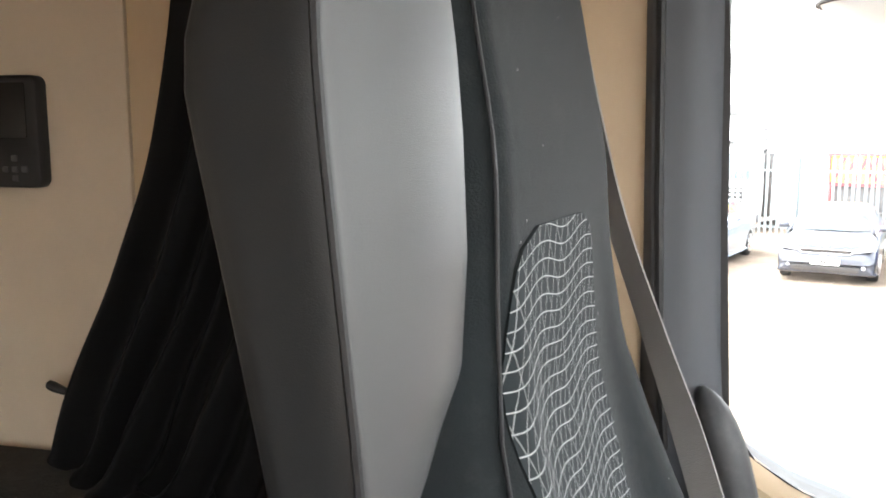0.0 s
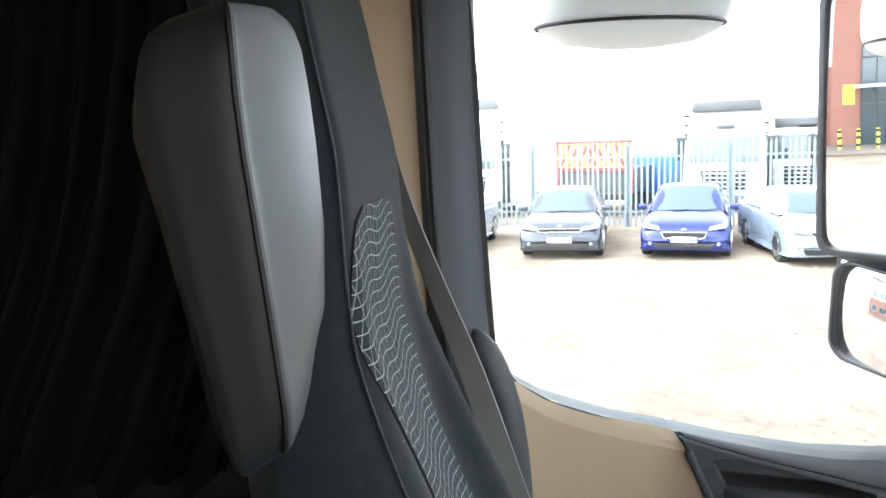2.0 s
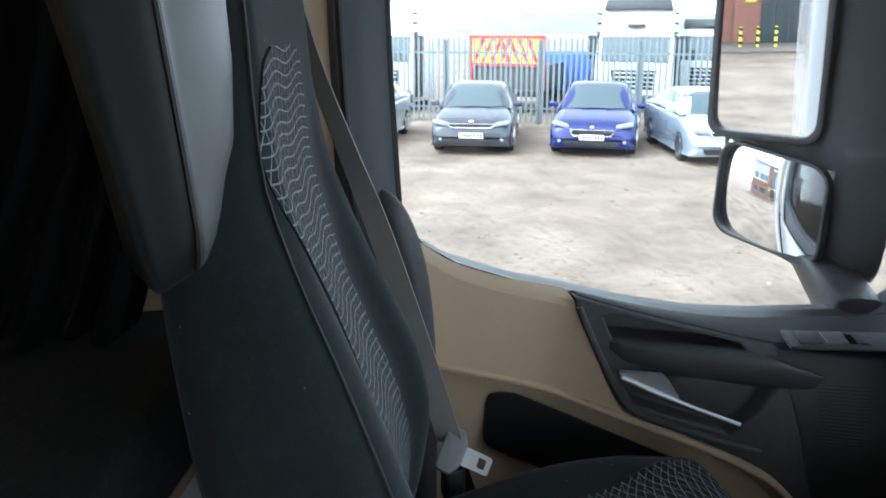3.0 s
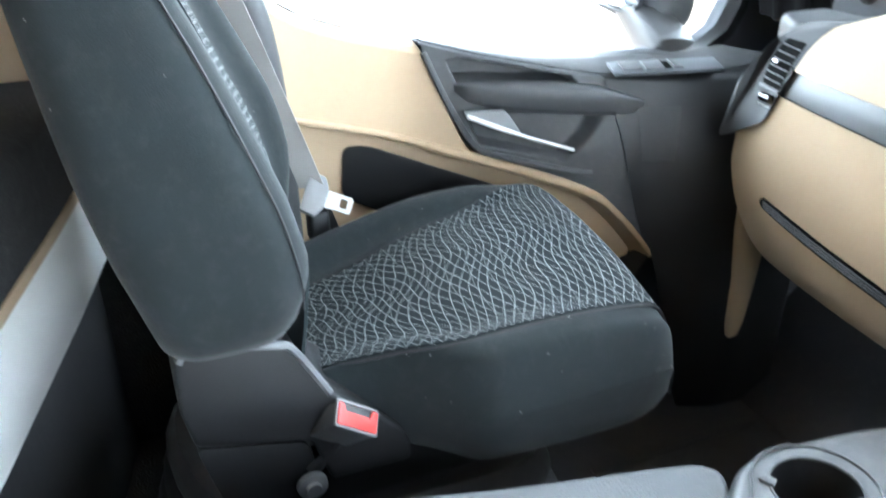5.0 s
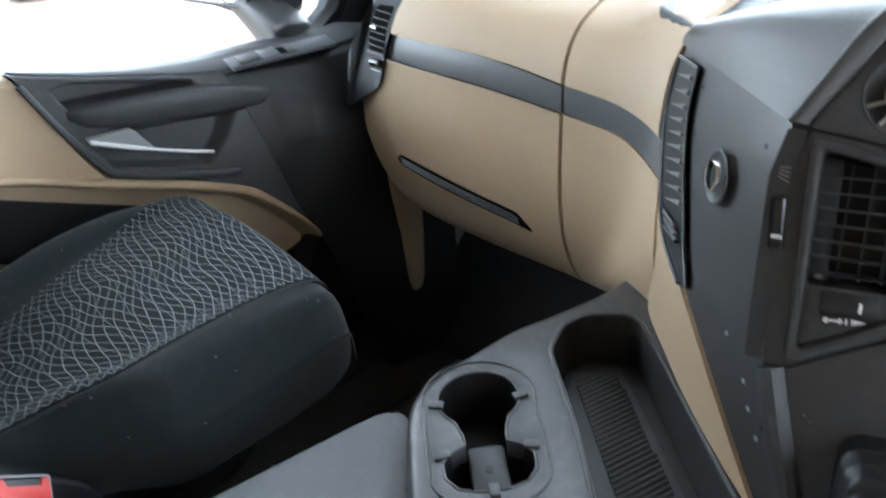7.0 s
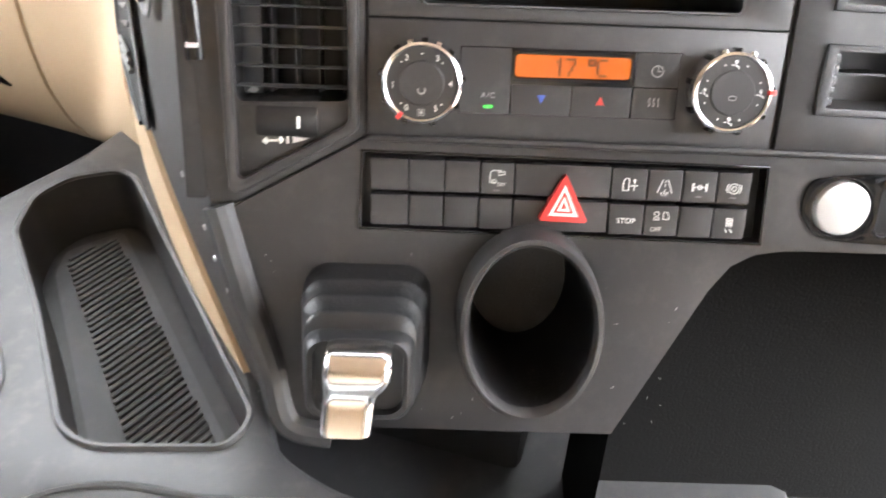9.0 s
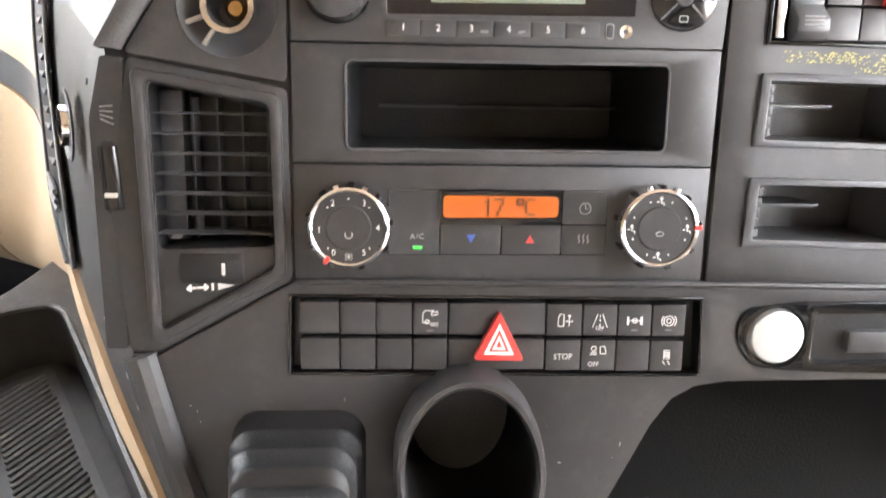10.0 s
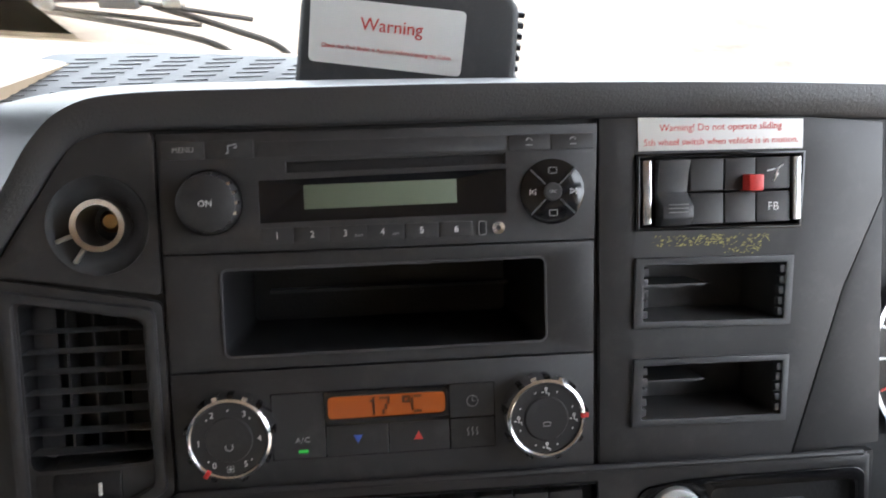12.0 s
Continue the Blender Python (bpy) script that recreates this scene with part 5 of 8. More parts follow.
# hollow beside the lower panel, its deep shade put into near-black sheets
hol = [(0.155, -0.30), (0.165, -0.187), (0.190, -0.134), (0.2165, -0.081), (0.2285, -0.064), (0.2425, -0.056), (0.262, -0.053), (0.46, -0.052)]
cpart("hollow", loft([[(u, v, n) for u, v in hol] for n in (-0.002, -0.10)], closed=False), SHADE, console, "near-black sheet for the shade at the knee hollow's edge")
cpart("hollow_floor", prism(hol + [(0.46, -0.30)], -0.104, -0.10), SHADE, console, "near-black sheet standing for the knee hollow's deep shade")

# ---- fittings of the centre console; lengths in millimetres on its face ----
def flat(name, pts, n0, n1, mat, parent, label="", w=0.0004):
    """A small plate on the console face."""
    return cpart(name, prism(mm(pts), n0 / 1000, n1 / 1000, w), mat, parent, label)


def rect(u0, v0, u1, v1, r=1.0, n=3):
    return rounded(u0, v0, u1, v1, r, n)


def words(txt, u, v, size, mat, parent, n=0.3, name="lettering", align="CENTER", spacing=1.0):
    return cpart(name, text_bm(txt, size / 1000, align, spacing), mat, parent, du=u / 1000, dv=v / 1000, dn=n / 1000)


def stroke(pts, mat, parent, r=0.45, n=0.4, name="symbol"):
    return cpart(name, tube([(a / 1000, c / 1000, n / 1000) for a, c in pts], r / 1000, 5), mat, parent)


def strokes(lines, mat, parent, r=0.45, n=0.4, name="symbol"):
    b = bmesh.new()
    for pts in lines:
        tube([(a / 1000, c / 1000, n / 1000) for a, c in pts], r / 1000, 5, b)
    return cpart(name, b, mat, parent)


def arc(cx, cy, r, a0, a1, n=14):
    return [(cx + r * math.cos(radians(a)), cy + r * math.sin(radians(a))) for a in np.linspace(a0, a1, n)]


# radio
radio = thing("radio", "black truck radio with green display and number keys", "radio")
cpart("faceplate", plate(radio_o, [DISP_H, CD_H, circ(0.0284, 0.1705, 0.0178)], -0.004, 0.0, 0.0005), PANEL, radio, "matt black radio face")
cpart("backing", plate(mm([(4, 145), (241, 144), (243, 206), (4, 206)]), [], -0.012, -0.009), RUBBER, radio)
for u0, u1, txt in ((5, 27.5, "MENU"), (28.3, 53.5, "")):
    k_ = flat("key", rect(u0, 194, u1, 204, 0.8), -2, 0.9, PANEL, radio)
    if txt:
        words(txt, (u0 + u1) / 2, 199.2, 4.2, DULLP, k_, 1.0)
strokes([[(40, 197), (40, 201), (44.5, 202), (44.5, 200)], [(38.6, 197.2), (40, 197.2)], [(43, 200), (44.5, 200)]], DULLP, radio, 0.5, 1.0)
for u0, u1 in ((194, 217.5), (218.5, 243.5)):
    k_ = flat("key", rect(u0, 194.3, u1, 203, 0.8), -2, 0.9, PANEL, radio)
    strokes([arc((u0 + u1) / 2, 199.4, 1.6, 0, 180, 8), [((u0 + u1) / 2 - 1.8, 197.2), ((u0 + u1) / 2 + 1.8, 197.2)]], DULLP, k_, 0.35, 1.0)
flat("key", rect(55, 194.5, 192.5, 203, 0.8), -2, 0.2, PANEL, radio, "blank strip above the disc slot")
cpart("disc_slot", pocket_bm(CD_H, -0.0005, -0.008, 0.99), RUBBER, radio, "dark disc slot")
db = bmesh.new()
fo, fi = mm([(55, 158.5), (192, 159.5), (192.5, 184.5), (55, 181.7)]), mm([(79, 165.2), (164.5, 166), (164.5, 179.5), (79, 178.6)])
vo = [db.verts.new((*p, -0.0003)) for p in fo]
vi = [db.verts.new((*p, -0.0033)) for p in fi]
for i in range(4):
    db.faces.new((vo[i], vo[i - 1], vi[i - 1], vi[i]))
cpart("display_bezel", db, GLOSS, radio, "sloping glossy display bezel")
disp = flat("display", [(78, 164.5), (165.5, 165.3), (165.5, 180), (78, 179.2)], -3.9, -3.35, LCD_GREEN, radio, "blank grey-green display")
edges_u = [54.6, 73.2, 92.8, 113.4, 134, 153.2, 173]
for k in range(6):
    k_ = flat("key", rect(edges_u[k] + 0.5, 147, edges_u[k + 1] - 0.5, 155.6, 0.6), -2, 1.0, PANEL, radio, "number key")
    words(str(k + 1), (edges_u[k] + edges_u[k + 1]) / 2 - (2 if k in (2, 3) else 0), 151.3, 5.2, WHITEP, k_, 1.1)
    if k in (2, 3):
        words("RND" if k == 2 else "RPT", edges_u[k + 1] - 5, 149.8, 2.2, DULLP, k_, 1.1)
flat("socket", rect(176, 147.6, 180.2, 155.2, 1.2), -1, 0.5, RUBBER, radio, "small data socket")
strokes([rect(176, 147.6, 180.2, 155.2, 1.2) + rect(176, 147.6, 180.2, 155.2, 1.2)[:1]], DULLP, radio, 0.25, 0.5, "outline")
cpart("jack", lathe([(0.0014, 0.0004), (0.0036, 0.0008), (0.0039, 0.0), (0.0014, -0.004), (0.0, -0.004)], 20), CHROME, radio, "metal jack socket", du=0.1872, dv=0.1512)
# volume knob, neighbouring rim notches on one side in chrome
vk = cpart("volume_knob", lathe([(0.0, 0.0125), (0.0135, 0.0125), (0.0155, 0.0112), (0.0165, 0.002), (0.0172, -0.004), (0.0, -0.004)], 44), PANEL, radio, "round black volume knob", du=0.0284, dv=0.1705)
words("ON", 28.4, 170.5, 4.6, WHITEP, vk, 12.6)
for a in range(-60, 100, 20):
    cpart("notch", box((0.0152, -0.0009, 0.004), (0.0168, 0.0009, 0.0118), 0.0002), CHROME if abs(a - 15) < 45 else PANEL, vk, du=0.0284, dv=0.1705, turn=radians(a))
# round key pad
pad = cpart("key_pad", lathe([(0.0, 0.002), (0.0165, 0.002), (0.0185, 0.0008), (0.019, -0.002), (0.0, -0.002)], 44), GLOSS, radio, "round black key pad", du=0.2187, dv=0.1706)
for a in (45, 135, 225, 315):
    cpart("gap", box((0.006, -0.0004, 0.0018), (0.0178, 0.0004, 0.0024)), STRIP, pad, du=0.2187, dv=0.1706, turn=radians(a))
cpart("centre_key", lathe([(0.0, 0.003), (0.0045, 0.003), (0.0055, 0.0018), (0.0, 0.0018)], 28), PANEL, pad, du=0.2187, dv=0.1706)
words("SRC", 218.7, 170.6, 2.6, DULLP, pad, 3.1)
strokes([[(205.5, 172.2), (205.5, 169)], [(206.3, 170.6), (208.6, 172.2), (208.6, 169), (206.3, 170.6)]], WHITEP, pad, 0.35, 2.2)
strokes([[(232, 172.2), (232, 169)], [(231.2, 170.6), (228.9, 172.2), (228.9, 169), (231.2, 170.6)]], WHITEP, pad, 0.35, 2.2)
for vv in (182.6, 158.6):
    strokes([rect(216.4, vv - 1.6, 221, vv + 1.6, 0.6) + rect(216.4, vv - 1.6, 221, vv + 1.6, 0.6)[:1]], DULLP, pad, 0.3, 2.2)

# empty slot below the radio
slotp = thing("storage_slot", "empty black storage slot below the radio", "storage slot")
cpart("faceplate", plate(mm([(2.6, 77.8), (241.6, 77.2), (242.6, 141.6), (2.6, 142.2)]), [SLOT_H], -0.004, 0.0, 0.0005), PANEL, slotp)
cpart("well", pocket_bm(SLOT_H, -0.0005, -0.110, 0.96), RUBBER, slotp, "deep hollow of the slot")
cpart("edge", tube([(x, y, 0.0006) for x, y in SLOT_H + SLOT_H[:1]], 0.0008, 5), GREY, slotp)
cpart("ledge", box((0.048, 0.106, -0.1085), (0.2120, 0.108, -0.095)), GREY, slotp)

# climate control unit
clim = thing("climate_control", "black climate control with two chrome-ringed dials", "climate control")
cpart("faceplate", plate(mm([(2.6, 10.4), (240.6, 8.8), (241.6, 76.0), (2.6, 76.6)]), [], -0.004, 0.0, 0.0005), PANEL, clim)
flat("lower_bar", rect(55.5, 24.5, 182.5, 62.8, 0.8), -1, 0.35, GLOSS, clim, "glossy key field")
for u0, u1, v0, v1 in ((56, 85, 25, 62.4), (86, 120.6, 25, 42.2), (121.4, 155.6, 25, 42.2), (156.4, 182, 25, 42.2), (156.4, 182, 43, 62.4)):
    flat("key", rect(u0, v0, u1, v1, 0.8), 0.2, 0.75, PANEL, clim)
lcd = flat("display", round_corners([(86.4, 45.6), (154.6, 46.2), (154.6, 60), (86.4, 60.2)], 2.5), 0.2, 0.9, ORANGE, clim, "glowing orange display")
bezel_o = round_corners([(85.4, 44.2), (155.8, 44.6), (155.8, 62.6), (85.4, 62.8)], 2)
bezel_i = round_corners([(87.2, 46.6), (153.6, 47.0), (153.6, 59.0), (87.2, 59.4)], 3)
cpart("display_frame", framed(mm(bezel_o), mm(bezel_i), 0.0004, 0.0017, 0.0003), GLOSS, lcd, "black frame of the display")
# digits as a dot matrix
FONT5 = {"1": ["0010", "0110", "0010", "0010", "0010", "0010", "0010"], "7": ["1111", "0001", "0001", "0010", "0010", "0100", "0100"], "o": ["111", "101", "111", "000", "000", "000", "000"], "C": ["0111", "1000", "1000", "1000", "1000", "1000", "0111"]}
b = bmesh.new()
for ch, u0 in (("1", 109.0), ("7", 116.0), ("o", 129.0), ("C", 134.0)):
    for r, line in enumerate(FONT5[ch]):
        for c_, bit in enumerate(line):
            if bit == "1":
                box(((u0 + c_ * 1.55) / 1000, (56.6 - r * 1.45) / 1000, 0.0008), ((u0 + c_ * 1.55 + 1.42) / 1000, (56.6 - r * 1.45 + 1.33) / 1000, 0.0014), bm=b)
cpart("digits", b, LCD_DARK, lcd, "17 degrees C in dark dots")
words("A/C", 72.4, 35.4, 4.6, DULLP, clim, 0.8, spacing=1.15)
flat("led", rect(70.0, 28.0, 75.4, 30.0, 0.6), 0.6, 1.1, GREEN, clim, "lit green lamp")
flat("arrow", [(100.8, 36.6), (106, 36.6), (103.4, 31.6)], 0.7, 0.95, BLUEP, clim, "blue cooler arrow")
flat("arrow", [(135.2, 31.8), (140.4, 31.8), (137.8, 36.8)], 0.7, 0.95, REDP, clim, "red warmer arrow")
strokes([arc(169.4, 52.2, 3.2, 0, 360, 22), [(169.4, 54.6), (169.4, 52.2), (171.4, 52.2)]], DULLP, clim, 0.3, 0.8)
strokes([[(166.2 + d, 32), (167 + d, 33.5), (166 + d, 35), (166.8 + d, 37)] for d in (0, 2.6, 5.2)], DULLP, clim, 0.35, 0.8)


def dial(u, v, red_angle, numbers):
    d = cpart("dial", lathe([(0.0, 0.0135), (0.0120, 0.0135), (0.0125, 0.013), (0.0128, 0.0125), (0.0198, 0.0125), (0.0202, 0.012), (0.0202, 0.0)], 56), PANEL, clim, "black dial face", du=u / 1000, dv=v / 1000)
    cpart("ring", lathe([(0.0200, 0.0118), (0.0203, 0.0132), (0.0212, 0.0138), (0.0226, 0.0128), (0.0236, 0.0095), (0.0241, 0.003), (0.0243, 0.0), (0.0200, 0.0)], 64), CHROME, d, "chrome ring", du=u / 1000, dv=v / 1000)
    for a in range(0, 360, 20):
        if 40 < a < 140 or a % 40 == 0:
            cpart("grip", box((0.0208, -0.0016, 0.003), (0.0248, 0.0016, 0.0122), 0.0004), CHROME if a % 40 else GLOSS, d, du=u / 1000, dv=v / 1000, turn=radians(a + 7))
    cpart("pointer", box((0.0199, -0.0013, 0.009), (0.0244, 0.0013, 0.0141), 0.0004), RED, d, "red pointer", du=u / 1000, dv=v / 1000, turn=radians(red_angle))
    cpart("groove", tube([(0.0122 * math.cos(a), 0.0122 * math.sin(a), 0.0129) for a in np.linspace(0, 2 * math.pi, 40)], 0.0004, 5), RUBBER, d, du=u / 1000, dv=v / 1000)
    for a in range(0, 360, 45):
        if numbers:
            cpart("dot", lathe([(0.0, 0.0129), (0.0005, 0.0129), (0.0005, 0.0125), (0.0, 0.0125)], 8), WHITEP, d, du=u / 1000 + 0.0163 * math.cos(radians(a + 0)), dv=v / 1000 + 0.0163 * math.sin(radians(a + 0)))
        else:
            cpart("dot", lathe([(0.0, 0.0129), (0.0005, 0.0129), (0.0005, 0.0125), (0.0, 0.0125)], 8), WHITEP, d, du=u / 1000 + 0.0163 * math.cos(radians(a + 22)), dv=v / 1000 + 0.0163 * math.sin(radians(a + 22)))
    return d


d1 = dial(34.0, 42.3, 236, True)
for txt, a in (("0", 239), ("1", 185), ("2", 122), ("3", 58), ("4", 0), ("5", 301)):
    words(txt, 34.0 + 16.3 * math.cos(radians(a)), 42.3 + 16.3 * math.sin(radians(a)), 4.8, WHITEP, d1, 12.8)
strokes([arc(34, 38.6, 2.0, 150, 400, 14), [(35.6, 39.8), (36.2, 38.3)]], DULLP, d1, 0.4, 13.8)
strokes([arc(34 + dx, 26 + dy, 0.9, 0, 360, 8) for dx, dy in ((-1, -1), (1, 1), (-1, 1), (1, -1))], DULLP, d1, 0.25, 12.9)
d2 = dial(209.8, 42.7, 2, False)
for a in (90, 180, 0, 270):
    cx_, cv_ = 209.8 + 16.0 * math.cos(radians(a)), 42.7 + 16.0 * math.sin(radians(a))
    strokes([arc(cx_, cv_ + 1.4, 0.7, 0, 360, 8), [(cx_, cv_ + 0.6), (cx_, cv_ - 1.2), (cx_ + 1.6, cv_ - 1.4), (cx_ + 1.8, cv_ - 2.6)], [(cx_ - 2.6, cv_ - 0.6), (cx_ - 1.2, cv_ - 0.6)]], WHITEP, d2, 0.35, 12.8)
strokes([[(207.6, 40.6), (208, 38.8), (211.6, 38.8), (212, 40.6), (209.8, 41.2), (207.6, 40.6)]], DULLP, d2, 0.35, 13.8)

# centre air vent
cv = thing("centre_air_vent", "black centre air vent with slats and thumb wheel", "air vent")
VF = round_corners([(-85, 133.5), (0.2, 117.5), (0.8, 10.0), (-78, -33.5), (-93, -33.5), (-99, 60)], 4)
WELL2 = mm(round_corners([(-63, 25), (-9, 28), (-9, 16), (-66, -14)], 3))
cpart("faceplate", plate(mm(VF), [VENT_H], -0.004, 0.0, 0.0006), PANEL, cv, "black vent surround")
fr_o = mm(round_corners([(-83, 128), (-3, 114.5), (-2, 13), (-73, -27), (-80, -25)], 5))
fr_i = mm(round_corners([(-76, 121.5), (-9.5, 109), (-8, 17), (-71, -18), (-74, -16)], 5))
cpart("raised_frame", framed(fr_o, fr_i, -0.001, 0.006, 0.002), PANEL, cv, "raised rounded frame")
cpart("duct", pocket_bm(VENT_H, -0.001, -0.05, 0.9), RUBBER, cv, "dark air duct")
for k in range(8):
    v_ = 114.5 - k * 11.2
    cpart("slat", prism([(-0.012, -0.0008), (-0.0022, -0.0005), (-0.0014, 0.0), (-0.0022, 0.0005), (-0.012, 0.0008)], -0.0745 if k else -0.045, -0.0088, axes="zyx"), GREY, cv, dv=v_ / 1000, dn=0.001)
for k in range(4):
    u_ = (-55 + k * 14) / 1000
    cpart("vane", box((u_ - 0.0006, 0.032, -0.028), (u_ + 0.0006, 0.112, -0.013)), GREY, cv)
cpart("flap", box((-0.074, 0.03, -0.03), (-0.061, 0.116, -0.016), 0.001), GREY, cv, "grey closing flap inside the vent")
flat("lower_field", round_corners([(-72, 26), (-9.5, 28), (-9, 18), (-71, -16)], 3), -2, 0.6, PANEL, cv, "sloping field below the slats")
part("thumb_wheel", lathe([(0.0, -0.018), (0.0135, -0.018), (0.0142, -0.017), (0.0142, 0.017), (0.0135, 0.018), (0.0, 0.018)], 32), RUBBER, cv, "ribbed thumb wheel", m=CON @ at(-0.0445, 0.0165, -0.0105) @ Matrix.Rotation(radians(90), 4, "Y"))
flat("wheel_mark", rect(-38.5, 13.0, -36.5, 20.0, 0.4), 2.6, 3.9, WHITEP, cv)
strokes([[(-59, 4.6), (-47, 5.4)], [(-59, 4.6), (-56.6, 6.6)], [(-59, 4.6), (-56.4, 3.0)], [(-47, 5.4), (-49.4, 7)], [(-47, 5.4), (-49.2, 3.6)], [(-44.5, 3.6), (-44.5, 7.6)]], WHITEP, cv, 0.75, 0.8)
flat("wedge_mark", [(-41.5, 3.6), (-41.5, 7.8), (-32, 6.6)], 0.5, 0.9, WHITEP, cv)
cpart("leaf_scrap", prism(mm([(-70, 32), (-66, 36), (-63, 33), (-65, 31)]), -0.012, -0.011), DULLP, cv, "scrap of dried leaf")
# strip with the second wheel at the console's edge
flat("edge_strip", round_corners([(-100, 134), (-88, 133), (-95, -32), (-107, -32), (-108, 100)], 2), -8, -1, PANEL, cv, "narrow edge strip")
cpart("well", prism(mm(round_corners([(-103, 88), (-93.5, 88), (-92, 47), (-101, 47)], 4)), -0.002, -0.0004), RUBBER, cv)
cpart("edge_wheel", tube([(-0.0985, 0.085, -0.003), (-0.0965, 0.05, -0.003)], 0.0062, 14), GLOSS, cv, "upright thumb wheel")
flat("wheel_mark", rect(-100.5, 57, -93.5, 59.6, 0.4), 2.6, 3.6, WHITEP, cv)
strokes([[(-101.5, 100 + 2.2 * k), (-94.5, 97 + 3.4 * k)] for k in range(4)], DULLP, cv, 0.4, -0.6)

# switch bank
bank = thing("switch_bank", "two rows of black rocker switches with hazard button", "switch bank")
cpart("tray", pocket_bm(SW_H, 0.0002, -0.012, 1.0), RUBBER, bank, "dark switch tray")
cpart("frame", framed(mm([(-1.5, 1.6), (243, -1), (245.5, -50.5), (-3, -48)]), SW_H, -0.001, 0.0012, 0.0004), GLOSS, bank, "glossy black frame")
us_ = [4, 27.6, 48.8, 70.2, 91, 149.4, 171.2, 192.4, 213.2, 234]
for r in (0, 1):
    for k in range(9):
        u0, u1 = us_[k] + 0.5, us_[k + 1] - 0.5
        tilt = -0.0105 * (u0 + u1) / 2
        v1 = (-3.4 if r == 0 else -25.4) + tilt * (1 + 0.1 * r)
        v0 = v1 - 19.0
        flat("switch", rect(u0, v0, u1, v1, 0.8), -8, 0.4 if k != 4 else -0.4, PANEL, bank, "black rocker switch")


def icon(u, v, kind):
    L = {"truck": [[(-6, -5), (-6, 3), (-4, 5), (3, 5)], [(-6, -5), (-1, -5)], [(1, 1), (6, 2), (6, 4), (1, 4), (1, 1)], arc(-2.5, -4, 1.6, 0, 360, 10)],
         "lift": [[(-5, -5), (-5, 2), (-3.5, 5), (-0.5, 5), (-0.5, -5), (-5, -5)], [(0.8, -1), (7, -1)], [(4, -5), (4, -2)], [(4, 0), (4, 4)], [(3, 3), (4, 4.4), (5, 3)]],
         "lane": [[(-6, -6), (-2, 5)], [(6, -6), (2, 5)], [(0, -5), (0, -3)], [(0, -1), (0, 1)], [(0, 2.6), (0, 4.4)]],
         "axle": [[(-6, 0), (6, 0)], [(-6, -3.4), (-6, 3.4)], [(-5, -3.4), (-5, 3.4)], [(6, -3.4), (6, 3.4)], [(5, -3.4), (5, 3.4)], arc(0, 0, 1.8, 0, 360, 10)],
         "brake": [arc(0, 0, 4.2, 0, 360, 18), arc(0, 0, 6, 140, 220, 8), arc(0, 0, 6, -40, 40, 8), arc(0, 0, 2, 0, 360, 10)],
         "cams": [arc(-4, 3.4, 2, 0, 360, 10), [(-7, 0), (-1.4, 0)], [(1.4, -1), (1.4, 5), (5, 5), (6, 1), (6, -1), (1.4, -1)], [(-7, -1.6), (-1.4, -1.6)]],
         "slip": [[(-2.4, 6), (2.4, 6), (2.4, -1), (-2.4, -1), (-2.4, 6)], [(-2, 4.6), (2, 4.6)], [(-2, 3.2), (2, 3.2)], [(-2, 1.8), (2, 1.8)], [(-2, 0.4), (2, 0.4)], [(-3, -3), (-1, -6)], [(1, -3), (3, -6)]]}[kind]
    strokes([[(u + a * 0.74, v + c * 0.74) for a, c in ln] for ln in L], WHITEP, bank, 0.34, 0.6)


for kind, u_, v_ in (("truck", 80.6, -12.5), ("lift", 160.3, -14.8), ("lane", 181.8, -14.8), ("axle", 202.8, -15.2), ("brake", 223.6, -15.4), ("cams", 181.8, -35.0), ("slip", 223.6, -38.4)):
    icon(u_, v_, kind)
for u_, v_ in ((83, -17.4), (181.8, -19.8), (179, -42.4)):
    words("OFF", u_, v_, 2.9 if v_ > -40 else 3.8, WHITEP, bank, 0.6)
words("STOP", 160.3, -37.6, 4.8, WHITEP, bank, 0.6)
for u_ in (80.6, 181.8, 202.8, 223.6):
    flat("lamp", rect(u_ - 2, -21.6, u_ + 2, -20.6, 0.3), 0.3, 0.55, STRIP, bank)
hz = cpart("hazard_button", prism(round_corners([(0.1212, -0.0085), (0.1058, -0.0382), (0.1366, -0.0388)], 0.003, 5), -0.004, 0.0042, 0.0012, 3), RED, bank, "red triangular hazard button")
tri_o, tri_i = [(121.2, -15.5), (112.2, -34.6), (130.2, -35.0)], [(121.2, -19.2), (115.0, -32.9), (127.4, -33.2)]
cpart("triangle", framed(mm(tri_o), mm(tri_i), 0.0042, 0.0046), WHITEP, hz)
cpart("triangle", framed(mm([(121.2, -22.6), (117.2, -31.6), (125.2, -31.8)]), mm([(121.2, -25.6), (119.4, -30.3), (123.0, -30.4)]), 0.0042, 0.0046), WHITEP, hz)

# start button and key slot
st_ = thing("start_button_unit", "silver start button beside a black key slot", "start button")
cpart("surround", plate(mm(round_corners([(268, -8), (300, -4), (411, -3.5), (411, -50), (300, -47), (276, -44), (265, -27)], 8)), [circ(0.2908, -0.0254, 0.0182), mm(rect(313, -42, 405, -11, 4))], -0.003, 0.0016, 0.0006), GLOSS, st_, "glossy black surround")
cpart("button", lathe([(0.0, 0.0035), (0.0140, 0.0032), (0.0158, 0.0025), (0.0168, 0.0010), (0.0172, -0.003), (0.0, -0.003)], 48), ALU, st_, "round brushed silver button", du=0.2908, dv=-0.0254)
cpart("key_slot", pocket_bm(mm(rect(313, -42, 405, -11, 4)), 0.0012, -0.02, 0.94), RUBBER, st_, "dark recess of the key slot")
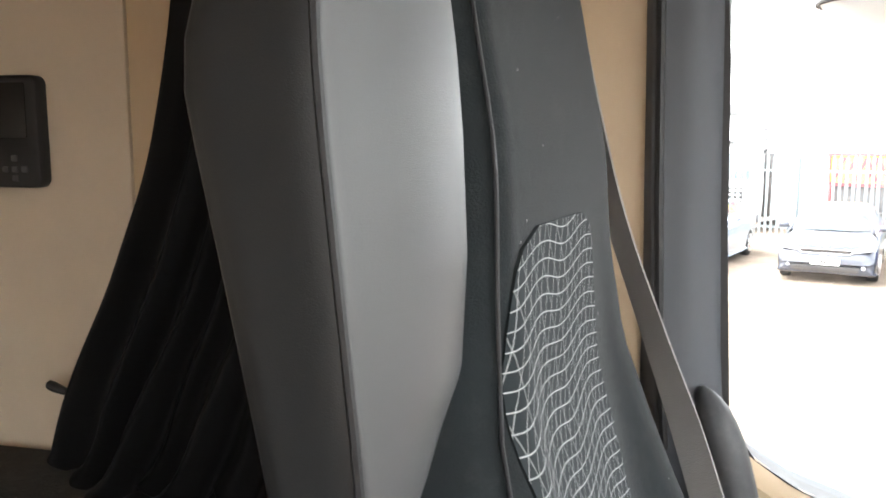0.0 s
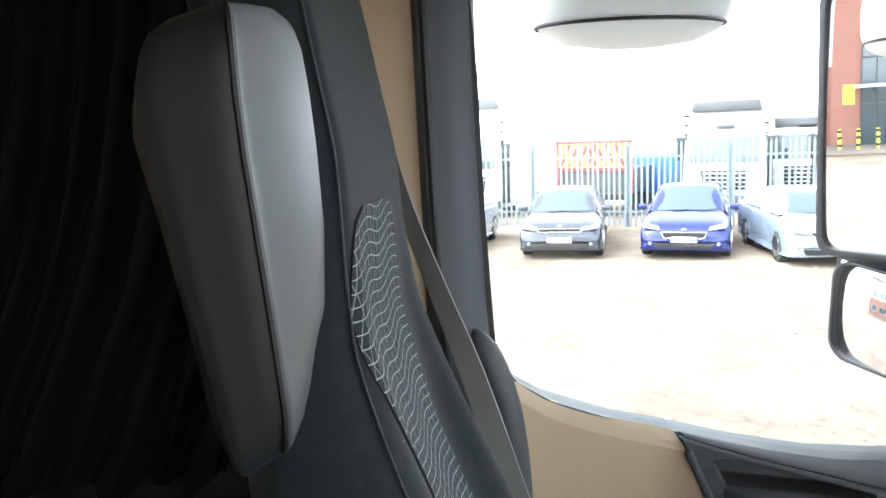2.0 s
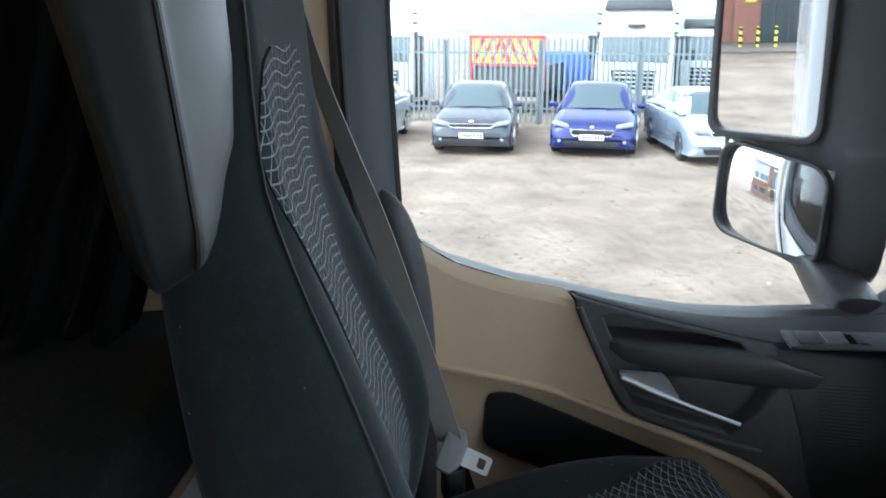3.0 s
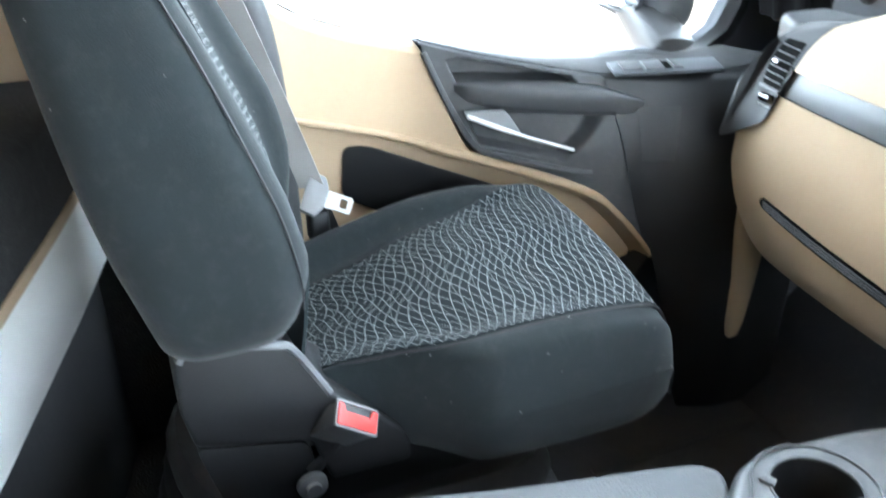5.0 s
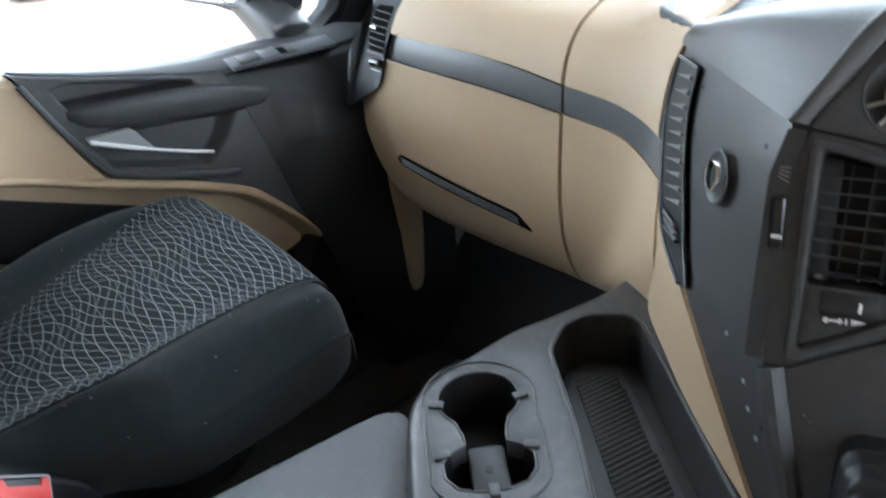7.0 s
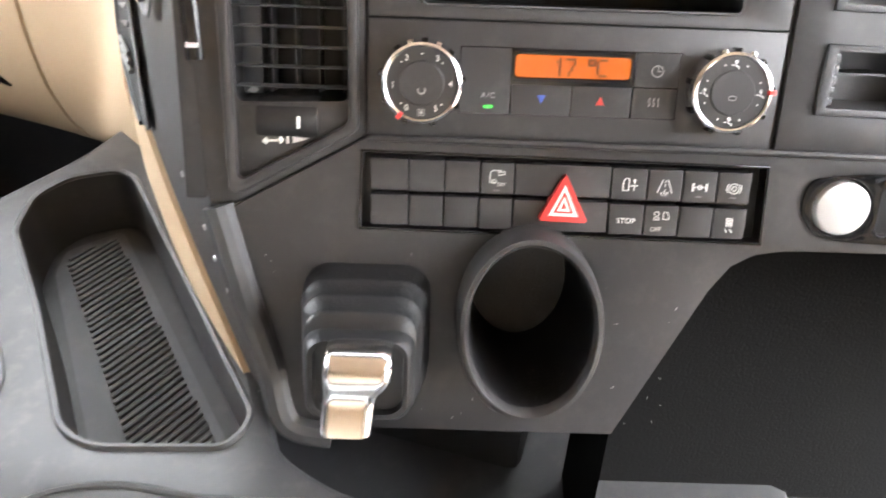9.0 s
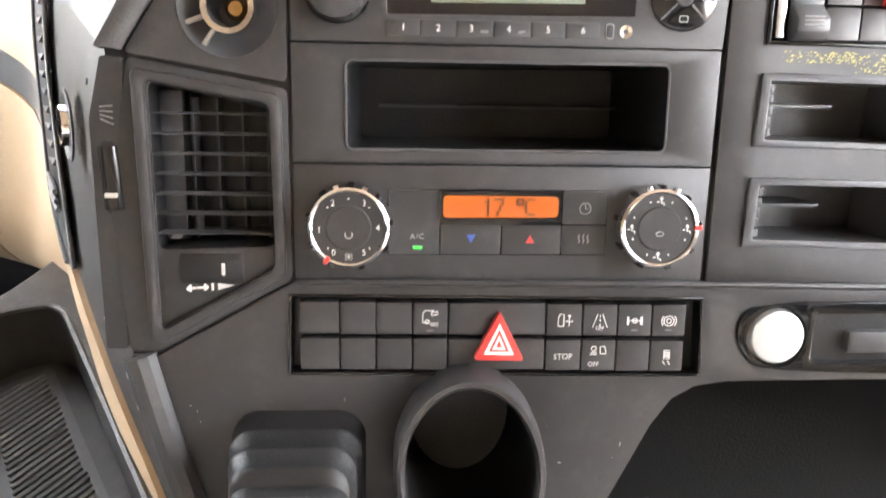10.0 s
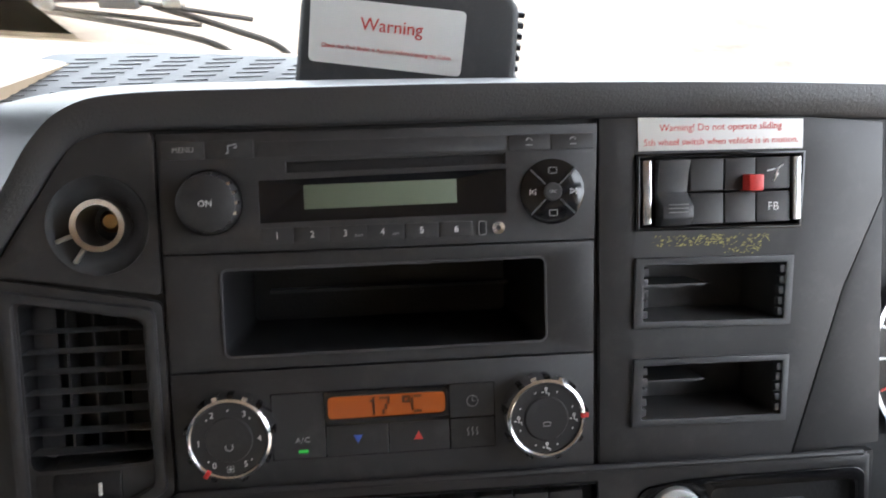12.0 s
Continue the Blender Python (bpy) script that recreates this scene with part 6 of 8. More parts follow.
cpart("key_tab", box((0.335, -0.036, -0.018), (0.375, -0.022, 0.002), 0.002), GREY, st_, "grey key holder inside")

# right block
rb = thing("cubby_unit", "flat black console unit with two cubbies", "console unit")
cpart("faceplate", plate(mm([(244.2, 8.2), (363.6, 6.4), (396, 108), (420, 161), (420, 205.5), (369, 209.6), (246.6, 211)]), CUB_H + [SW3_H], -0.004, 0.0, 0.0005), PANEL, rb)
flat("far_panel", [(366, 6), (398, 108), (422, 161), (422, 10)], -6, -2, PANEL, rb)
for k, (o_, h_) in enumerate(zip(([(267, 130.4), (364, 128.7), (361.5, 87.2), (264.8, 89)], [(265.2, 70.9), (361.4, 69.2), (359.2, 28.7), (263.2, 30.3)]), CUB_H)):
    cb = thing("cubby_insert", "small empty black cubby insert", "cubby", "console cubbies")
    cpart("frame", framed(mm(o_), h_, -0.0005, 0.0022, 0.0007), GREY, cb)
    cpart("well", pocket_bm(h_, 0.0, -0.045, 0.95), TRAY, cb, "dark hollow")
    (ua, va), (ub, vb) = h_[0], h_[1]
    for j in range(5):
        for (bx, by), (cx0, cy0), s in ((h_[0], h_[3], 1), (h_[1], h_[2], -1)):
            t = 0.12 + j * 0.19
            qx, qy = bx + (cx0 - bx) * t, by + (cy0 - by) * t
            cpart("tooth", box((min(qx, qx + s * 0.003), qy - 0.0022, -0.004), (max(qx, qx + s * 0.003), qy + 0.0022, 0.0008), 0.0003), GREY, cb)
    cpart("shelf", box((h_[3][0] + 0.004, h_[3][1] + 0.018, -0.052), (h_[3][0] + 0.045, h_[3][1] + 0.0195, -0.012)), BLACK, cb, "dark inner step")
blk = thing("upper_switch_block", "black switch block with red capped switch", "switch bank")
cpart("tray", pocket_bm(SW3_H, 0.0, -0.012, 1.0), RUBBER, blk)
cpart("frame", framed(mm([(267.6, 190.4), (370.6, 189.8), (368.2, 144.8), (267.2, 145.8)]), SW3_H, -0.001, 0.0018, 0.0006), GLOSS, blk)
for u_, w_ in ((271.4, 5), (362.6, 4.5)):
    flat("clip", rect(u_, 149.5, u_ + w_, 186.5, 1.0), -4, 2.4, SATIN, blk, "silver end clip")
for k, (u0, u1) in enumerate(((300.4, 320.4), (321.2, 340.0), (340.8, 361.6))):
    for v0, v1 in ((168, 186.6), (148.8, 166.6)):
        flat("switch", rect(u0, v0, u1, v1, 0.8), -8, 0.6, PANEL, blk, "black switch")
cpart("big_rocker", prism([(0.1485, -0.004), (0.1485, 0.004), (0.153, 0.009), (0.160, 0.009), (0.168, 0.0), (0.178, 0.002), (0.1865, 0.006), (0.1865, -0.004)], 0.2805, 0.2990, 0.001, axes="yzx"), GREY, blk, "large dark grey rocker")
strokes([[(284, 156.5), (295.5, 156.5)], [(284, 158.8), (295.5, 158.8)], [(284, 161), (295.5, 161)]], DULLP, blk, 0.35, 9.2)
rc_ = cpart("red_cap", box((0.3322, 0.1672, -0.004), (0.3415, 0.1768, 0.0085), 0.001), RED, blk, "red square cap")
strokes([[(347, 178.5), (352, 179.5)], [(352, 175), (354, 180), (357, 182)], [(351, 172.5), (354, 177)]], WHITEP, blk, 0.5, 0.8)
words("FB", 351, 157.6, 7.0, WHITEP, blk, 0.8)
# stickers
stk = thing("warning_sticker", "white sticker with red warning text on the console", "sticker")
flat("label", [(269.4, 191.9), (369.2, 191.1), (369.4, 208.3), (269.2, 211.0)], 0.3, 0.7, PAPER, stk)
words("Warning! Do not operate sliding", 319, 204.6, 5.6, REDP, stk, 0.75)
words("5th wheel switch when vehicle is in motion.", 319.4, 196.4, 5.3, REDP, stk, 0.75)
res = thing("sticker_residue", "torn yellow sticker residue on black plastic", "sticker")
b = bmesh.new()
rr = random.Random(11)
for k in range(240):
    u_ = rr.uniform(277, 349)
    lo_v = 130.5 if 320 < u_ < 343 else 136
    v_ = rr.uniform(lo_v, 142.4)
    if rr.random() < 0.45 and u_ < 296:
        continue
    w_, h2 = rr.uniform(0.3, 1.6), rr.uniform(0.2, 0.7)
    box((u_ / 1000, v_ / 1000, 0.0001), ((u_ + w_) / 1000, (v_ + h2) / 1000, 0.0003), bm=b)
cpart("smear", b, material("faded_yellow_paper", (0.42, 0.38, 0.12), 0.8, blotch=0.4, blotch_size=0.01), res)

# cup holder in the lower panel
ch = thing("console_cup_holder", "oval black cup holder in the console", "cup holder")
rows = []
for r_, n_ in ((1.0, -0.002), (1.0, 0.010), (0.985, 0.020), (0.955, 0.0235), (0.90, 0.024), (0.865, 0.0215), (0.85, 0.016), (0.82, -0.03), (0.76, -0.065), (0.0, -0.066)):
    ru, rv = 0.0445 * r_, 0.0565 * r_
    rows.append([(0.1035 + ru * math.cos(a), -0.0955 - 0.003 + rv * math.sin(a) * (1.0 if math.sin(a) > 0 else 1.02), n_ + (0.02 * (1 - math.sin(a)) / 2 if n_ > 0.005 else 0)) for a in np.linspace(0, 2 * math.pi, 56, endpoint=False)])
cpart("rim", loft(rows[:7], caps=False), PANEL, ch, "smooth oval rim")
# inside split from the rim and darkened for the shade in the cup
cpart("cup", loft(rows[6:], caps=False), RUBBER, ch, "inside of the cup, coloured darker for shade")

# gear selector
gs = thing("gear_selector", "chrome gear selector with black rubber gaiter", "gear lever")
rows = []
for s_, n_ in ((1.04, 0.0), (1.04, 0.006), (0.97, 0.011), (1.02, 0.018), (1.0, 0.021), (0.90, 0.026), (0.95, 0.033), (0.93, 0.036), (0.83, 0.041), (0.87, 0.047), (0.84, 0.050), (0.60, 0.053)):
    dv_ = -0.12 * n_
    rows.append([(0.003 + 0.038 * s_ * x, -0.110 + dv_ + 0.038 * s_ * y, n_) for x, y in rounded(-1, -1, 1, 1, 0.42, 6)])
cpart("gaiter", loft(rows), RUBBER, gs, "black ribbed rubber gaiter", sharp=70)
rows = [[(0.003 + 0.0305 * s_ * x, -0.119 + 0.026 * s_ * y, n_) for x, y in rounded(-1, -1, 1, 1, 0.4, 6)] for s_, n_ in ((1.02, 0.044), (1.05, 0.050), (1.0, 0.060), (0.93, 0.063), (0.84, 0.062), (0.82, 0.056))]
cpart("collar", loft(rows), RUBBER, gs, "black collar")
rows = []
for v_, u_, hw, n0_, n1_ in ((-0.0935, 5, 14, 61, 72), (-0.0945, 5, 18, 58, 78), (-0.099, 5, 19, 56, 84), (-0.108, 4.5, 19, 56, 87), (-0.114, 3, 17.5, 57, 86.5), (-0.118, 1, 15, 60, 86), (-0.124, 0, 14.5, 64, 88), (-0.130, -0.5, 14.5, 66, 91), (-0.138, -1, 14, 70, 93), (-0.140, -1, 10, 74, 90)):
    rows.append([(p[0] / 1000, v_, p[1] / 1000) for p in rounded(u_ - hw, n0_, u_ + hw, n1_, 7, 6)])
cpart("lever_head", loft(rows), CHROME, gs, "polished chrome lever head", sharp=50)

# side cheek: slotted vent, socket and screw holes
def cheek_frame(s, t):
    p = cheek_pt(s, t)
    e1 = (cheek_pt(s, min(1, t + 0.05)) - cheek_pt(s, max(0, t - 0.05))).normalized()
    e2 = (cheek_pt(max(0, s - 0.1), t) - cheek_pt(min(7, s + 0.1), t)).normalized()
    nn = e1.cross(e2).normalized()
    if nn.x > 0:
        nn = -nn
    e2 = nn.cross(e1)
    m_ = Matrix((e1, e2, nn)).transposed().to_4x4()
    m_.translation = p
    return m_


sv = thing("cheek_air_vent", "black slotted air vent on the console side", "air vent")
VT = lambda s: lerp([(0.25, 0.24), (1.5, 0.28), (2.6, 0.30), (3.4, 0.24), (3.9, 0.14)], s)  # noqa: E731
part("well", sheet([[cheek_pt(s, 0.04 + (VT(s) - 0.04) * t, 0.0015) for t in np.linspace(0, 1, 5)] for s in np.linspace(0.25, 3.9, 40)]), RUBBER, sv, "dark vent opening")
edge = [cheek_pt(s, VT(s), 0.0012) for s in np.linspace(0.25, 3.9, 40)]
part("rim", tube(edge, 0.0018, 8), SOFT, sv)
part("rim", tube([cheek_pt(s, 0.030, 0.0015) for s in np.linspace(0.25, 3.9, 40)], 0.0024, 8), RUBBER, sv)
part("rim", tube([cheek_pt(0.25, t, 0.0015) for t in np.linspace(0.035, VT(0.25), 6)], 0.0018, 8), SOFT, sv)
for k in range(10):
    s_ = 0.40 + k * 0.215
    f_ = [[cheek_pt(s_ + ds, t, o_) for ds, t, o_ in ((0.10, 0.06, 0.0016), (-0.03, VT(s_) - 0.02, 0.0030), (0.04, VT(s_) - 0.015, 0.0055))], [cheek_pt(s_ + ds, t, o_) for ds, t, o_ in ((0.11, 0.06, 0.001), (0.06, VT(s_) - 0.02, 0.001), (0.08, VT(s_) - 0.015, 0.001))]]
    part("fin", loft(f_), STRIP, sv, "grey triangular fin")
for s_ in (2.62, 2.74, 2.86):
    part("lever", tube([cheek_pt(s_, 0.10, 0.004), cheek_pt(s_ + 0.12, 0.24, 0.005)], 0.0022, 6), STRIP, sv)
so = thing("side_socket", "metal-ringed power socket on the console side", "socket")
sm = cheek_frame(1.62, 0.62)
part("dish", lathe([(0.0235, 0.0), (0.024, 0.0012), (0.0215, 0.0016), (0.017, -0.001), (0.0145, -0.0012)], 36), BLACK, so, "black dished surround", m=sm @ at(0, 0, 0.002))
part("ring", lathe([(0.0105, 0.004), (0.0128, 0.0045), (0.0135, 0.003), (0.0135, -0.001), (0.0105, -0.001)], 32), CHROME, so, "bright socket ring", m=sm @ at(0, 0, 0.003))
part("hole", lathe([(0.0, 0.0015), (0.0105, 0.0015), (0.0105, 0.001), (0.0, 0.001)], 28), RUBBER, so, m=sm @ at(0, 0, 0.003))
for k, (s_, t_, mat) in enumerate(((0.45, 0.34, RUBBER), (1.18, 0.36, RUBBER), (0.72, 0.93, RUBBER), (4.05, 0.62, STEEL), (4.55, 0.72, STEEL), (4.9, 0.70, STEEL), (5.0, 0.86, RUBBER), (5.25, 0.72, STEEL))):
    part("screw_head" if mat is STEEL else "screw_hole", lathe([(0.0, 0.0008), (0.0018, 0.0008), (0.0023, 0.0), (0.0, 0.0)], 12), mat, cheek, "small steel screw" if mat is STEEL else "small screw hole", m=cheek_frame(s_, t_) @ at(0, 0, 0.0015))
part("lower_cheek_trim", tube(smooth_line([con(-0.088, -0.036, 0.0), con(-0.074, -0.09, 0.002), (con(-0.060, -0.14, 0.002)), con(-0.050, -0.183, 0.0), con(-0.02, -0.192, 0.0)], 30), 0.0095, 10), BLACK, console, "rounded edge below the vent")
# dust lint on the lower panel
b = bmesh.new()
for k in range(60):
    u_, v_ = rr.uniform(-80, 200), rr.uniform(-180, -55)
    if math.hypot((u_ - 103.5) / 48, (v_ + 98.5) / 60) < 1 or (abs(u_ - 3) < 42 and abs(v_ + 112) < 42):
        continue
    l_ = rr.uniform(0.5, 2.2)
    a_ = rr.uniform(0, 6.28)
    tube([(u_ / 1000, v_ / 1000, 0.0006), ((u_ + l_ * math.cos(a_)) / 1000, (v_ + l_ * math.sin(a_)) / 1000, 0.0006)], 0.00012, 4, b)
lint = part("lint", b, WHITEP, m=CON)
tagged(lint, "pale dust and lint specks on the console", "dust", kind="stuff")

# ---- engine tunnel, tray unit and storage box ----
TZ = 2.075
tunnel = thing("engine_tunnel", "engine tunnel under a grey leather-grain cover", "engine tunnel")
T_OUT = [(-0.52, -0.30), (-0.515, -0.178), (-0.477, 0.014), (-0.438, 0.148), (-0.402, 0.30), (-0.392, 0.335), (-0.372, 0.352), (-0.34, 0.335), (-0.10, 0.10), (0.25, 0.10), (0.30, -0.30)]
part("cover", prism(round_corners(T_OUT, 0.02), 1.72, 2.04, 0.022, 4), VINYL, tunnel, "grey leather-grain tunnel cover", sharp=50)
part("flank", prism([(-0.535, -0.3), (-0.50, 0.0), (-0.43, 0.30), (-0.36, 0.50), (-0.30, 0.95), (0.4, 0.95), (0.35, -0.3)], FLOOR_Z, 1.93, 0.02), BLACK, tunnel, "black flank of the tunnel")
mat_ = thing("floor_mat", "dark ribbed rubber floor mat in the footwell", "floor mat")
part("mat", prism(round_corners([(-1.05, 0.35), (-0.50, 0.35), (-0.40, 0.6), (-0.36, 1.15), (-1.05, 1.15)], 0.04), FLOOR_Z + 0.001, FLOOR_Z + 0.012, 0.004), GREY, mat_)
part("foot_rest", prism([(0.86, FLOOR_Z + 0.01), (1.18, FLOOR_Z + 0.22), (1.18, FLOOR_Z + 0.01)], -0.95, -0.42, 0.01, axes="yzx"), GREY, mat_, "sloping dark foot rest")
for k in range(4):
    part("rib", box((-0.93 + k * 0.14, 0.5, FLOOR_Z + 0.012), (-0.91 + k * 0.14, 0.84, FLOOR_Z + 0.018), 0.003), BLACK, mat_)

tray = thing("tray_unit", "grey plastic tray unit with cup holders on the tunnel", "tray")
T1 = [(-0.292, 0.655), (-0.300, 0.590), (-0.338, 0.484), (-0.352, 0.385), (-0.345, 0.335), (-0.315, 0.300), (-0.207, 0.198), (-0.136, 0.139), (-0.02, 0.06), (0.16, 0.06), (0.22, 0.20), (0.19, 0.345), (0.07, 0.335), (0.015, 0.352), (-0.033, 0.428), (-0.088, 0.479), (-0.158, 0.545), (-0.224, 0.610), (-0.262, 0.648)]
REC = round_corners([(-0.279, 0.478), (-0.295, 0.522), (-0.284, 0.556), (-0.250, 0.580), (-0.229, 0.575), (-0.008, 0.370), (-0.006, 0.355), (-0.012, 0.340), (-0.092, 0.314), (-0.118, 0.320), (-0.20, 0.405)], 0.012, 4)
ax = Vector((0.73, -0.683, 0))
ay = Vector((0.683, 0.73, 0))
C1 = Vector((-0.292, 0.378, 0))


def local(c, pts):
    return [tuple((c + ax * a + ay * d)[:2]) for a, d in pts]


# keyhole: a large round well that runs into a smaller forked one
CUP1 = local(C1, [(0.040 * math.cos(a) if abs(math.sin(a)) < 2 else 0, 0.040 * math.sin(a)) for a in np.linspace(radians(40), radians(320), 22)]
             + [(0.050, -0.020), (0.062, -0.019), (0.070, -0.033), (0.082, -0.041), (0.100, -0.040), (0.114, -0.030), (0.120, -0.012), (0.120, 0.012), (0.114, 0.030), (0.100, 0.040), (0.082, 0.041), (0.070, 0.033), (0.062, 0.019), (0.050, 0.020)])
RING1 = local(C1, [(0.055 * math.cos(a), 0.055 * math.sin(a)) for a in np.linspace(radians(75), radians(285), 20)] + [(0.10, -0.053)] + [(0.095 + 0.045 * math.cos(a), 0.053 * math.sin(a)) for a in np.linspace(radians(-75), radians(75), 14)] + [(0.09, 0.053)])
C2 = Vector((-0.058, 0.232, 0))
CUP2 = local(C2, [(-0.043 * math.sin(a), 0.043 * math.cos(a)) for a in np.linspace(radians(0), radians(360), 36, endpoint=False)])
C3 = Vector((0.075, 0.262, 0))
CUP3 = [(C3.x + 0.036 * math.cos(a), C3.y + 0.036 * math.sin(a)) for a in np.linspace(0, 2 * math.pi, 32, endpoint=False)]


def inset(poly, d):
    """The outline drawn in by d."""
    turn_ = sum(a[0] * c[1] - c[0] * a[1] for a, c in zip(poly, poly[1:] + poly[:1]))
    sgn = 1 if turn_ > 0 else -1
    out = []
    for k, p in enumerate(poly):
        a, c = Vector(poly[k - 2]), Vector(poly[(k + 2) % len(poly)])
        e = (c - a).normalized()
        out.append((p[0] - sgn * e.y * d, p[1] + sgn * e.x * d))
    return out


TO = round_corners(T1, 0.022, 6)
top = plate(inset(TO, 0.010), [REC, CUP1, CUP2, CUP3], TZ - 0.02, TZ, 0.0015)
part("top_plate", top, TRAY, tray, "dusty grey top plate")
cx_, cy_ = -0.07, 0.33
rings = [[(x, y, TZ - 0.0002 - 0.012 * (1 - math.cos(radians(a)))) for x, y in inset(TO, 0.011 * (1 - math.sin(radians(a))))] for a in (0, 18, 36, 54, 72, 90)]
rings.append([(x + (x - cx_) * 0.02, y + (y - cy_) * 0.02, TZ - 0.05) for x, y in TO])
rings.append([(x + (x - cx_) * 0.03, y + (y - cy_) * 0.03, 1.9) for x, y in TO])
b = loft(rings, caps=False)
part("skirt", b, TRAY, tray, "grey rounded skirt of the tray unit", sharp=70)
recess = part("recess", pocket_bm(REC, TZ - 0.001, TZ - 0.060, 0.95), PANEL, tray, "deep oblong recess")
rc = Vector((-0.142, 0.452, TZ - 0.0595))
part("recess_rim", tube([Vector((x, y, TZ)) for x, y in REC + REC[:1]], 0.0028, 6), TRAY, recess)
MATP = [(-0.268, 0.490), (-0.278, 0.520), (-0.246, 0.561), (-0.026, 0.366), (-0.024, 0.348), (-0.094, 0.326), (-0.116, 0.330), (-0.196, 0.414)]
part("rubber_mat", prism(round_corners(MATP, 0.008), TZ - 0.0595, TZ - 0.056), GREY, recess, "ribbed rubber mat")
for k in range(46):
    a_ = -0.170 + k * 0.0070
    ends = [rc + ax * (a_ - 0.020 * q) + ay * (q * 0.046) for q in np.linspace(-1, 1, 37)]
    ends = [Vector((p.x, p.y, TZ - 0.0555)) for p in ends if inside(p.x, p.y, MATP) > 0.007]
    if len(ends) > 2:
        part("rib", tube(ends, 0.0018, 6), GREY, recess)
for nm, cup, c, floor_d in (("cup_holder", CUP1, C1, 0.06), ("cup_holder", CUP2, C2, 0.07), ("cup_holder", CUP3, C3, 0.06)):
    cp = part(nm, pocket_bm(cup, TZ - 0.001, TZ - floor_d, 0.9), RUBBER, tray, "dark round cup well")
    part("rim", tube([Vector((x, y, TZ - 0.0005)) for x, y in cup + cup[:1]], 0.0016, 6), TRAY, cp)
    if cup is CUP1:
        for s, d, turn in ((0.005, 0.040, 0.3), (0.005, -0.041, -0.3), (0.073, 0.040, -0.2), (0.073, -0.041, 0.2), (0.121, 0.0, 1.57)):
            q = C1 + ax * s + ay * d
            m_ = Matrix.Translation((q.x, q.y, TZ + 0.0015)) @ Matrix.Rotation(math.atan2(ay.y, ay.x) + turn, 4, "Z")
            part("tab", box((-0.007, -0.0045, -0.002), (0.007, 0.0045, 0.0018), 0.0008), TRAY, cp, m=m_)
        part("saddle", box((0.045, -0.018, -0.05), (0.105, 0.018, -0.018), 0.006), BLACK, cp, "moulded saddle between the wells", m=Matrix.Translation((C1.x, C1.y, TZ)) @ Matrix((ax, ay, Vector((0, 0, 1)))).transposed().to_4x4())
        part("screw", lathe([(0.0, 0.002), (0.004, 0.002), (0.004, 0.0), (0.0, 0.0)], 12), RUBBER, cp, m=at(C1.x + ax.x * 0.078, C1.y + ax.y * 0.078, TZ - 0.019))
    if cup is CUP2:
        for a in (75, 190, 310):
            q = C2 + 0.041 * Vector((math.cos(radians(a)), math.sin(radians(a)), 0))
            part("tab", box((-0.008, -0.005, -0.002), (0.006, 0.005, 0.002), 0.0008), TRAY, cp, m=Matrix.Translation((q.x, q.y, TZ + 0.001)) @ Matrix.Rotation(radians(a), 4, "Z"))
part("moulding", tube([Vector((x, y, TZ + 0.0002)) for x, y in RING1 + RING1[:1]], 0.0016, 6), TRAY, tray, "raised moulding round the cup holder")
part("moulding", tube(smooth_line([(-0.128, 0.19, TZ), (-0.122, 0.24, TZ), (-0.10, 0.275, TZ), (-0.06, 0.296, TZ), (0.0, 0.305, TZ), (0.07, 0.325, TZ), (0.14, 0.342, TZ)], 40), 0.0024, 6), TRAY, tray, "raised moulding round the cup holder")

store = thing("storage_box", "light grey storage box with a cup holder on the tunnel", "storage box")
SB = round_corners([(-0.46, -0.25), (-0.375, 0.095), (-0.345, 0.112), (-0.29, 0.108), (-0.19, 0.088), (-0.16, -0.25)], 0.02)
SBH = round_corners([(-0.432, -0.20), (-0.372, 0.045), (-0.325, 0.045), (-0.27, -0.05), (-0.25, -0.20)], 0.014)
SBC = [(-0.25 + 0.033 * math.cos(a), 0.058 + 0.026 * math.sin(a)) for a in np.linspace(0, 2 * math.pi, 28, endpoint=False)]
part("lid", plate(SB, [SBH, SBC], 2.085, 2.10, 0.003), LIDGREY, store, "light grey plastic top")
part("body", prism([(x * 0.98 - 0.006, y * 0.98) for x, y in SB], 2.03, 2.086, 0.004), GREY, store)
tr_ = part("tray_well", pocket_bm(SBH, 2.099, 2.06, 0.93), RUBBER, store, "dark shallow tray")
part("cup_holder", pocket_bm(SBC, 2.099, 2.05, 0.92), RUBBER, store, "dark cup well")
part("rim", tube([Vector((x, y, 2.1)) for x, y in SBH + SBH[:1]], 0.004, 8), BLACK, tr_)
for a in (20, 160):
    part("tab", box((-0.006, -0.004, -0.001), (0.006, 0.004, 0.003), 0.0008), LIDGREY, store, m=Matrix.Translation((-0.25 + 0.034 * math.cos(radians(a)), 0.058 + 0.027 * math.sin(radians(a)), 2.10)) @ Matrix.Rotation(radians(a), 4, "Z"))

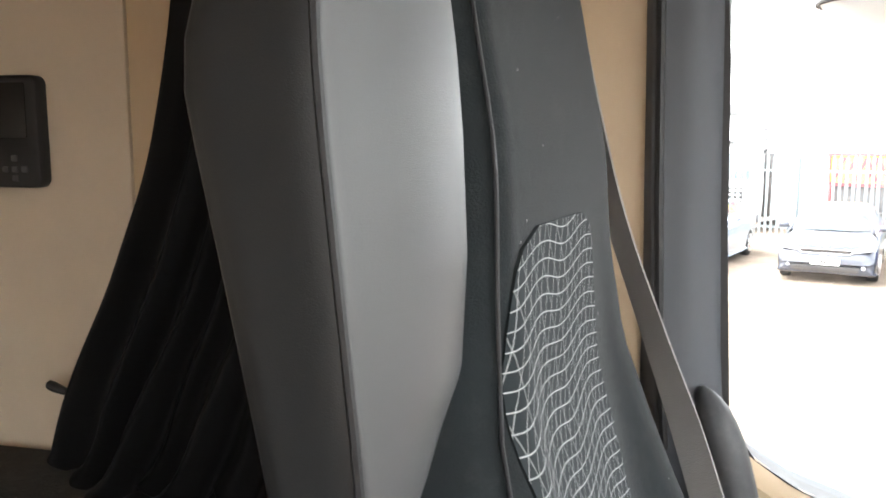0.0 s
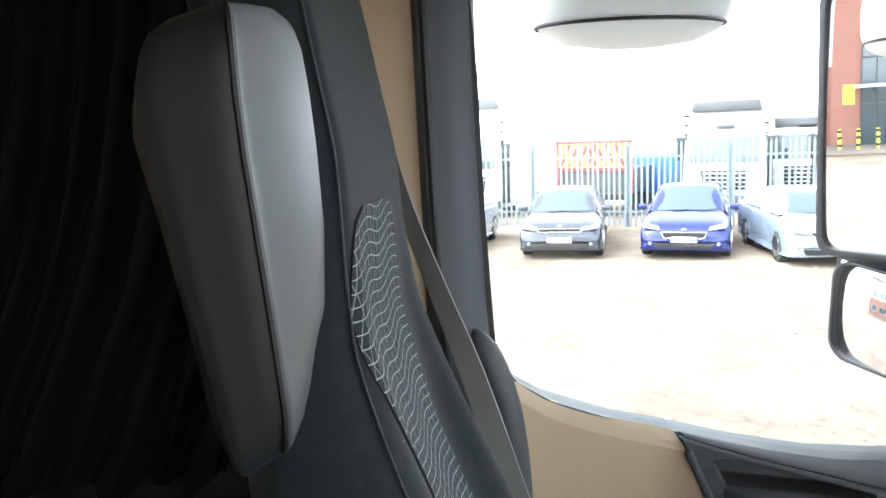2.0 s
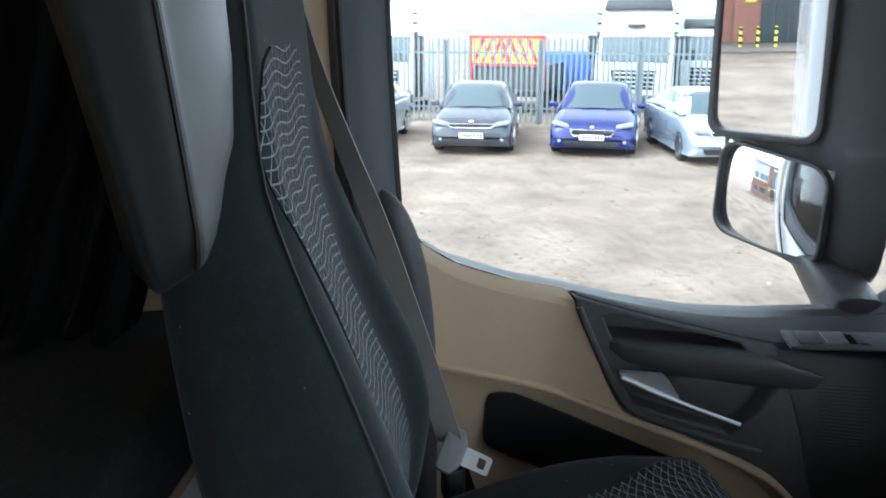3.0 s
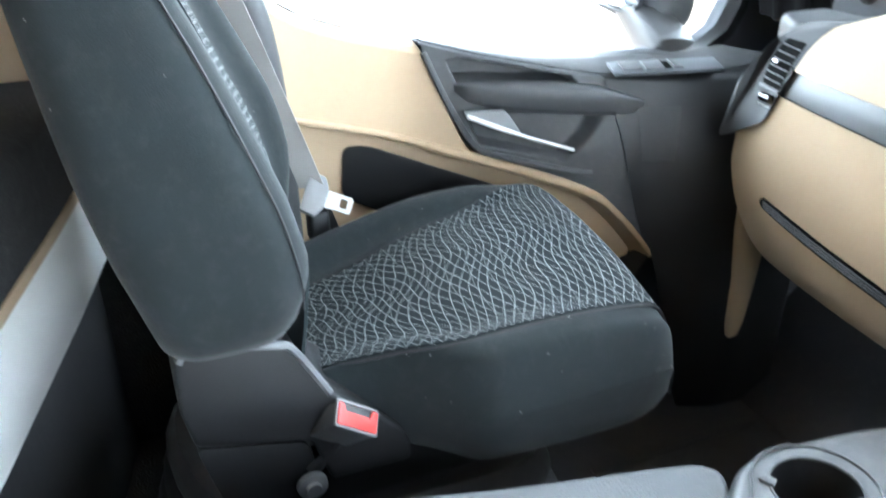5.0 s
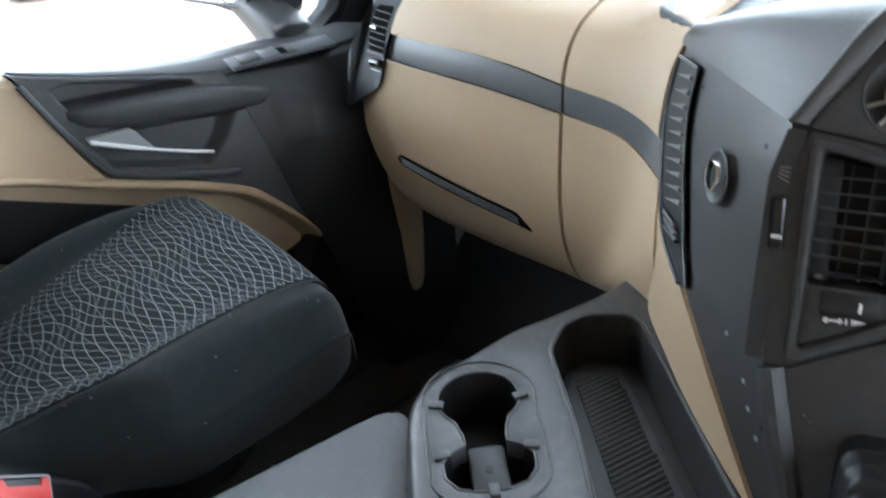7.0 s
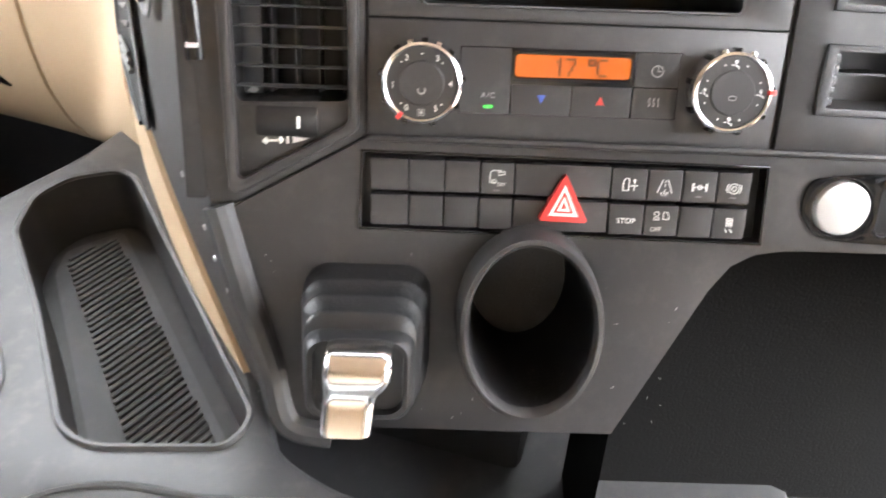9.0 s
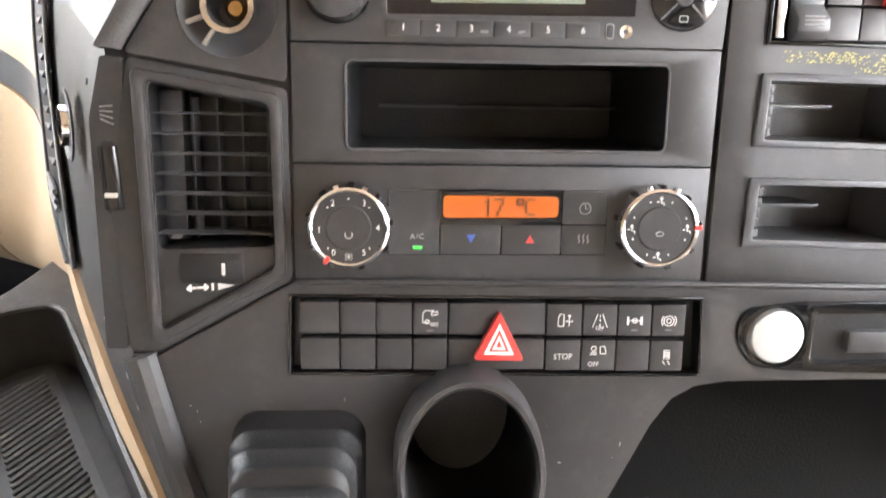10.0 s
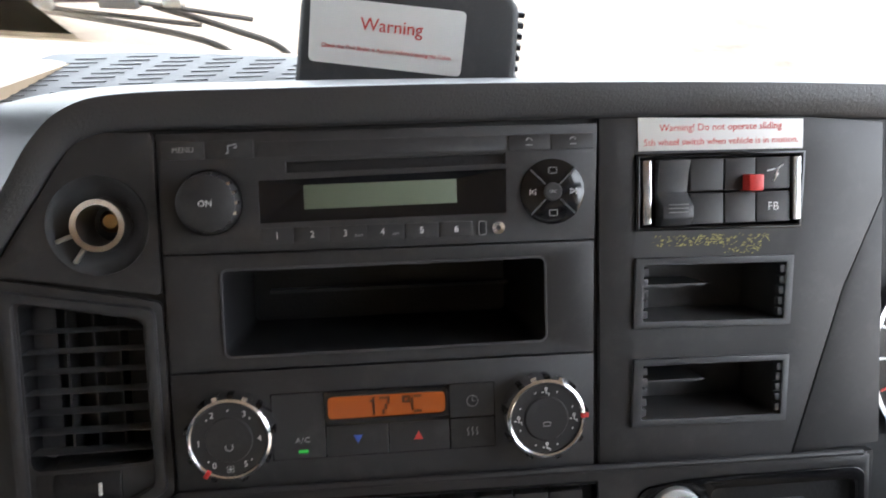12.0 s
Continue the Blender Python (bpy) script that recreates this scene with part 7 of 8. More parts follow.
# ---- yard outside ----
def gravel():
    m, n, l = nodes_of("dusty_gravel")
    b = n["Principled BSDF"]
    b.inputs["Roughness"].default_value = 0.95
    tc = n.new("ShaderNodeTexCoord")
    col = n.new("ShaderNodeValToRGB")
    e = col.color_ramp.elements
    e[0].position, e[0].color = 0.30, (0.135, 0.096, 0.070, 1)
    e[1].position, e[1].color = 0.66, (0.34, 0.268, 0.20, 1)
    big = n.new("ShaderNodeTexNoise")
    big.inputs["Scale"].default_value, big.inputs["Detail"].default_value, big.inputs["Roughness"].default_value = 0.55, 9, 0.68
    l.new(tc.outputs["Object"], big.inputs["Vector"])
    l.new(big.outputs["Fac"], col.inputs[0])
    st = n.new("ShaderNodeTexNoise")
    st.inputs["Scale"].default_value, st.inputs["Detail"].default_value, st.inputs["Roughness"].default_value = 9.0, 8, 0.8
    l.new(tc.outputs["Object"], st.inputs["Vector"])
    cut = n.new("ShaderNodeMapRange")
    cut.inputs["From Min"].default_value, cut.inputs["From Max"].default_value = 0.52, 0.62
    cut.inputs["To Max"].default_value = 0.75
    l.new(st.outputs["Fac"], cut.inputs["Value"])
    mix = n.new("ShaderNodeMix")
    mix.data_type = "RGBA"
    mix.inputs["B"].default_value = (0.085, 0.064, 0.049, 1)
    l.new(cut.outputs[0], mix.inputs["Factor"])
    l.new(col.outputs[0], mix.inputs["A"])
    l.new(mix.outputs["Result"], b.inputs["Base Color"])
    bump = n.new("ShaderNodeBump")
    bump.inputs["Distance"].default_value = 0.05
    l.new(st.outputs["Fac"], bump.inputs["Height"])
    l.new(bump.outputs[0], b.inputs["Normal"])
    return m


ground = tagged(part("ground", sheet([[(x, y, 0.0) for x in np.linspace(-900, 900, 31)] for y in np.linspace(-900, 900, 31)]), gravel()), "pale brown gravel yard with scattered stones", "ground", kind="structure")
PAINT = {k: material(k + "_car_paint", c, 0.22, coat=0.35, blotch=0.05, blotch_size=0.6, metal=mt) for k, c, mt in (("charcoal", (0.05, 0.055, 0.07), 0.3), ("blue", (0.013, 0.02, 0.12), 0.3), ("silver", (0.36, 0.42, 0.50), 0.5), ("black", (0.03, 0.03, 0.033), 0.2), ("white", (0.66, 0.67, 0.68), 0.0))}
CARGLASS = material("car_glass", (0.05, 0.07, 0.08), 0.05, blotch=0.1, coat=0.5)
TYRE = material("tyre_rubber", (0.02, 0.02, 0.02), 0.85, grain=0.5, grain_size=0.02)
LAMP = material("headlight_lens", (0.26, 0.27, 0.29), 0.08, blotch=0.1, coat=0.6)
GALV = material("galvanised_steel", (0.17, 0.20, 0.21), 0.55, metal=0.3, blotch=0.2, blotch_size=0.4)
STONES = material("loose_stones", (0.22, 0.185, 0.15), 0.95, blotch=0.5, blotch_size=0.3)
rng = random.Random(5)
b = bmesh.new()
for k in range(900):
    x, y, r = rng.uniform(-17, -2.2), rng.uniform(-3, 12), rng.uniform(0.008, 0.03) * rng.uniform(0.6, 1.4)
    s = bmesh.ops.create_icosphere(b, subdivisions=1, radius=r)
    for v in s["verts"]:
        v.co = Vector((v.co.x * rng.uniform(0.8, 1.5), v.co.y * rng.uniform(0.8, 1.5), v.co.z * 0.7)) + Vector((x, y, r * 0.25))
tagged(part("stones", b, STONES), "loose stones scattered over the yard", "stones", kind="stuff")

# palisade fence behind the cars
fence = thing("palisade_fence", "tall grey galvanised palisade fence", "fence")
FA, FD = Vector((-26.6, -3.0, 0)), Vector((0.42, 0.9075, 0))
fn = Vector((FD.y, -FD.x, 0))
pm = bpy.data.meshes.new("pale")
b = bmesh.new()
outl = [(-0.032, 0.0), (-0.032, 2.28), (0.0, 2.40), (0.032, 2.28), (0.032, 0.0)]
prism(outl, -0.008, 0.008, axes="xzy", bm=b)
prism([(-0.006, 0.0), (-0.006, 2.33), (0.006, 2.33), (0.006, 0.0)], 0.008, 0.018, axes="xzy", bm=b)
b.to_mesh(pm)
b.free()
pm.materials.append(GALV)
fr = Matrix((FD, -fn, Vector((0, 0, 1)))).transposed().to_4x4()
for k in range(175):
    o = new("pale", pm)
    o.parent = fence
    m_ = fr.copy()
    m_.translation = FA + FD * (k * 0.152) + Vector((0, 0, rng.uniform(0.03, 0.07)))
    o.matrix_basis = m_ @ Matrix.Rotation(rng.uniform(-0.012, 0.012), 4, "Y")
for z in (0.45, 2.0):
    part("rail", box((-0.2, 0.02, z - 0.03), (26.7, 0.06, z + 0.03)), GALV, fence, m=Matrix.Translation(FA) @ fr)
for k in range(10):
    part("post", box((k * 2.75 - 0.05, 0.06, 0), (k * 2.75 + 0.05, 0.14, 2.35)), GALV, fence, m=Matrix.Translation(FA) @ fr)


def car(name, label, paint, m, w=1.8, length=4.6, h=1.45, nose=0.72, grille="wide", plate_mat=None):
    """A parked saloon or hatchback; x across, -y towards the front, z up, the front bumper at y = 0."""
    c = thing(name, label, "car", "parked cars")
    hw = w / 2
    secs = []
    for y, z0, z1, k in ((0.0, 0.30, 0.52, 0.80), (0.03, 0.22, 0.62, 0.90), (0.12, 0.19, nose - 0.02, 0.965), (0.4, 0.18, nose + 0.06, 0.99), (0.95, 0.18, nose + 0.20, 1.0), (1.25, 0.18, 0.96, 1.0), (2.3, 0.18, 0.98, 1.0), (3.5, 0.18, 1.0, 1.0), (4.2, 0.2, 1.02, 0.98), (length - 0.08, 0.25, 0.98, 0.94), (length, 0.35, 0.9, 0.88)):
        q = hw * k
        half = [(0, z1), (q * 0.55, z1 - 0.004), (q * 0.80, z1 - 0.02), (q * 0.93, z1 - 0.075), (q * 0.985, z1 - 0.16), (q, (z0 + z1) / 2), (q * 0.98, z0 + 0.10), (q * 0.93, z0), (0, z0)]
        secs.append(smooth_loop([(x, y, z) for x, z in half] + [(-x, y, z) for x, z in half[-2:0:-1]], 48))
    body = part("body", loft(secs), paint, c, m=m, sharp=50)
    cab = []
    for y, z, k in ((1.02, 0.93, 0.86), (1.30, 1.08, 0.82), (1.62, 1.28, 0.755), (1.95, h - 0.03, 0.70), (2.4, h, 0.69), (3.0, h - 0.015, 0.69), (3.5, h - 0.10, 0.70), (4.0, 1.18, 0.76), (4.35, 0.98, 0.82)):
        q, base = hw * k, hw * 0.90
        half = [(0, z), (q * 0.6, z - 0.006), (q * 0.93, z - 0.035), (q + 0.02, z - 0.09), ((q + base) / 2, (z + 0.95) / 2), (base, 0.93), (0, 0.90)]
        cab.append(smooth_loop([(x, y, max(zz, 0.9)) for x, zz in half] + [(-x, y, max(zz, 0.9)) for x, zz in half[-2:0:-1]], 40))
    part("roof", loft(cab), paint, c, m=m, sharp=60)
    # glass laid proud of the cabin
    wsg = [[(s * hw * k, y - 0.012, z + 0.006) for s in np.linspace(-1, 1, 9)] for y, z, k in ((1.06, 0.965, 0.80), (1.30, 1.090, 0.775), (1.62, 1.288, 0.715), (1.86, h - 0.062, 0.665))]
    for r in wsg:
        for j in range(9):
            s = abs(j - 4) / 4
            r[j] = (r[j][0], r[j][1] + 0.06 * s ** 2, r[j][2] - 0.03 * s ** 3)
    part("windscreen", sheet(wsg, 0.012), CARGLASS, c, "tinted windscreen", m=m)
    for sx in (-1, 1):
        sg = [[(sx * (hw * (0.925 - 0.19 * t) + 0.004), y, 0.965 + t * (lerp([(1.4, 0.06), (1.95, h - 1.05), (3.1, h - 1.05), (3.9, 0.06)], y))) for y in np.linspace(1.42, 3.85, 10)] for t in (0, 0.5, 1)]
        part("side_window", sheet(sg, 0.01), CARGLASS, c, "dark side window", m=m)
        hl = prism(round_corners([(sx * hw * 0.52, nose - 0.115), (sx * hw * 0.90, nose - 0.05), (sx * hw * 0.93, nose + 0.005), (sx * hw * 0.86, nose + 0.03), (sx * hw * 0.55, nose - 0.03)][::sx], 0.02), 0.02, 0.22, 0.01, axes="xzy")
        part("headlight", hl, LAMP, c, "clear headlight", m=m)
        part("fog_light", prism(circ(sx * hw * 0.74, 0.36, 0.036, 14), -0.004, 0.05, axes="xzy"), LAMP, c, m=m)
        mir = box((-0.10, -0.05, -0.055), (0.10, 0.06, 0.06), 0.03, 3)
        part("mirror", mir, paint, c, m=m @ at(sx * (hw + 0.06), 1.45, 1.0))
        for y in (0.88, length - 0.85):
            wh = part("wheel", lathe([(0.0, -0.10), (0.30, -0.10), (0.325, -0.07), (0.325, 0.07), (0.30, 0.10), (0.0, 0.10)], 28), TYRE, c, m=m @ Matrix.Translation((sx * (hw - 0.10), y, 0.325)) @ Matrix.Rotation(radians(90), 4, "Y"))
            part("rim", lathe([(0.0, -0.03), (0.06, -0.035), (0.20, -0.01), (0.22, -0.015), (0.22, 0.02), (0.0, 0.02)], 20), SATIN, wh, "alloy wheel rim", m=m @ Matrix.Translation((sx * (hw + 0.005), y, 0.325)) @ Matrix.Rotation(radians(-90 * sx), 4, "Y"))
    gr = {"wide": [(-0.46, 0.60), (0.46, 0.60), (0.40, 0.47), (-0.40, 0.47)], "slim": [(-0.50, nose - 0.05), (0.50, nose - 0.05), (0.44, nose - 0.13), (-0.44, nose - 0.13)], "tall": [(-0.36, 0.74), (0.36, 0.74), (0.30, 0.50), (-0.30, 0.50)]}[grille]
    g_ = part("grille", prism(round_corners(gr, 0.03), -0.012, 0.06, 0.006, axes="xzy"), RUBBER, c, "dark radiator grille", m=m)
    part("surround", tube([(x, -0.014, z) for x, z in round_corners(gr, 0.03) + round_corners(gr, 0.03)[:1]], 0.009, 6), CHROME, g_, "chrome grille surround", m=m)
    part("badge", prism(circ(0, gr[0][1] + 0.055, 0.05, 18, 0.024), -0.01, 0.06, 0.004, axes="xzy"), SATIN, c, "small oval badge", m=m)
    part("intake", prism(round_corners([(-0.62, 0.36), (0.62, 0.36), (0.56, 0.25), (-0.56, 0.25)], 0.03), -0.008, 0.06, 0.006, axes="xzy"), RUBBER, c, "black lower intake", m=m)
    pl = part("number_plate", box((-0.26, -0.03, 0.385), (0.26, -0.016, 0.50), 0.003), PAPER, c, "white number plate", m=m)
    for k in range(7):
        x = -0.19 + k * 0.058 + (0.03 if k > 3 else 0)
        part("bar", box((x, -0.033, 0.41), (x + 0.036, -0.030, 0.475)), RUBBER, pl, m=m)
    for sx in (-0.3, 0.25):
        part("wiper", tube([(sx, 0.98, 0.955), (sx + 0.45, 1.10, 0.985)], 0.008, 6), RUBBER, c, m=m)
    return c


def row_m(p, yaw):
    return Matrix.Translation((p[0], p[1], 0)) @ Matrix.Rotation(radians(yaw), 4, "Z")


def facing(a, c_):
    """A pose whose front bumper lies between two front corners a and c_, the car standing behind them."""
    a, c_ = Vector((*a, 0)), Vector((*c_, 0))
    d = (c_ - a).normalized()
    m_ = Matrix((d, Vector((-d.y, d.x, 0)), Vector((0, 0, 1)))).transposed().to_4x4()
    m_.translation = (a + c_) / 2
    return m_


car("hatchback", "charcoal grey hatchback parked facing the yard", PAINT["charcoal"], facing((-17.0, 2.95), (-16.46, 4.62)), 1.80, 4.7, 1.45, 0.74, "slim")
car("saloon_car", "bright blue saloon parked facing the yard", PAINT["blue"], facing((-16.31, 5.41), (-15.55, 7.05)), 1.85, 4.85, 1.47, 0.74, "wide")
car("coupe", "silver-blue coupe parked facing the yard", PAINT["silver"], facing((-14.45, 7.72), (-14.08, 9.42)), 1.75, 4.3, 1.42, 0.74, "slim")
car("estate_car", "black saloon with chrome grille parked in the row", PAINT["black"], facing((-13.4, 9.9), (-12.25, 11.3)), 1.80, 4.7, 1.45, 0.76, "tall")
car("estate_car", "silver estate car at the end of the row", PAINT["silver"], facing((-12.3, 12.6), (-11.1, 13.9)), 1.78, 4.5, 1.47, 0.74, "slim")
car("hatchback", "silver hatchback at the far end of the row", PAINT["silver"], facing((-18.0, 0.1), (-17.4, 1.7)), 1.78, 4.4, 1.45, 0.74, "slim")


def tractor(label, m, h=3.6, w=2.5, paint=None):
    """A tractor unit seen from the front; the front at y = 0, facing -y."""
    t = thing("tractor_unit", label, "truck", "parked tractor units")
    paint = paint or PAINT["white"]
    hw = w / 2
    secs = []
    for z, k, y0 in ((0.35, 0.97, 0.05), (0.9, 1.0, 0.0), (1.5, 1.0, 0.02), (2.3, 0.98, 0.12), (2.9, 0.95, 0.30), (h - 0.2, 0.90, 0.42), (h, 0.80, 0.62)):
        secs.append(smooth_loop([(-hw * k, y0 + 0.12, z), (-hw * k * 0.9, y0, z), (0, y0 - 0.04, z), (hw * k * 0.9, y0, z), (hw * k, y0 + 0.12, z), (hw * k, 2.2, z), (-hw * k, 2.2, z)], 40))
    part("cab", loft(secs), paint, t, m=m, sharp=60)
    part("windscreen", sheet([[(s * hw * 0.86, y - 0.03 + 0.03 * s * s, z) for s in np.linspace(-1, 1, 7)] for z, y in ((1.62, 0.0), (2.0, 0.03), (2.42, 0.10))], 0.02), CARGLASS, t, "dark windscreen", m=m)
    part("sun_visor", prism([(-hw * 0.86, h - 0.30), (hw * 0.86, h - 0.30), (hw * 0.80, h + 0.04), (-hw * 0.80, h + 0.04)], 0.18, 0.42, 0.03, axes="xzy"), GREY, t, "dark grey visor at the roof edge", m=m)
    for sx in (-1, 1):
        part("side_fairing", prism([(sx * hw * 0.90, 0.5), (sx * (hw + 0.16), 0.5), (sx * (hw + 0.16), 2.25), (sx * hw * 0.94, 2.55)][::sx], 0.10, 0.55, 0.03, axes="xzy"), RUBBER, t, "black side fairing", m=m)
    for k in range(4):
        for sx in (-1, 1):
            part("deflector", box((sx * hw * 0.97 - 0.07, 0.15, 2.2 + k * 0.30), (sx * hw * 0.97 + 0.07, 0.35, 2.27 + k * 0.30), 0.02), RUBBER, t, m=m)
    part("grille", prism(round_corners([(-0.75, 1.38), (0.75, 1.38), (0.62, 0.75), (-0.62, 0.75)], 0.06), -0.06, 0.05, 0.02, axes="xzy"), RUBBER, t, "black grille", m=m)
    for k in range(4):
        part("grille_bar", box((-0.66, -0.08, 0.84 + k * 0.14), (0.66, -0.05, 0.88 + k * 0.14), 0.008), SATIN, t, m=m)
    for sx in (-1, 1):
        part("headlight", box((sx * 0.95 - 0.2, -0.03, 0.55), (sx * 0.95 + 0.2, 0.05, 0.75), 0.04), LAMP, t, m=m)
        mir = part("mirror", box((sx * (hw + 0.18) - 0.11, 0.05, 1.7), (sx * (hw + 0.18) + 0.11, 0.2, 2.45), 0.04), RUBBER, t, "black wing mirror", m=m)
        part("arm", tube([(sx * hw * 0.95, 0.2, 2.4), (sx * (hw + 0.18), 0.15, 2.4)], 0.025, 8), RUBBER, mir, m=m)
        part("wheel", lathe([(0.0, -0.15), (0.46, -0.15), (0.5, -0.1), (0.5, 0.1), (0.46, 0.15), (0.0, 0.15)], 24), TYRE, t, m=m @ Matrix.Translation((sx * (hw - 0.2), 1.4, 0.5)) @ Matrix.Rotation(radians(90), 4, "Y"))
    part("bumper", box((-hw * 0.97, -0.05, 0.32), (hw * 0.97, 0.3, 0.6), 0.06), GREY, t, m=m)
    part("badge_bar", box((-0.28, -0.04, 2.72), (0.28, 0.22, 2.82), 0.02), GREY, t, m=m)
    return t


def toward(x, y, extra=0.0):
    """A pose at (x, y) whose front looks about along the row's outward side."""
    return Matrix.Translation((x, y, 0)) @ Matrix.Rotation(math.atan2(FD.y, FD.x) + extra, 4, "Z")


tractor("white tractor unit with red stripe behind the fence", toward(-26.4, 2.9, -0.05), 3.9)
tractor("white tractor unit with roof visor behind the fence", toward(-24.6, 11.0, -0.1), 3.55)
tractor("white low tractor unit behind the fence", toward(-25.5, 14.2, -0.1), 2.95)
tractor("white tractor unit with roof visor behind the fence", toward(-23.0, 14.6, -0.15), 3.4)
tractor("white tractor unit with roof visor behind the fence", toward(-20.0, 18.6, -0.2), 3.5)

# breakdown truck tail with chevrons
rt = thing("recovery_truck", "red truck tail with red and yellow chevrons", "truck")
rm = toward(-25.2, 6.9, -0.15)
REDT = material("red_truck_paint", (0.45, 0.04, 0.045), 0.35, coat=0.4, blotch=0.15, blotch_size=0.5)
YEL = material("fluorescent_yellow", (0.75, 0.72, 0.06), 0.5, blotch=0.08)
part("body", box((-1.25, 0.1, 0.75), (1.25, 4.0, 1.55), 0.03), GREY, rt, "dark grey chassis", m=rm)
for sx in (-1, 1):
    part("post", box((sx * 1.22 - 0.06, -0.05, 0.75), (sx * 1.22 + 0.06, 0.08, 1.52), 0.01), REDT, rt, m=rm)
part("frame", framed([(-1.28, 1.5), (1.28, 1.5), (1.28, 2.45), (-1.28, 2.45)], [(-1.18, 1.6), (1.18, 1.6), (1.18, 2.36), (-1.18, 2.36)], -0.05, 0.05, axes="xzy"), REDT, rt, m=rm)
part("board", box((-1.18, 0.0, 1.6), (1.18, 0.03, 2.36)), YEL, rt, m=rm)
for k in range(-4, 4):
    s = 1 if k >= 0 else -1
    x0 = k * 0.30 + 0.04
    q = [(x0, 1.62), (x0 + 0.13, 1.62), (x0 + 0.13 - s * 0.30, 2.34), (x0 - s * 0.30, 2.34)]
    part("chevron", prism([(min(1.17, max(-1.17, a)), z) for a, z in q], -0.012, -0.002, axes="xzy"), REDT, rt, m=rm)
part("tail_bar", box((-1.2, -0.05, 0.55), (1.2, 0.1, 0.75), 0.02), RUBBER, rt, m=rm)
for sx in (-1, 1):
    part("wheel", lathe([(0.0, -0.15), (0.46, -0.15), (0.5, -0.1), (0.5, 0.1), (0.46, 0.15), (0.0, 0.15)], 24), TYRE, rt, m=rm @ Matrix.Translation((sx * 1.0, 1.0, 0.5)) @ Matrix.Rotation(radians(90), 4, "Y"))
skip = thing("blue_skip", "blue steel skip beyond the fence", "skip")
part("body", prism([(-0.8, 0.6), (0.8, 0.6), (1.0, 1.9), (-1.0, 1.9)], 0, 2.0, 0.02, axes="xzy"), material("blue_steel", (0.04, 0.12, 0.4), 0.5, blotch=0.2, blotch_size=0.5), skip, m=toward(-26.8, 9.4))
part("skid", box((-0.8, 0.2, 0.0), (0.8, 1.8, 0.6), 0.02), RUBBER, skip, m=toward(-26.8, 9.4))

# far hills with woods; distance haze is mixed into their pale grey
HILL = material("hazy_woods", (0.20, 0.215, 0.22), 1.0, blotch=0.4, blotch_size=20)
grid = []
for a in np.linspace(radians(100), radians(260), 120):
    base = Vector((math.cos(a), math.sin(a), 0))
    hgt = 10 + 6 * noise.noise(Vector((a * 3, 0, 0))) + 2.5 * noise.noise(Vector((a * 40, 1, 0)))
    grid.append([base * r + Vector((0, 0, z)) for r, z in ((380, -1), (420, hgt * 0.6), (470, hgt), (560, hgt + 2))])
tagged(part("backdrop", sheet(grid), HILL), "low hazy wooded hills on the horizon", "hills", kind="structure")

# ---- dashboard top, steering wheel, wipers ----
dev = thing("warning_device", "black box on the dashboard with warning label", "warning display")
DM = Matrix.Translation((0.112, 0.75, 2.429)) @ Matrix.Rotation(radians(6), 4, "Z") @ Matrix.Rotation(radians(-8), 4, "X") @ Matrix.Rotation(radians(4.5), 4, "Y")
part("housing", prism(round_corners([(-0.083, -0.05), (-0.080, 0.032), (-0.066, 0.044), (0.066, 0.050), (0.083, 0.040), (0.088, -0.05)], 0.010), 0.0, 0.055, 0.005, 3, axes="xzy"), BLACK, dev, m=DM)
part("label", prism(rounded(-0.072, -0.017, 0.045, 0.031, 0.004), -0.0008, 0.0, axes="xzy"), PAPER, dev, "white label with red lettering", m=DM)
part("lettering", text_bm("Warning", 0.0135), REDP, dev, m=DM @ Matrix.Translation((-0.010, -0.0011, 0.014)) @ Matrix.Rotation(radians(90), 4, "X"))
part("lettering", text_bm("Check the Park Brake is Applied before Leaving the Cabin", 0.0042), REDP, dev, m=DM @ Matrix.Translation((-0.013, -0.0011, -0.004)) @ Matrix.Rotation(radians(90), 4, "X"))
for k in range(9):
    part("rib", box((0.0835, 0.012 + 0.0, -0.034 + k * 0.008), (0.0885, 0.05, -0.030 + k * 0.008), 0.0008), RUBBER, dev, m=DM)

for x0, x1, dz in ((-0.95, -0.30, 0.0), (-0.62, -0.22, 0.012)):
    wp = thing("windscreen_wiper", "black windscreen wiper resting at the glass foot", "wiper", "windscreen wipers")
    xm = (x0 + x1) / 2
    part("arm", tube(smooth_line([(x1 + 0.06, 1.30, 2.20), (x1 + 0.04, 1.29, 2.27 + dz), (x1 - 0.04, 1.275, 2.305 + dz), (xm + 0.05, 1.265, 2.335 + dz)], 16), 0.005, 8), RUBBER, wp)
    part("hub", lathe([(0.0, 0.03), (0.02, 0.028), (0.024, 0.0), (0.0, 0.0)], 18), RUBBER, wp, m=at(x1 + 0.06, 1.30, 2.19))
    part("blade", tube([(x0, 1.262, 2.332 + dz), (xm, 1.262, 2.342 + dz), (x1, 1.265, 2.322 + dz)], 0.004, 6), RUBBER, wp)
    part("joint", box((xm - 0.03, 1.25, 2.33 + dz), (xm + 0.03, 1.272, 2.345 + dz), 0.004), GREY, wp)
    part("clip", box((xm + 0.07, 1.25, 2.335 + dz), (xm + 0.10, 1.27, 2.352 + dz), 0.003), SATIN, wp)
scut = tagged(part("scuttle", prism([(1.262, 1.6), (1.34, 1.6), (1.33, 2.17), (1.30, 2.19), (1.262, 2.19)], -1.1, 1.1, 0.006, axes="yzx"), PAINT["white"]), "white scuttle panel below the windscreen", "panel", kind="structure")

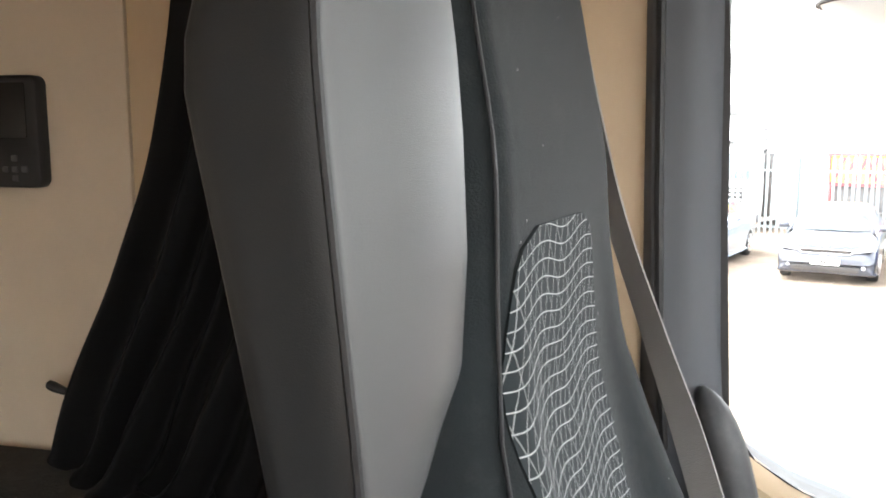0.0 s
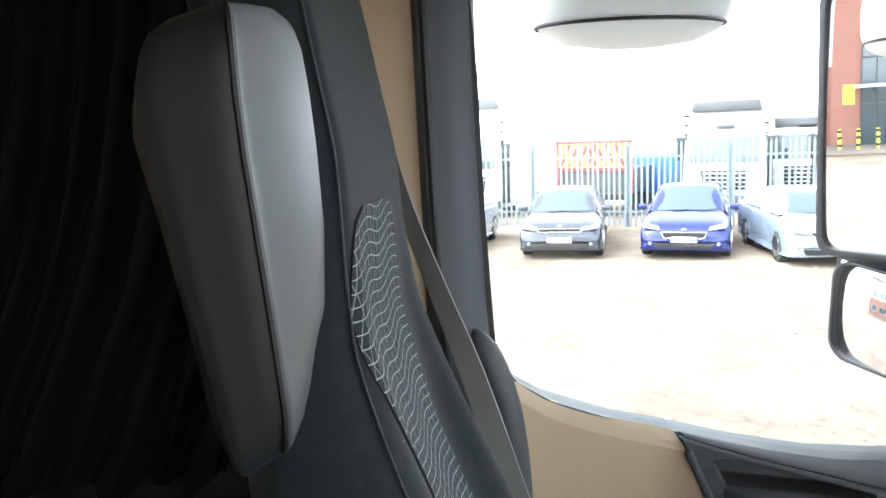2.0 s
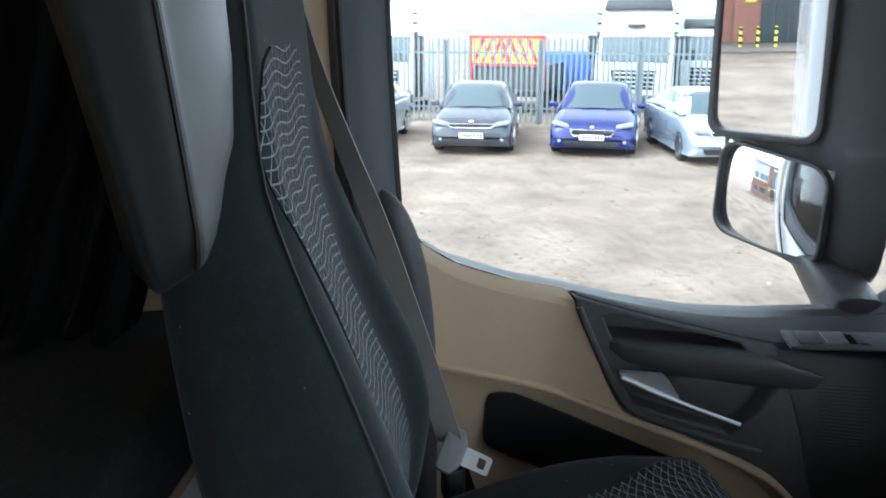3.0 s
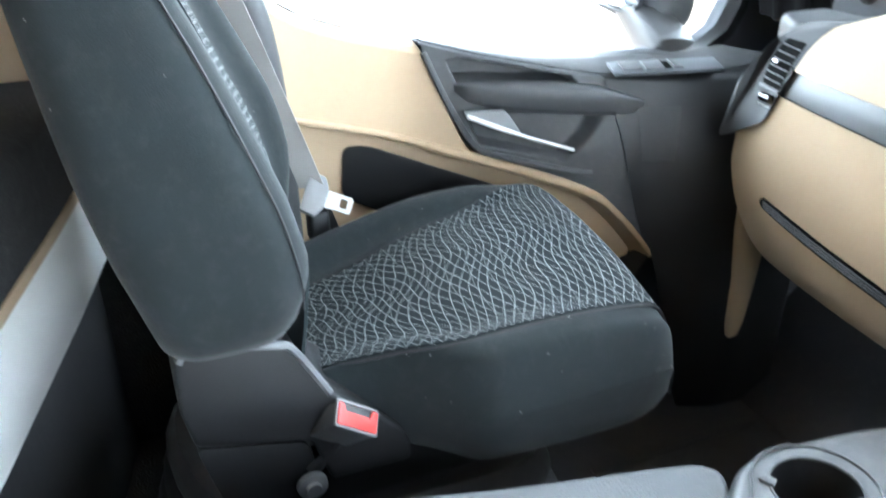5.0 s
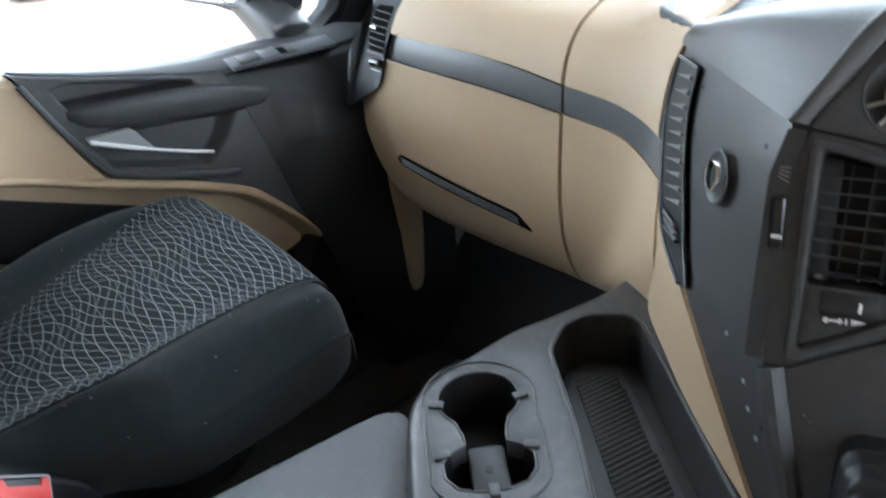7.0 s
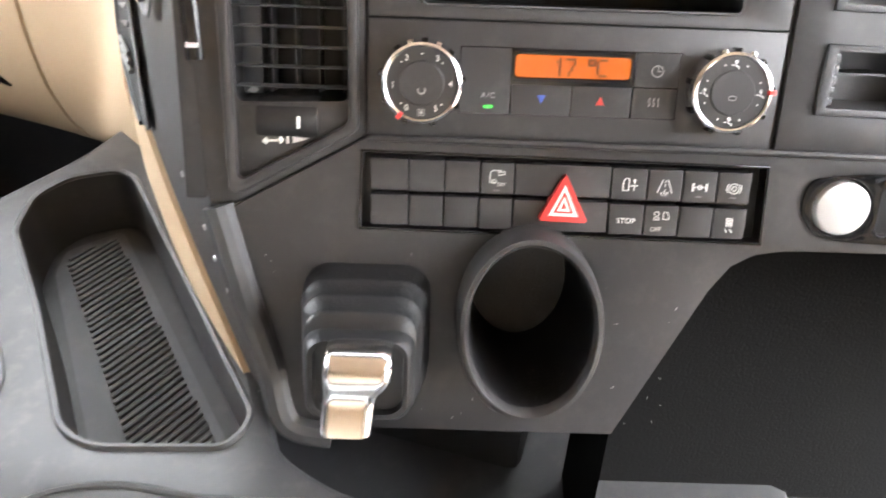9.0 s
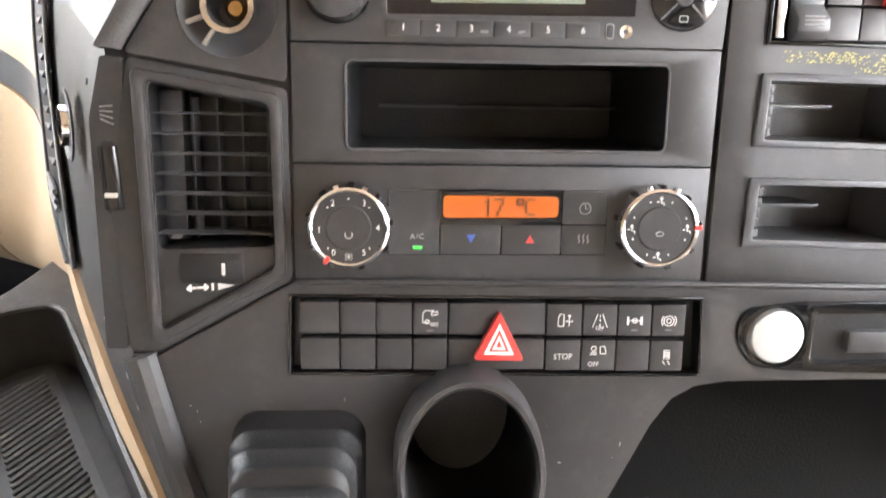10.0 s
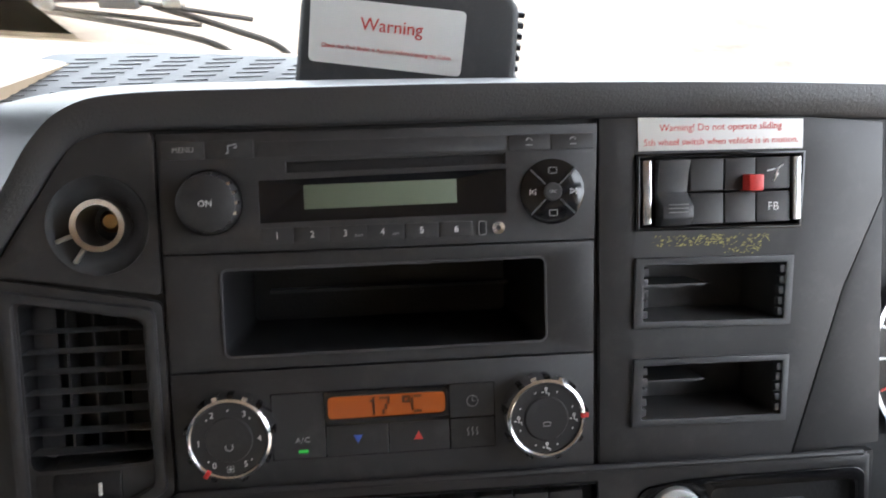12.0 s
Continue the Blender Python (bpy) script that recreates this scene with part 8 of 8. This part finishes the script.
steer = thing("steering_column", "black steering column with a grained steering wheel", "steering wheel")
WM = Matrix.Translation((0.560, 0.270, 2.410)) @ Euler((radians(24), 0, radians(2))).to_matrix().to_4x4()
wheel = part("steering_wheel", lathe([(0.0, 0.03), (0.06, 0.028), (0.085, 0.01), (0.085, -0.03), (0.0, -0.04)], 36), BLACK, steer, "black padded wheel hub", m=WM @ at(0, 0, -0.03))
part("rim", tube([(0.225 * math.cos(a), 0.225 * math.sin(a), 0) for a in np.linspace(0, 2 * math.pi, 80)], 0.0155, 14, caps=False), SOFT, wheel, "thick grained rim", m=WM)
for a in (-8, 188, 250, 290):
    part("spoke", box((0.06, -0.022, -0.03), (0.222, 0.022, -0.012), 0.006), BLACK, wheel, m=WM @ Matrix.Rotation(radians(a), 4, "Z"))
part("column", tube([(0.55, 0.31, 2.39), (0.57, 0.62, 2.09)], 0.05, 16), BLACK, steer)
stalk_ = thing("steering_stalk", "black multifunction stalk beside the wheel", "lever")
part("stalk", tube(smooth_line([(0.52, 0.40, 2.33), (0.46, 0.44, 2.29), (0.41, 0.465, 2.262), (0.385, 0.475, 2.252)], 14), [0.010] * 8 + [0.013] * 5 + [0.011] * 2, 14), BLACK, stalk_, "black tapered stalk")
part("ring", tube([(0.432, 0.4555, 2.273), (0.426, 0.458, 2.270)], 0.0138, 14), STRIP, stalk_, "grey turning ring of the stalk")

clu = thing("instrument_cluster", "instrument cluster with silver-rimmed gauges", "instrument cluster")
cpart("housing", box((0.418, -0.05, -0.10), (0.80, 0.225, -0.03), 0.01), BLACK, clu)
for k, u_ in enumerate((0.500, 0.66)):
    g_ = cpart("gauge", lathe([(0.0, -0.028), (0.066, -0.028), (0.066, -0.03), (0.0, -0.03)], 48), GLOSS, clu, "black gauge face", du=u_, dv=0.055)
    cpart("ring", lathe([(0.0655, -0.028), (0.067, -0.022), (0.070, -0.022), (0.071, -0.03)], 56), CHROME, g_, "silver gauge ring", du=u_, dv=0.055)
    for a in range(-40, 221, 20):
        cpart("tick", box((0.054, -0.0008, -0.0279), (0.062, 0.0008, -0.0275)), REDP if a > 180 else WHITEP, g_, du=u_, dv=0.055, turn=radians(a))
part("knee_panel", prism([(0.42, 1.62), (1.12, 1.62), (1.12, 2.2), (0.42, 2.12)], 0.78, 0.84, 0.01, axes="xzy"), BLACK, dash, "black panel under the steering wheel")
part("console_foot", prism([(-0.10, FLOOR_Z), (0.16, FLOOR_Z), (0.16, 2.06), (0.06, 2.06), (-0.10, 2.02)], 0.48, 0.80, 0.01, axes="xzy"), RUBBER, console, "dark foot of the console")

# ---- outside mirrors of the truck ----
mir = thing("wing_mirror", "black truck wing mirror with two glasses", "mirror")
MY = 0.85
EYE = Vector((-0.05, -0.085, 2.69))


def mirror_frame(c, aim):
    """A frame at c whose +z faces between the viewer and the aimed point."""
    n_ = ((EYE - c).normalized() + (Vector(aim) - c).normalized()).normalized()
    e1 = Vector((0, 0, 1)).cross(n_).normalized()
    e2 = n_.cross(e1)
    m_ = Matrix((e1, e2, n_)).transposed().to_4x4()
    m_.translation = c
    return m_


part("housing", loft([smooth_loop([(x, y + 0.035, z) for x, y, z in lp], 40) for lp in (
    [(-1.525, MY - 0.085, 2.95), (-1.52, MY - 0.085, 2.36), (-1.48, MY - 0.07, 2.29), (-1.29, MY - 0.015, 2.235), (-1.235, MY + 0.0, 2.27), (-1.245, MY + 0.0, 2.45), (-1.285, MY - 0.012, 2.52), (-1.285, MY - 0.012, 2.95), (-1.32, MY - 0.02, 3.01), (-1.49, MY - 0.075, 3.01)],
    [(-1.53, MY - 0.03, 2.95), (-1.525, MY - 0.03, 2.35), (-1.47, MY - 0.01, 2.28), (-1.27, MY + 0.05, 2.23), (-1.215, MY + 0.06, 2.27), (-1.215, MY + 0.06, 2.45), (-1.225, MY + 0.05, 2.52), (-1.225, MY + 0.05, 2.95), (-1.27, MY + 0.04, 3.02), (-1.50, MY - 0.02, 3.02)],
    [(-1.50, MY + 0.05, 2.92), (-1.49, MY + 0.05, 2.38), (-1.45, MY + 0.06, 2.31), (-1.30, MY + 0.09, 2.28), (-1.27, MY + 0.10, 2.32), (-1.27, MY + 0.10, 2.46), (-1.275, MY + 0.10, 2.54), (-1.275, MY + 0.10, 2.92), (-1.30, MY + 0.09, 2.98), (-1.47, MY + 0.06, 2.98)])]), PANEL, mir, "black mirror housing", sharp=60)
mu = mirror_frame(Vector((-1.402, MY - 0.052, 2.72)), (-1.68, -13, 2.3))
part("upper_glass", sheet([[(a, c, -0.001 - (a * a + c * c) / 13.0) for a in np.linspace(-0.108, 0.108, 13)] for c in np.linspace(-0.235, 0.245, 25)], -0.003), MIRROR, mir, "slightly domed main mirror glass", m=mu)
part("upper_rim", framed(rounded(-0.118, -0.245, 0.118, 0.255, 0.035), rounded(-0.105, -0.232, 0.105, 0.242, 0.03), -0.03, 0.004, 0.002), PANEL, mir, m=mu)
ml = mirror_frame(Vector((-1.362, MY - 0.046, 2.365)), (-2.6, -10.0, 1.2))
rows = []
for i in range(13):
    t = i / 12 * 2 - 1
    rows.append([(s * 0.112, t * 0.088 - 0.017 * s, 0.010 - 0.022 * (s * s * 0.9 + t * t * 0.4)) for s in np.linspace(-1, 1, 17)])
part("lower_glass", sheet(rows, -0.003), MIRROR, mir, "curved wide-angle glass", m=ml)
part("lower_rim", framed([(a, c - 0.15 * a) for a, c in rounded(-0.116, -0.093, 0.116, 0.093, 0.038)], [(a, c - 0.15 * a) for a, c in rounded(-0.110, -0.087, 0.110, 0.087, 0.035)], -0.018, 0.004, 0.002), PANEL, mir, m=ml)
part("arm", loft([smooth_loop(lp, 16) for lp in ([(-1.36, MY + 0.0, 2.27), (-1.27, MY - 0.01, 2.275), (-1.26, MY + 0.07, 2.27), (-1.35, MY + 0.08, 2.26)], [(-1.24, MY - 0.01, 2.19), (-1.12, MY - 0.03, 2.215), (-1.11, MY + 0.06, 2.20), (-1.22, MY + 0.07, 2.19)], [(-1.20, MY + 0.0, 2.12), (-1.19, MY - 0.02, 2.14), (-1.19, MY + 0.06, 2.14), (-1.20, MY + 0.07, 2.12)])]), PANEL, mir, "black mirror arm", sharp=60)
km = thing("kerb_mirror", "kerb mirror hanging above the side window, white for its bright reflection", "mirror")
# plain white shell in place of the glass's bright reflection
part("shell", loft([smooth_loop([(-1.36 + 0.10 * k * math.cos(a), 0.335 + 0.165 * k * math.sin(a), z + 0.018) for a in np.linspace(0, 2 * math.pi, 16, endpoint=False)], 32) for z, k in ((2.838, 0.35), (2.845, 0.65), (2.862, 0.88), (2.89, 1.0), (2.95, 1.02), (3.05, 0.9), (3.1, 0.5))]), PAPER, km, sharp=70)
part("rim", tube([(-1.36 + 0.094 * math.cos(a), 0.335 + 0.155 * math.sin(a), 2.889) for a in np.linspace(0, 2 * math.pi, 49)], 0.003, 8, caps=False), RUBBER, km, "thin black rim of the mirror")
part("bracket", tube([(-1.36, 0.315, 3.08), (-1.24, 0.315, 3.12)], 0.025, 10), BLACK, km)

# own truck's flank, seen in the mirrors
own = thing("truck_flank", "white outer side of the truck cab", "truck body")
part("door_outer", box((-1.235, -0.10, 1.15), (-1.20, 0.02, 3.2), 0.008), PAINT["white"], own)
part("sleeper_side", prism(round_corners([(-1.55, 1.0), (-0.105, 1.0), (-0.105, 3.25), (-1.55, 3.25)], 0.06), -1.30, -1.255, 0.01, axes="yzx"), PAINT["white"], own, "white sleeper side")
part("lower_skin", box((-1.235, 0.0, 1.0), (-1.195, 1.1, 2.17), 0.02), PAINT["white"], own, "white lower door skin")
part("tank_skirt", box((-1.25, -4.5, 0.35), (-1.18, -0.3, 1.0), 0.03), PAINT["white"], own, "white side skirt")
part("window_frame", prism(round_corners([(-4.6, 1.2), (-1.9, 1.2), (-1.9, 3.4), (-4.6, 3.4)], 0.1), -1.27, -1.25, 0.01, axes="yzx"), PAINT["white"], own, "white trailer side")

# ---- brick office building behind the truck ----
def bricks():
    m, n, l = nodes_of("red_brick_wall")
    b_ = n["Principled BSDF"]
    b_.inputs["Roughness"].default_value = 0.9
    tc = n.new("ShaderNodeTexCoord")
    mp = n.new("ShaderNodeMapping")
    mp.inputs["Rotation"].default_value = (radians(90), 0, 0)
    br = n.new("ShaderNodeTexBrick")
    br.inputs["Scale"].default_value = 1.0
    br.inputs["Brick Width"].default_value, br.inputs["Row Height"].default_value, br.inputs["Mortar Size"].default_value = 0.225, 0.075, 0.01
    br.inputs["Color1"].default_value, br.inputs["Color2"].default_value, br.inputs["Mortar"].default_value = (0.32, 0.085, 0.045, 1), (0.24, 0.07, 0.045, 1), (0.3, 0.27, 0.24, 1)
    l.new(tc.outputs["Object"], mp.inputs[0])
    l.new(mp.outputs[0], br.inputs["Vector"])
    l.new(br.outputs[0], b_.inputs["Base Color"])
    return m


BRICK = bricks()
CLAD = material("corrugated_cladding", (0.62, 0.65, 0.68), 0.5, metal=0.2, blotch=0.1, blotch_size=0.5)
off = thing("office_building", "red brick office with glazed entrance and cladding", "building")
OM = Matrix.Translation((-3.7, -31.0, 0)) @ Matrix.Rotation(radians(4), 4, "Z")
part("wall", box((-9, -8, 0), (6, 0, 4.2)), BRICK, off, m=OM)
part("tower", box((-0.6, -1, 0), (4.6, 0.5, 8.6)), BRICK, off, "red brick entrance tower", m=OM)
b = bmesh.new()
for k in range(60):
    box((-9 + k * 0.14, -0.02, 4.2), (-8.93 + k * 0.14, 0.05, 9.0), bm=b)
box((-9, -8, 4.2), (-0.6, -0.01, 9.0), bm=b)
part("cladding", b, CLAD, off, "pale corrugated cladding", m=OM)
part("roof", box((-9.4, -8.3, 9.0), (5.0, 0.8, 9.3)), CLAD, off, m=OM)
for x0, x1, z0, z1 in ((-7.6, -5.6, 4.6, 6.2), (-4.6, -2.6, 4.6, 6.2), (-2.4, -0.9, 4.6, 6.2), (-7.6, -5.6, 1.0, 2.6), (-4.2, -1.4, 1.0, 2.6)):
    wn_ = part("window", box((x0, -0.02, z0), (x1, 0.06, z1)), CARGLASS, off, "dark office window", m=OM)
    part("mullion", box(((x0 + x1) / 2 - 0.04, 0.06, z0), ((x0 + x1) / 2 + 0.04, 0.1, z1)), CLAD, wn_, m=OM)
    part("frame", framed([(x0 - 0.08, z0 - 0.08), (x1 + 0.08, z0 - 0.08), (x1 + 0.08, z1 + 0.08), (x0 - 0.08, z1 + 0.08)], [(x0, z0), (x1, z0), (x1, z1), (x0, z1)], 0.0, 0.1, axes="xzy"), CLAD, wn_, m=OM)
ent = part("entrance_glazing", box((0.9, 0.48, 0), (3.9, 0.56, 7.6)), CARGLASS, off, "tall glazed entrance", m=OM)
for k in range(5):
    part("mullion", box((0.88 + k * 0.75, 0.56, 0), (0.94 + k * 0.75, 0.62, 7.6)), GREY, ent, m=OM)
for z in (2.2, 3.2, 4.5, 5.8, 7.0):
    part("transom", box((0.9, 0.56, z - 0.04), (3.9, 0.61, z + 0.04)), GREY, ent, m=OM)
part("sign", box((0.9, 0.6, 7.8), (3.9, 0.7, 8.5)), GREY, off, "dark sign board with pale letters", m=OM)
for k in range(4):
    part("bar", box((1.3 + k * 0.6, 0.7, 7.95), (1.65 + k * 0.6, 0.72, 8.35)), PAPER, off, m=OM)
part("notice", box((0.0, 0.5, 2.2), (0.6, 0.54, 3.2)), YEL, off, "yellow notice board", m=OM)
part("canopy", box((0.7, 0.5, 3.0), (4.1, 1.6, 3.15)), CLAD, off, "flat entrance canopy", m=OM)
for k in range(3):
    bo = thing("bollard", "yellow and black striped bollard by the entrance", "bollard", "entrance bollards")
    part("post", lathe([(0.0, 1.1), (0.07, 1.08), (0.09, 1.02), (0.09, 0.0), (0.0, 0.0)], 16), YEL, bo, m=OM @ at(0.2 + k * 0.9, 3.0))
    for z in (0.25, 0.6, 0.9):
        part("band", lathe([(0.088, 0.14), (0.093, 0.14), (0.093, 0.0), (0.088, 0.0)], 16), RUBBER, bo, m=OM @ at(0.2 + k * 0.9, 3.0, z))
tagged(part("pavement", box((-9, 0.0, 0.0), (9, 5.0, 0.12), 0.02), material("concrete", (0.20, 0.165, 0.135), 0.9, blotch=0.2, blotch_size=1.0), m=OM), "pale concrete apron before the office", "pavement", kind="structure")
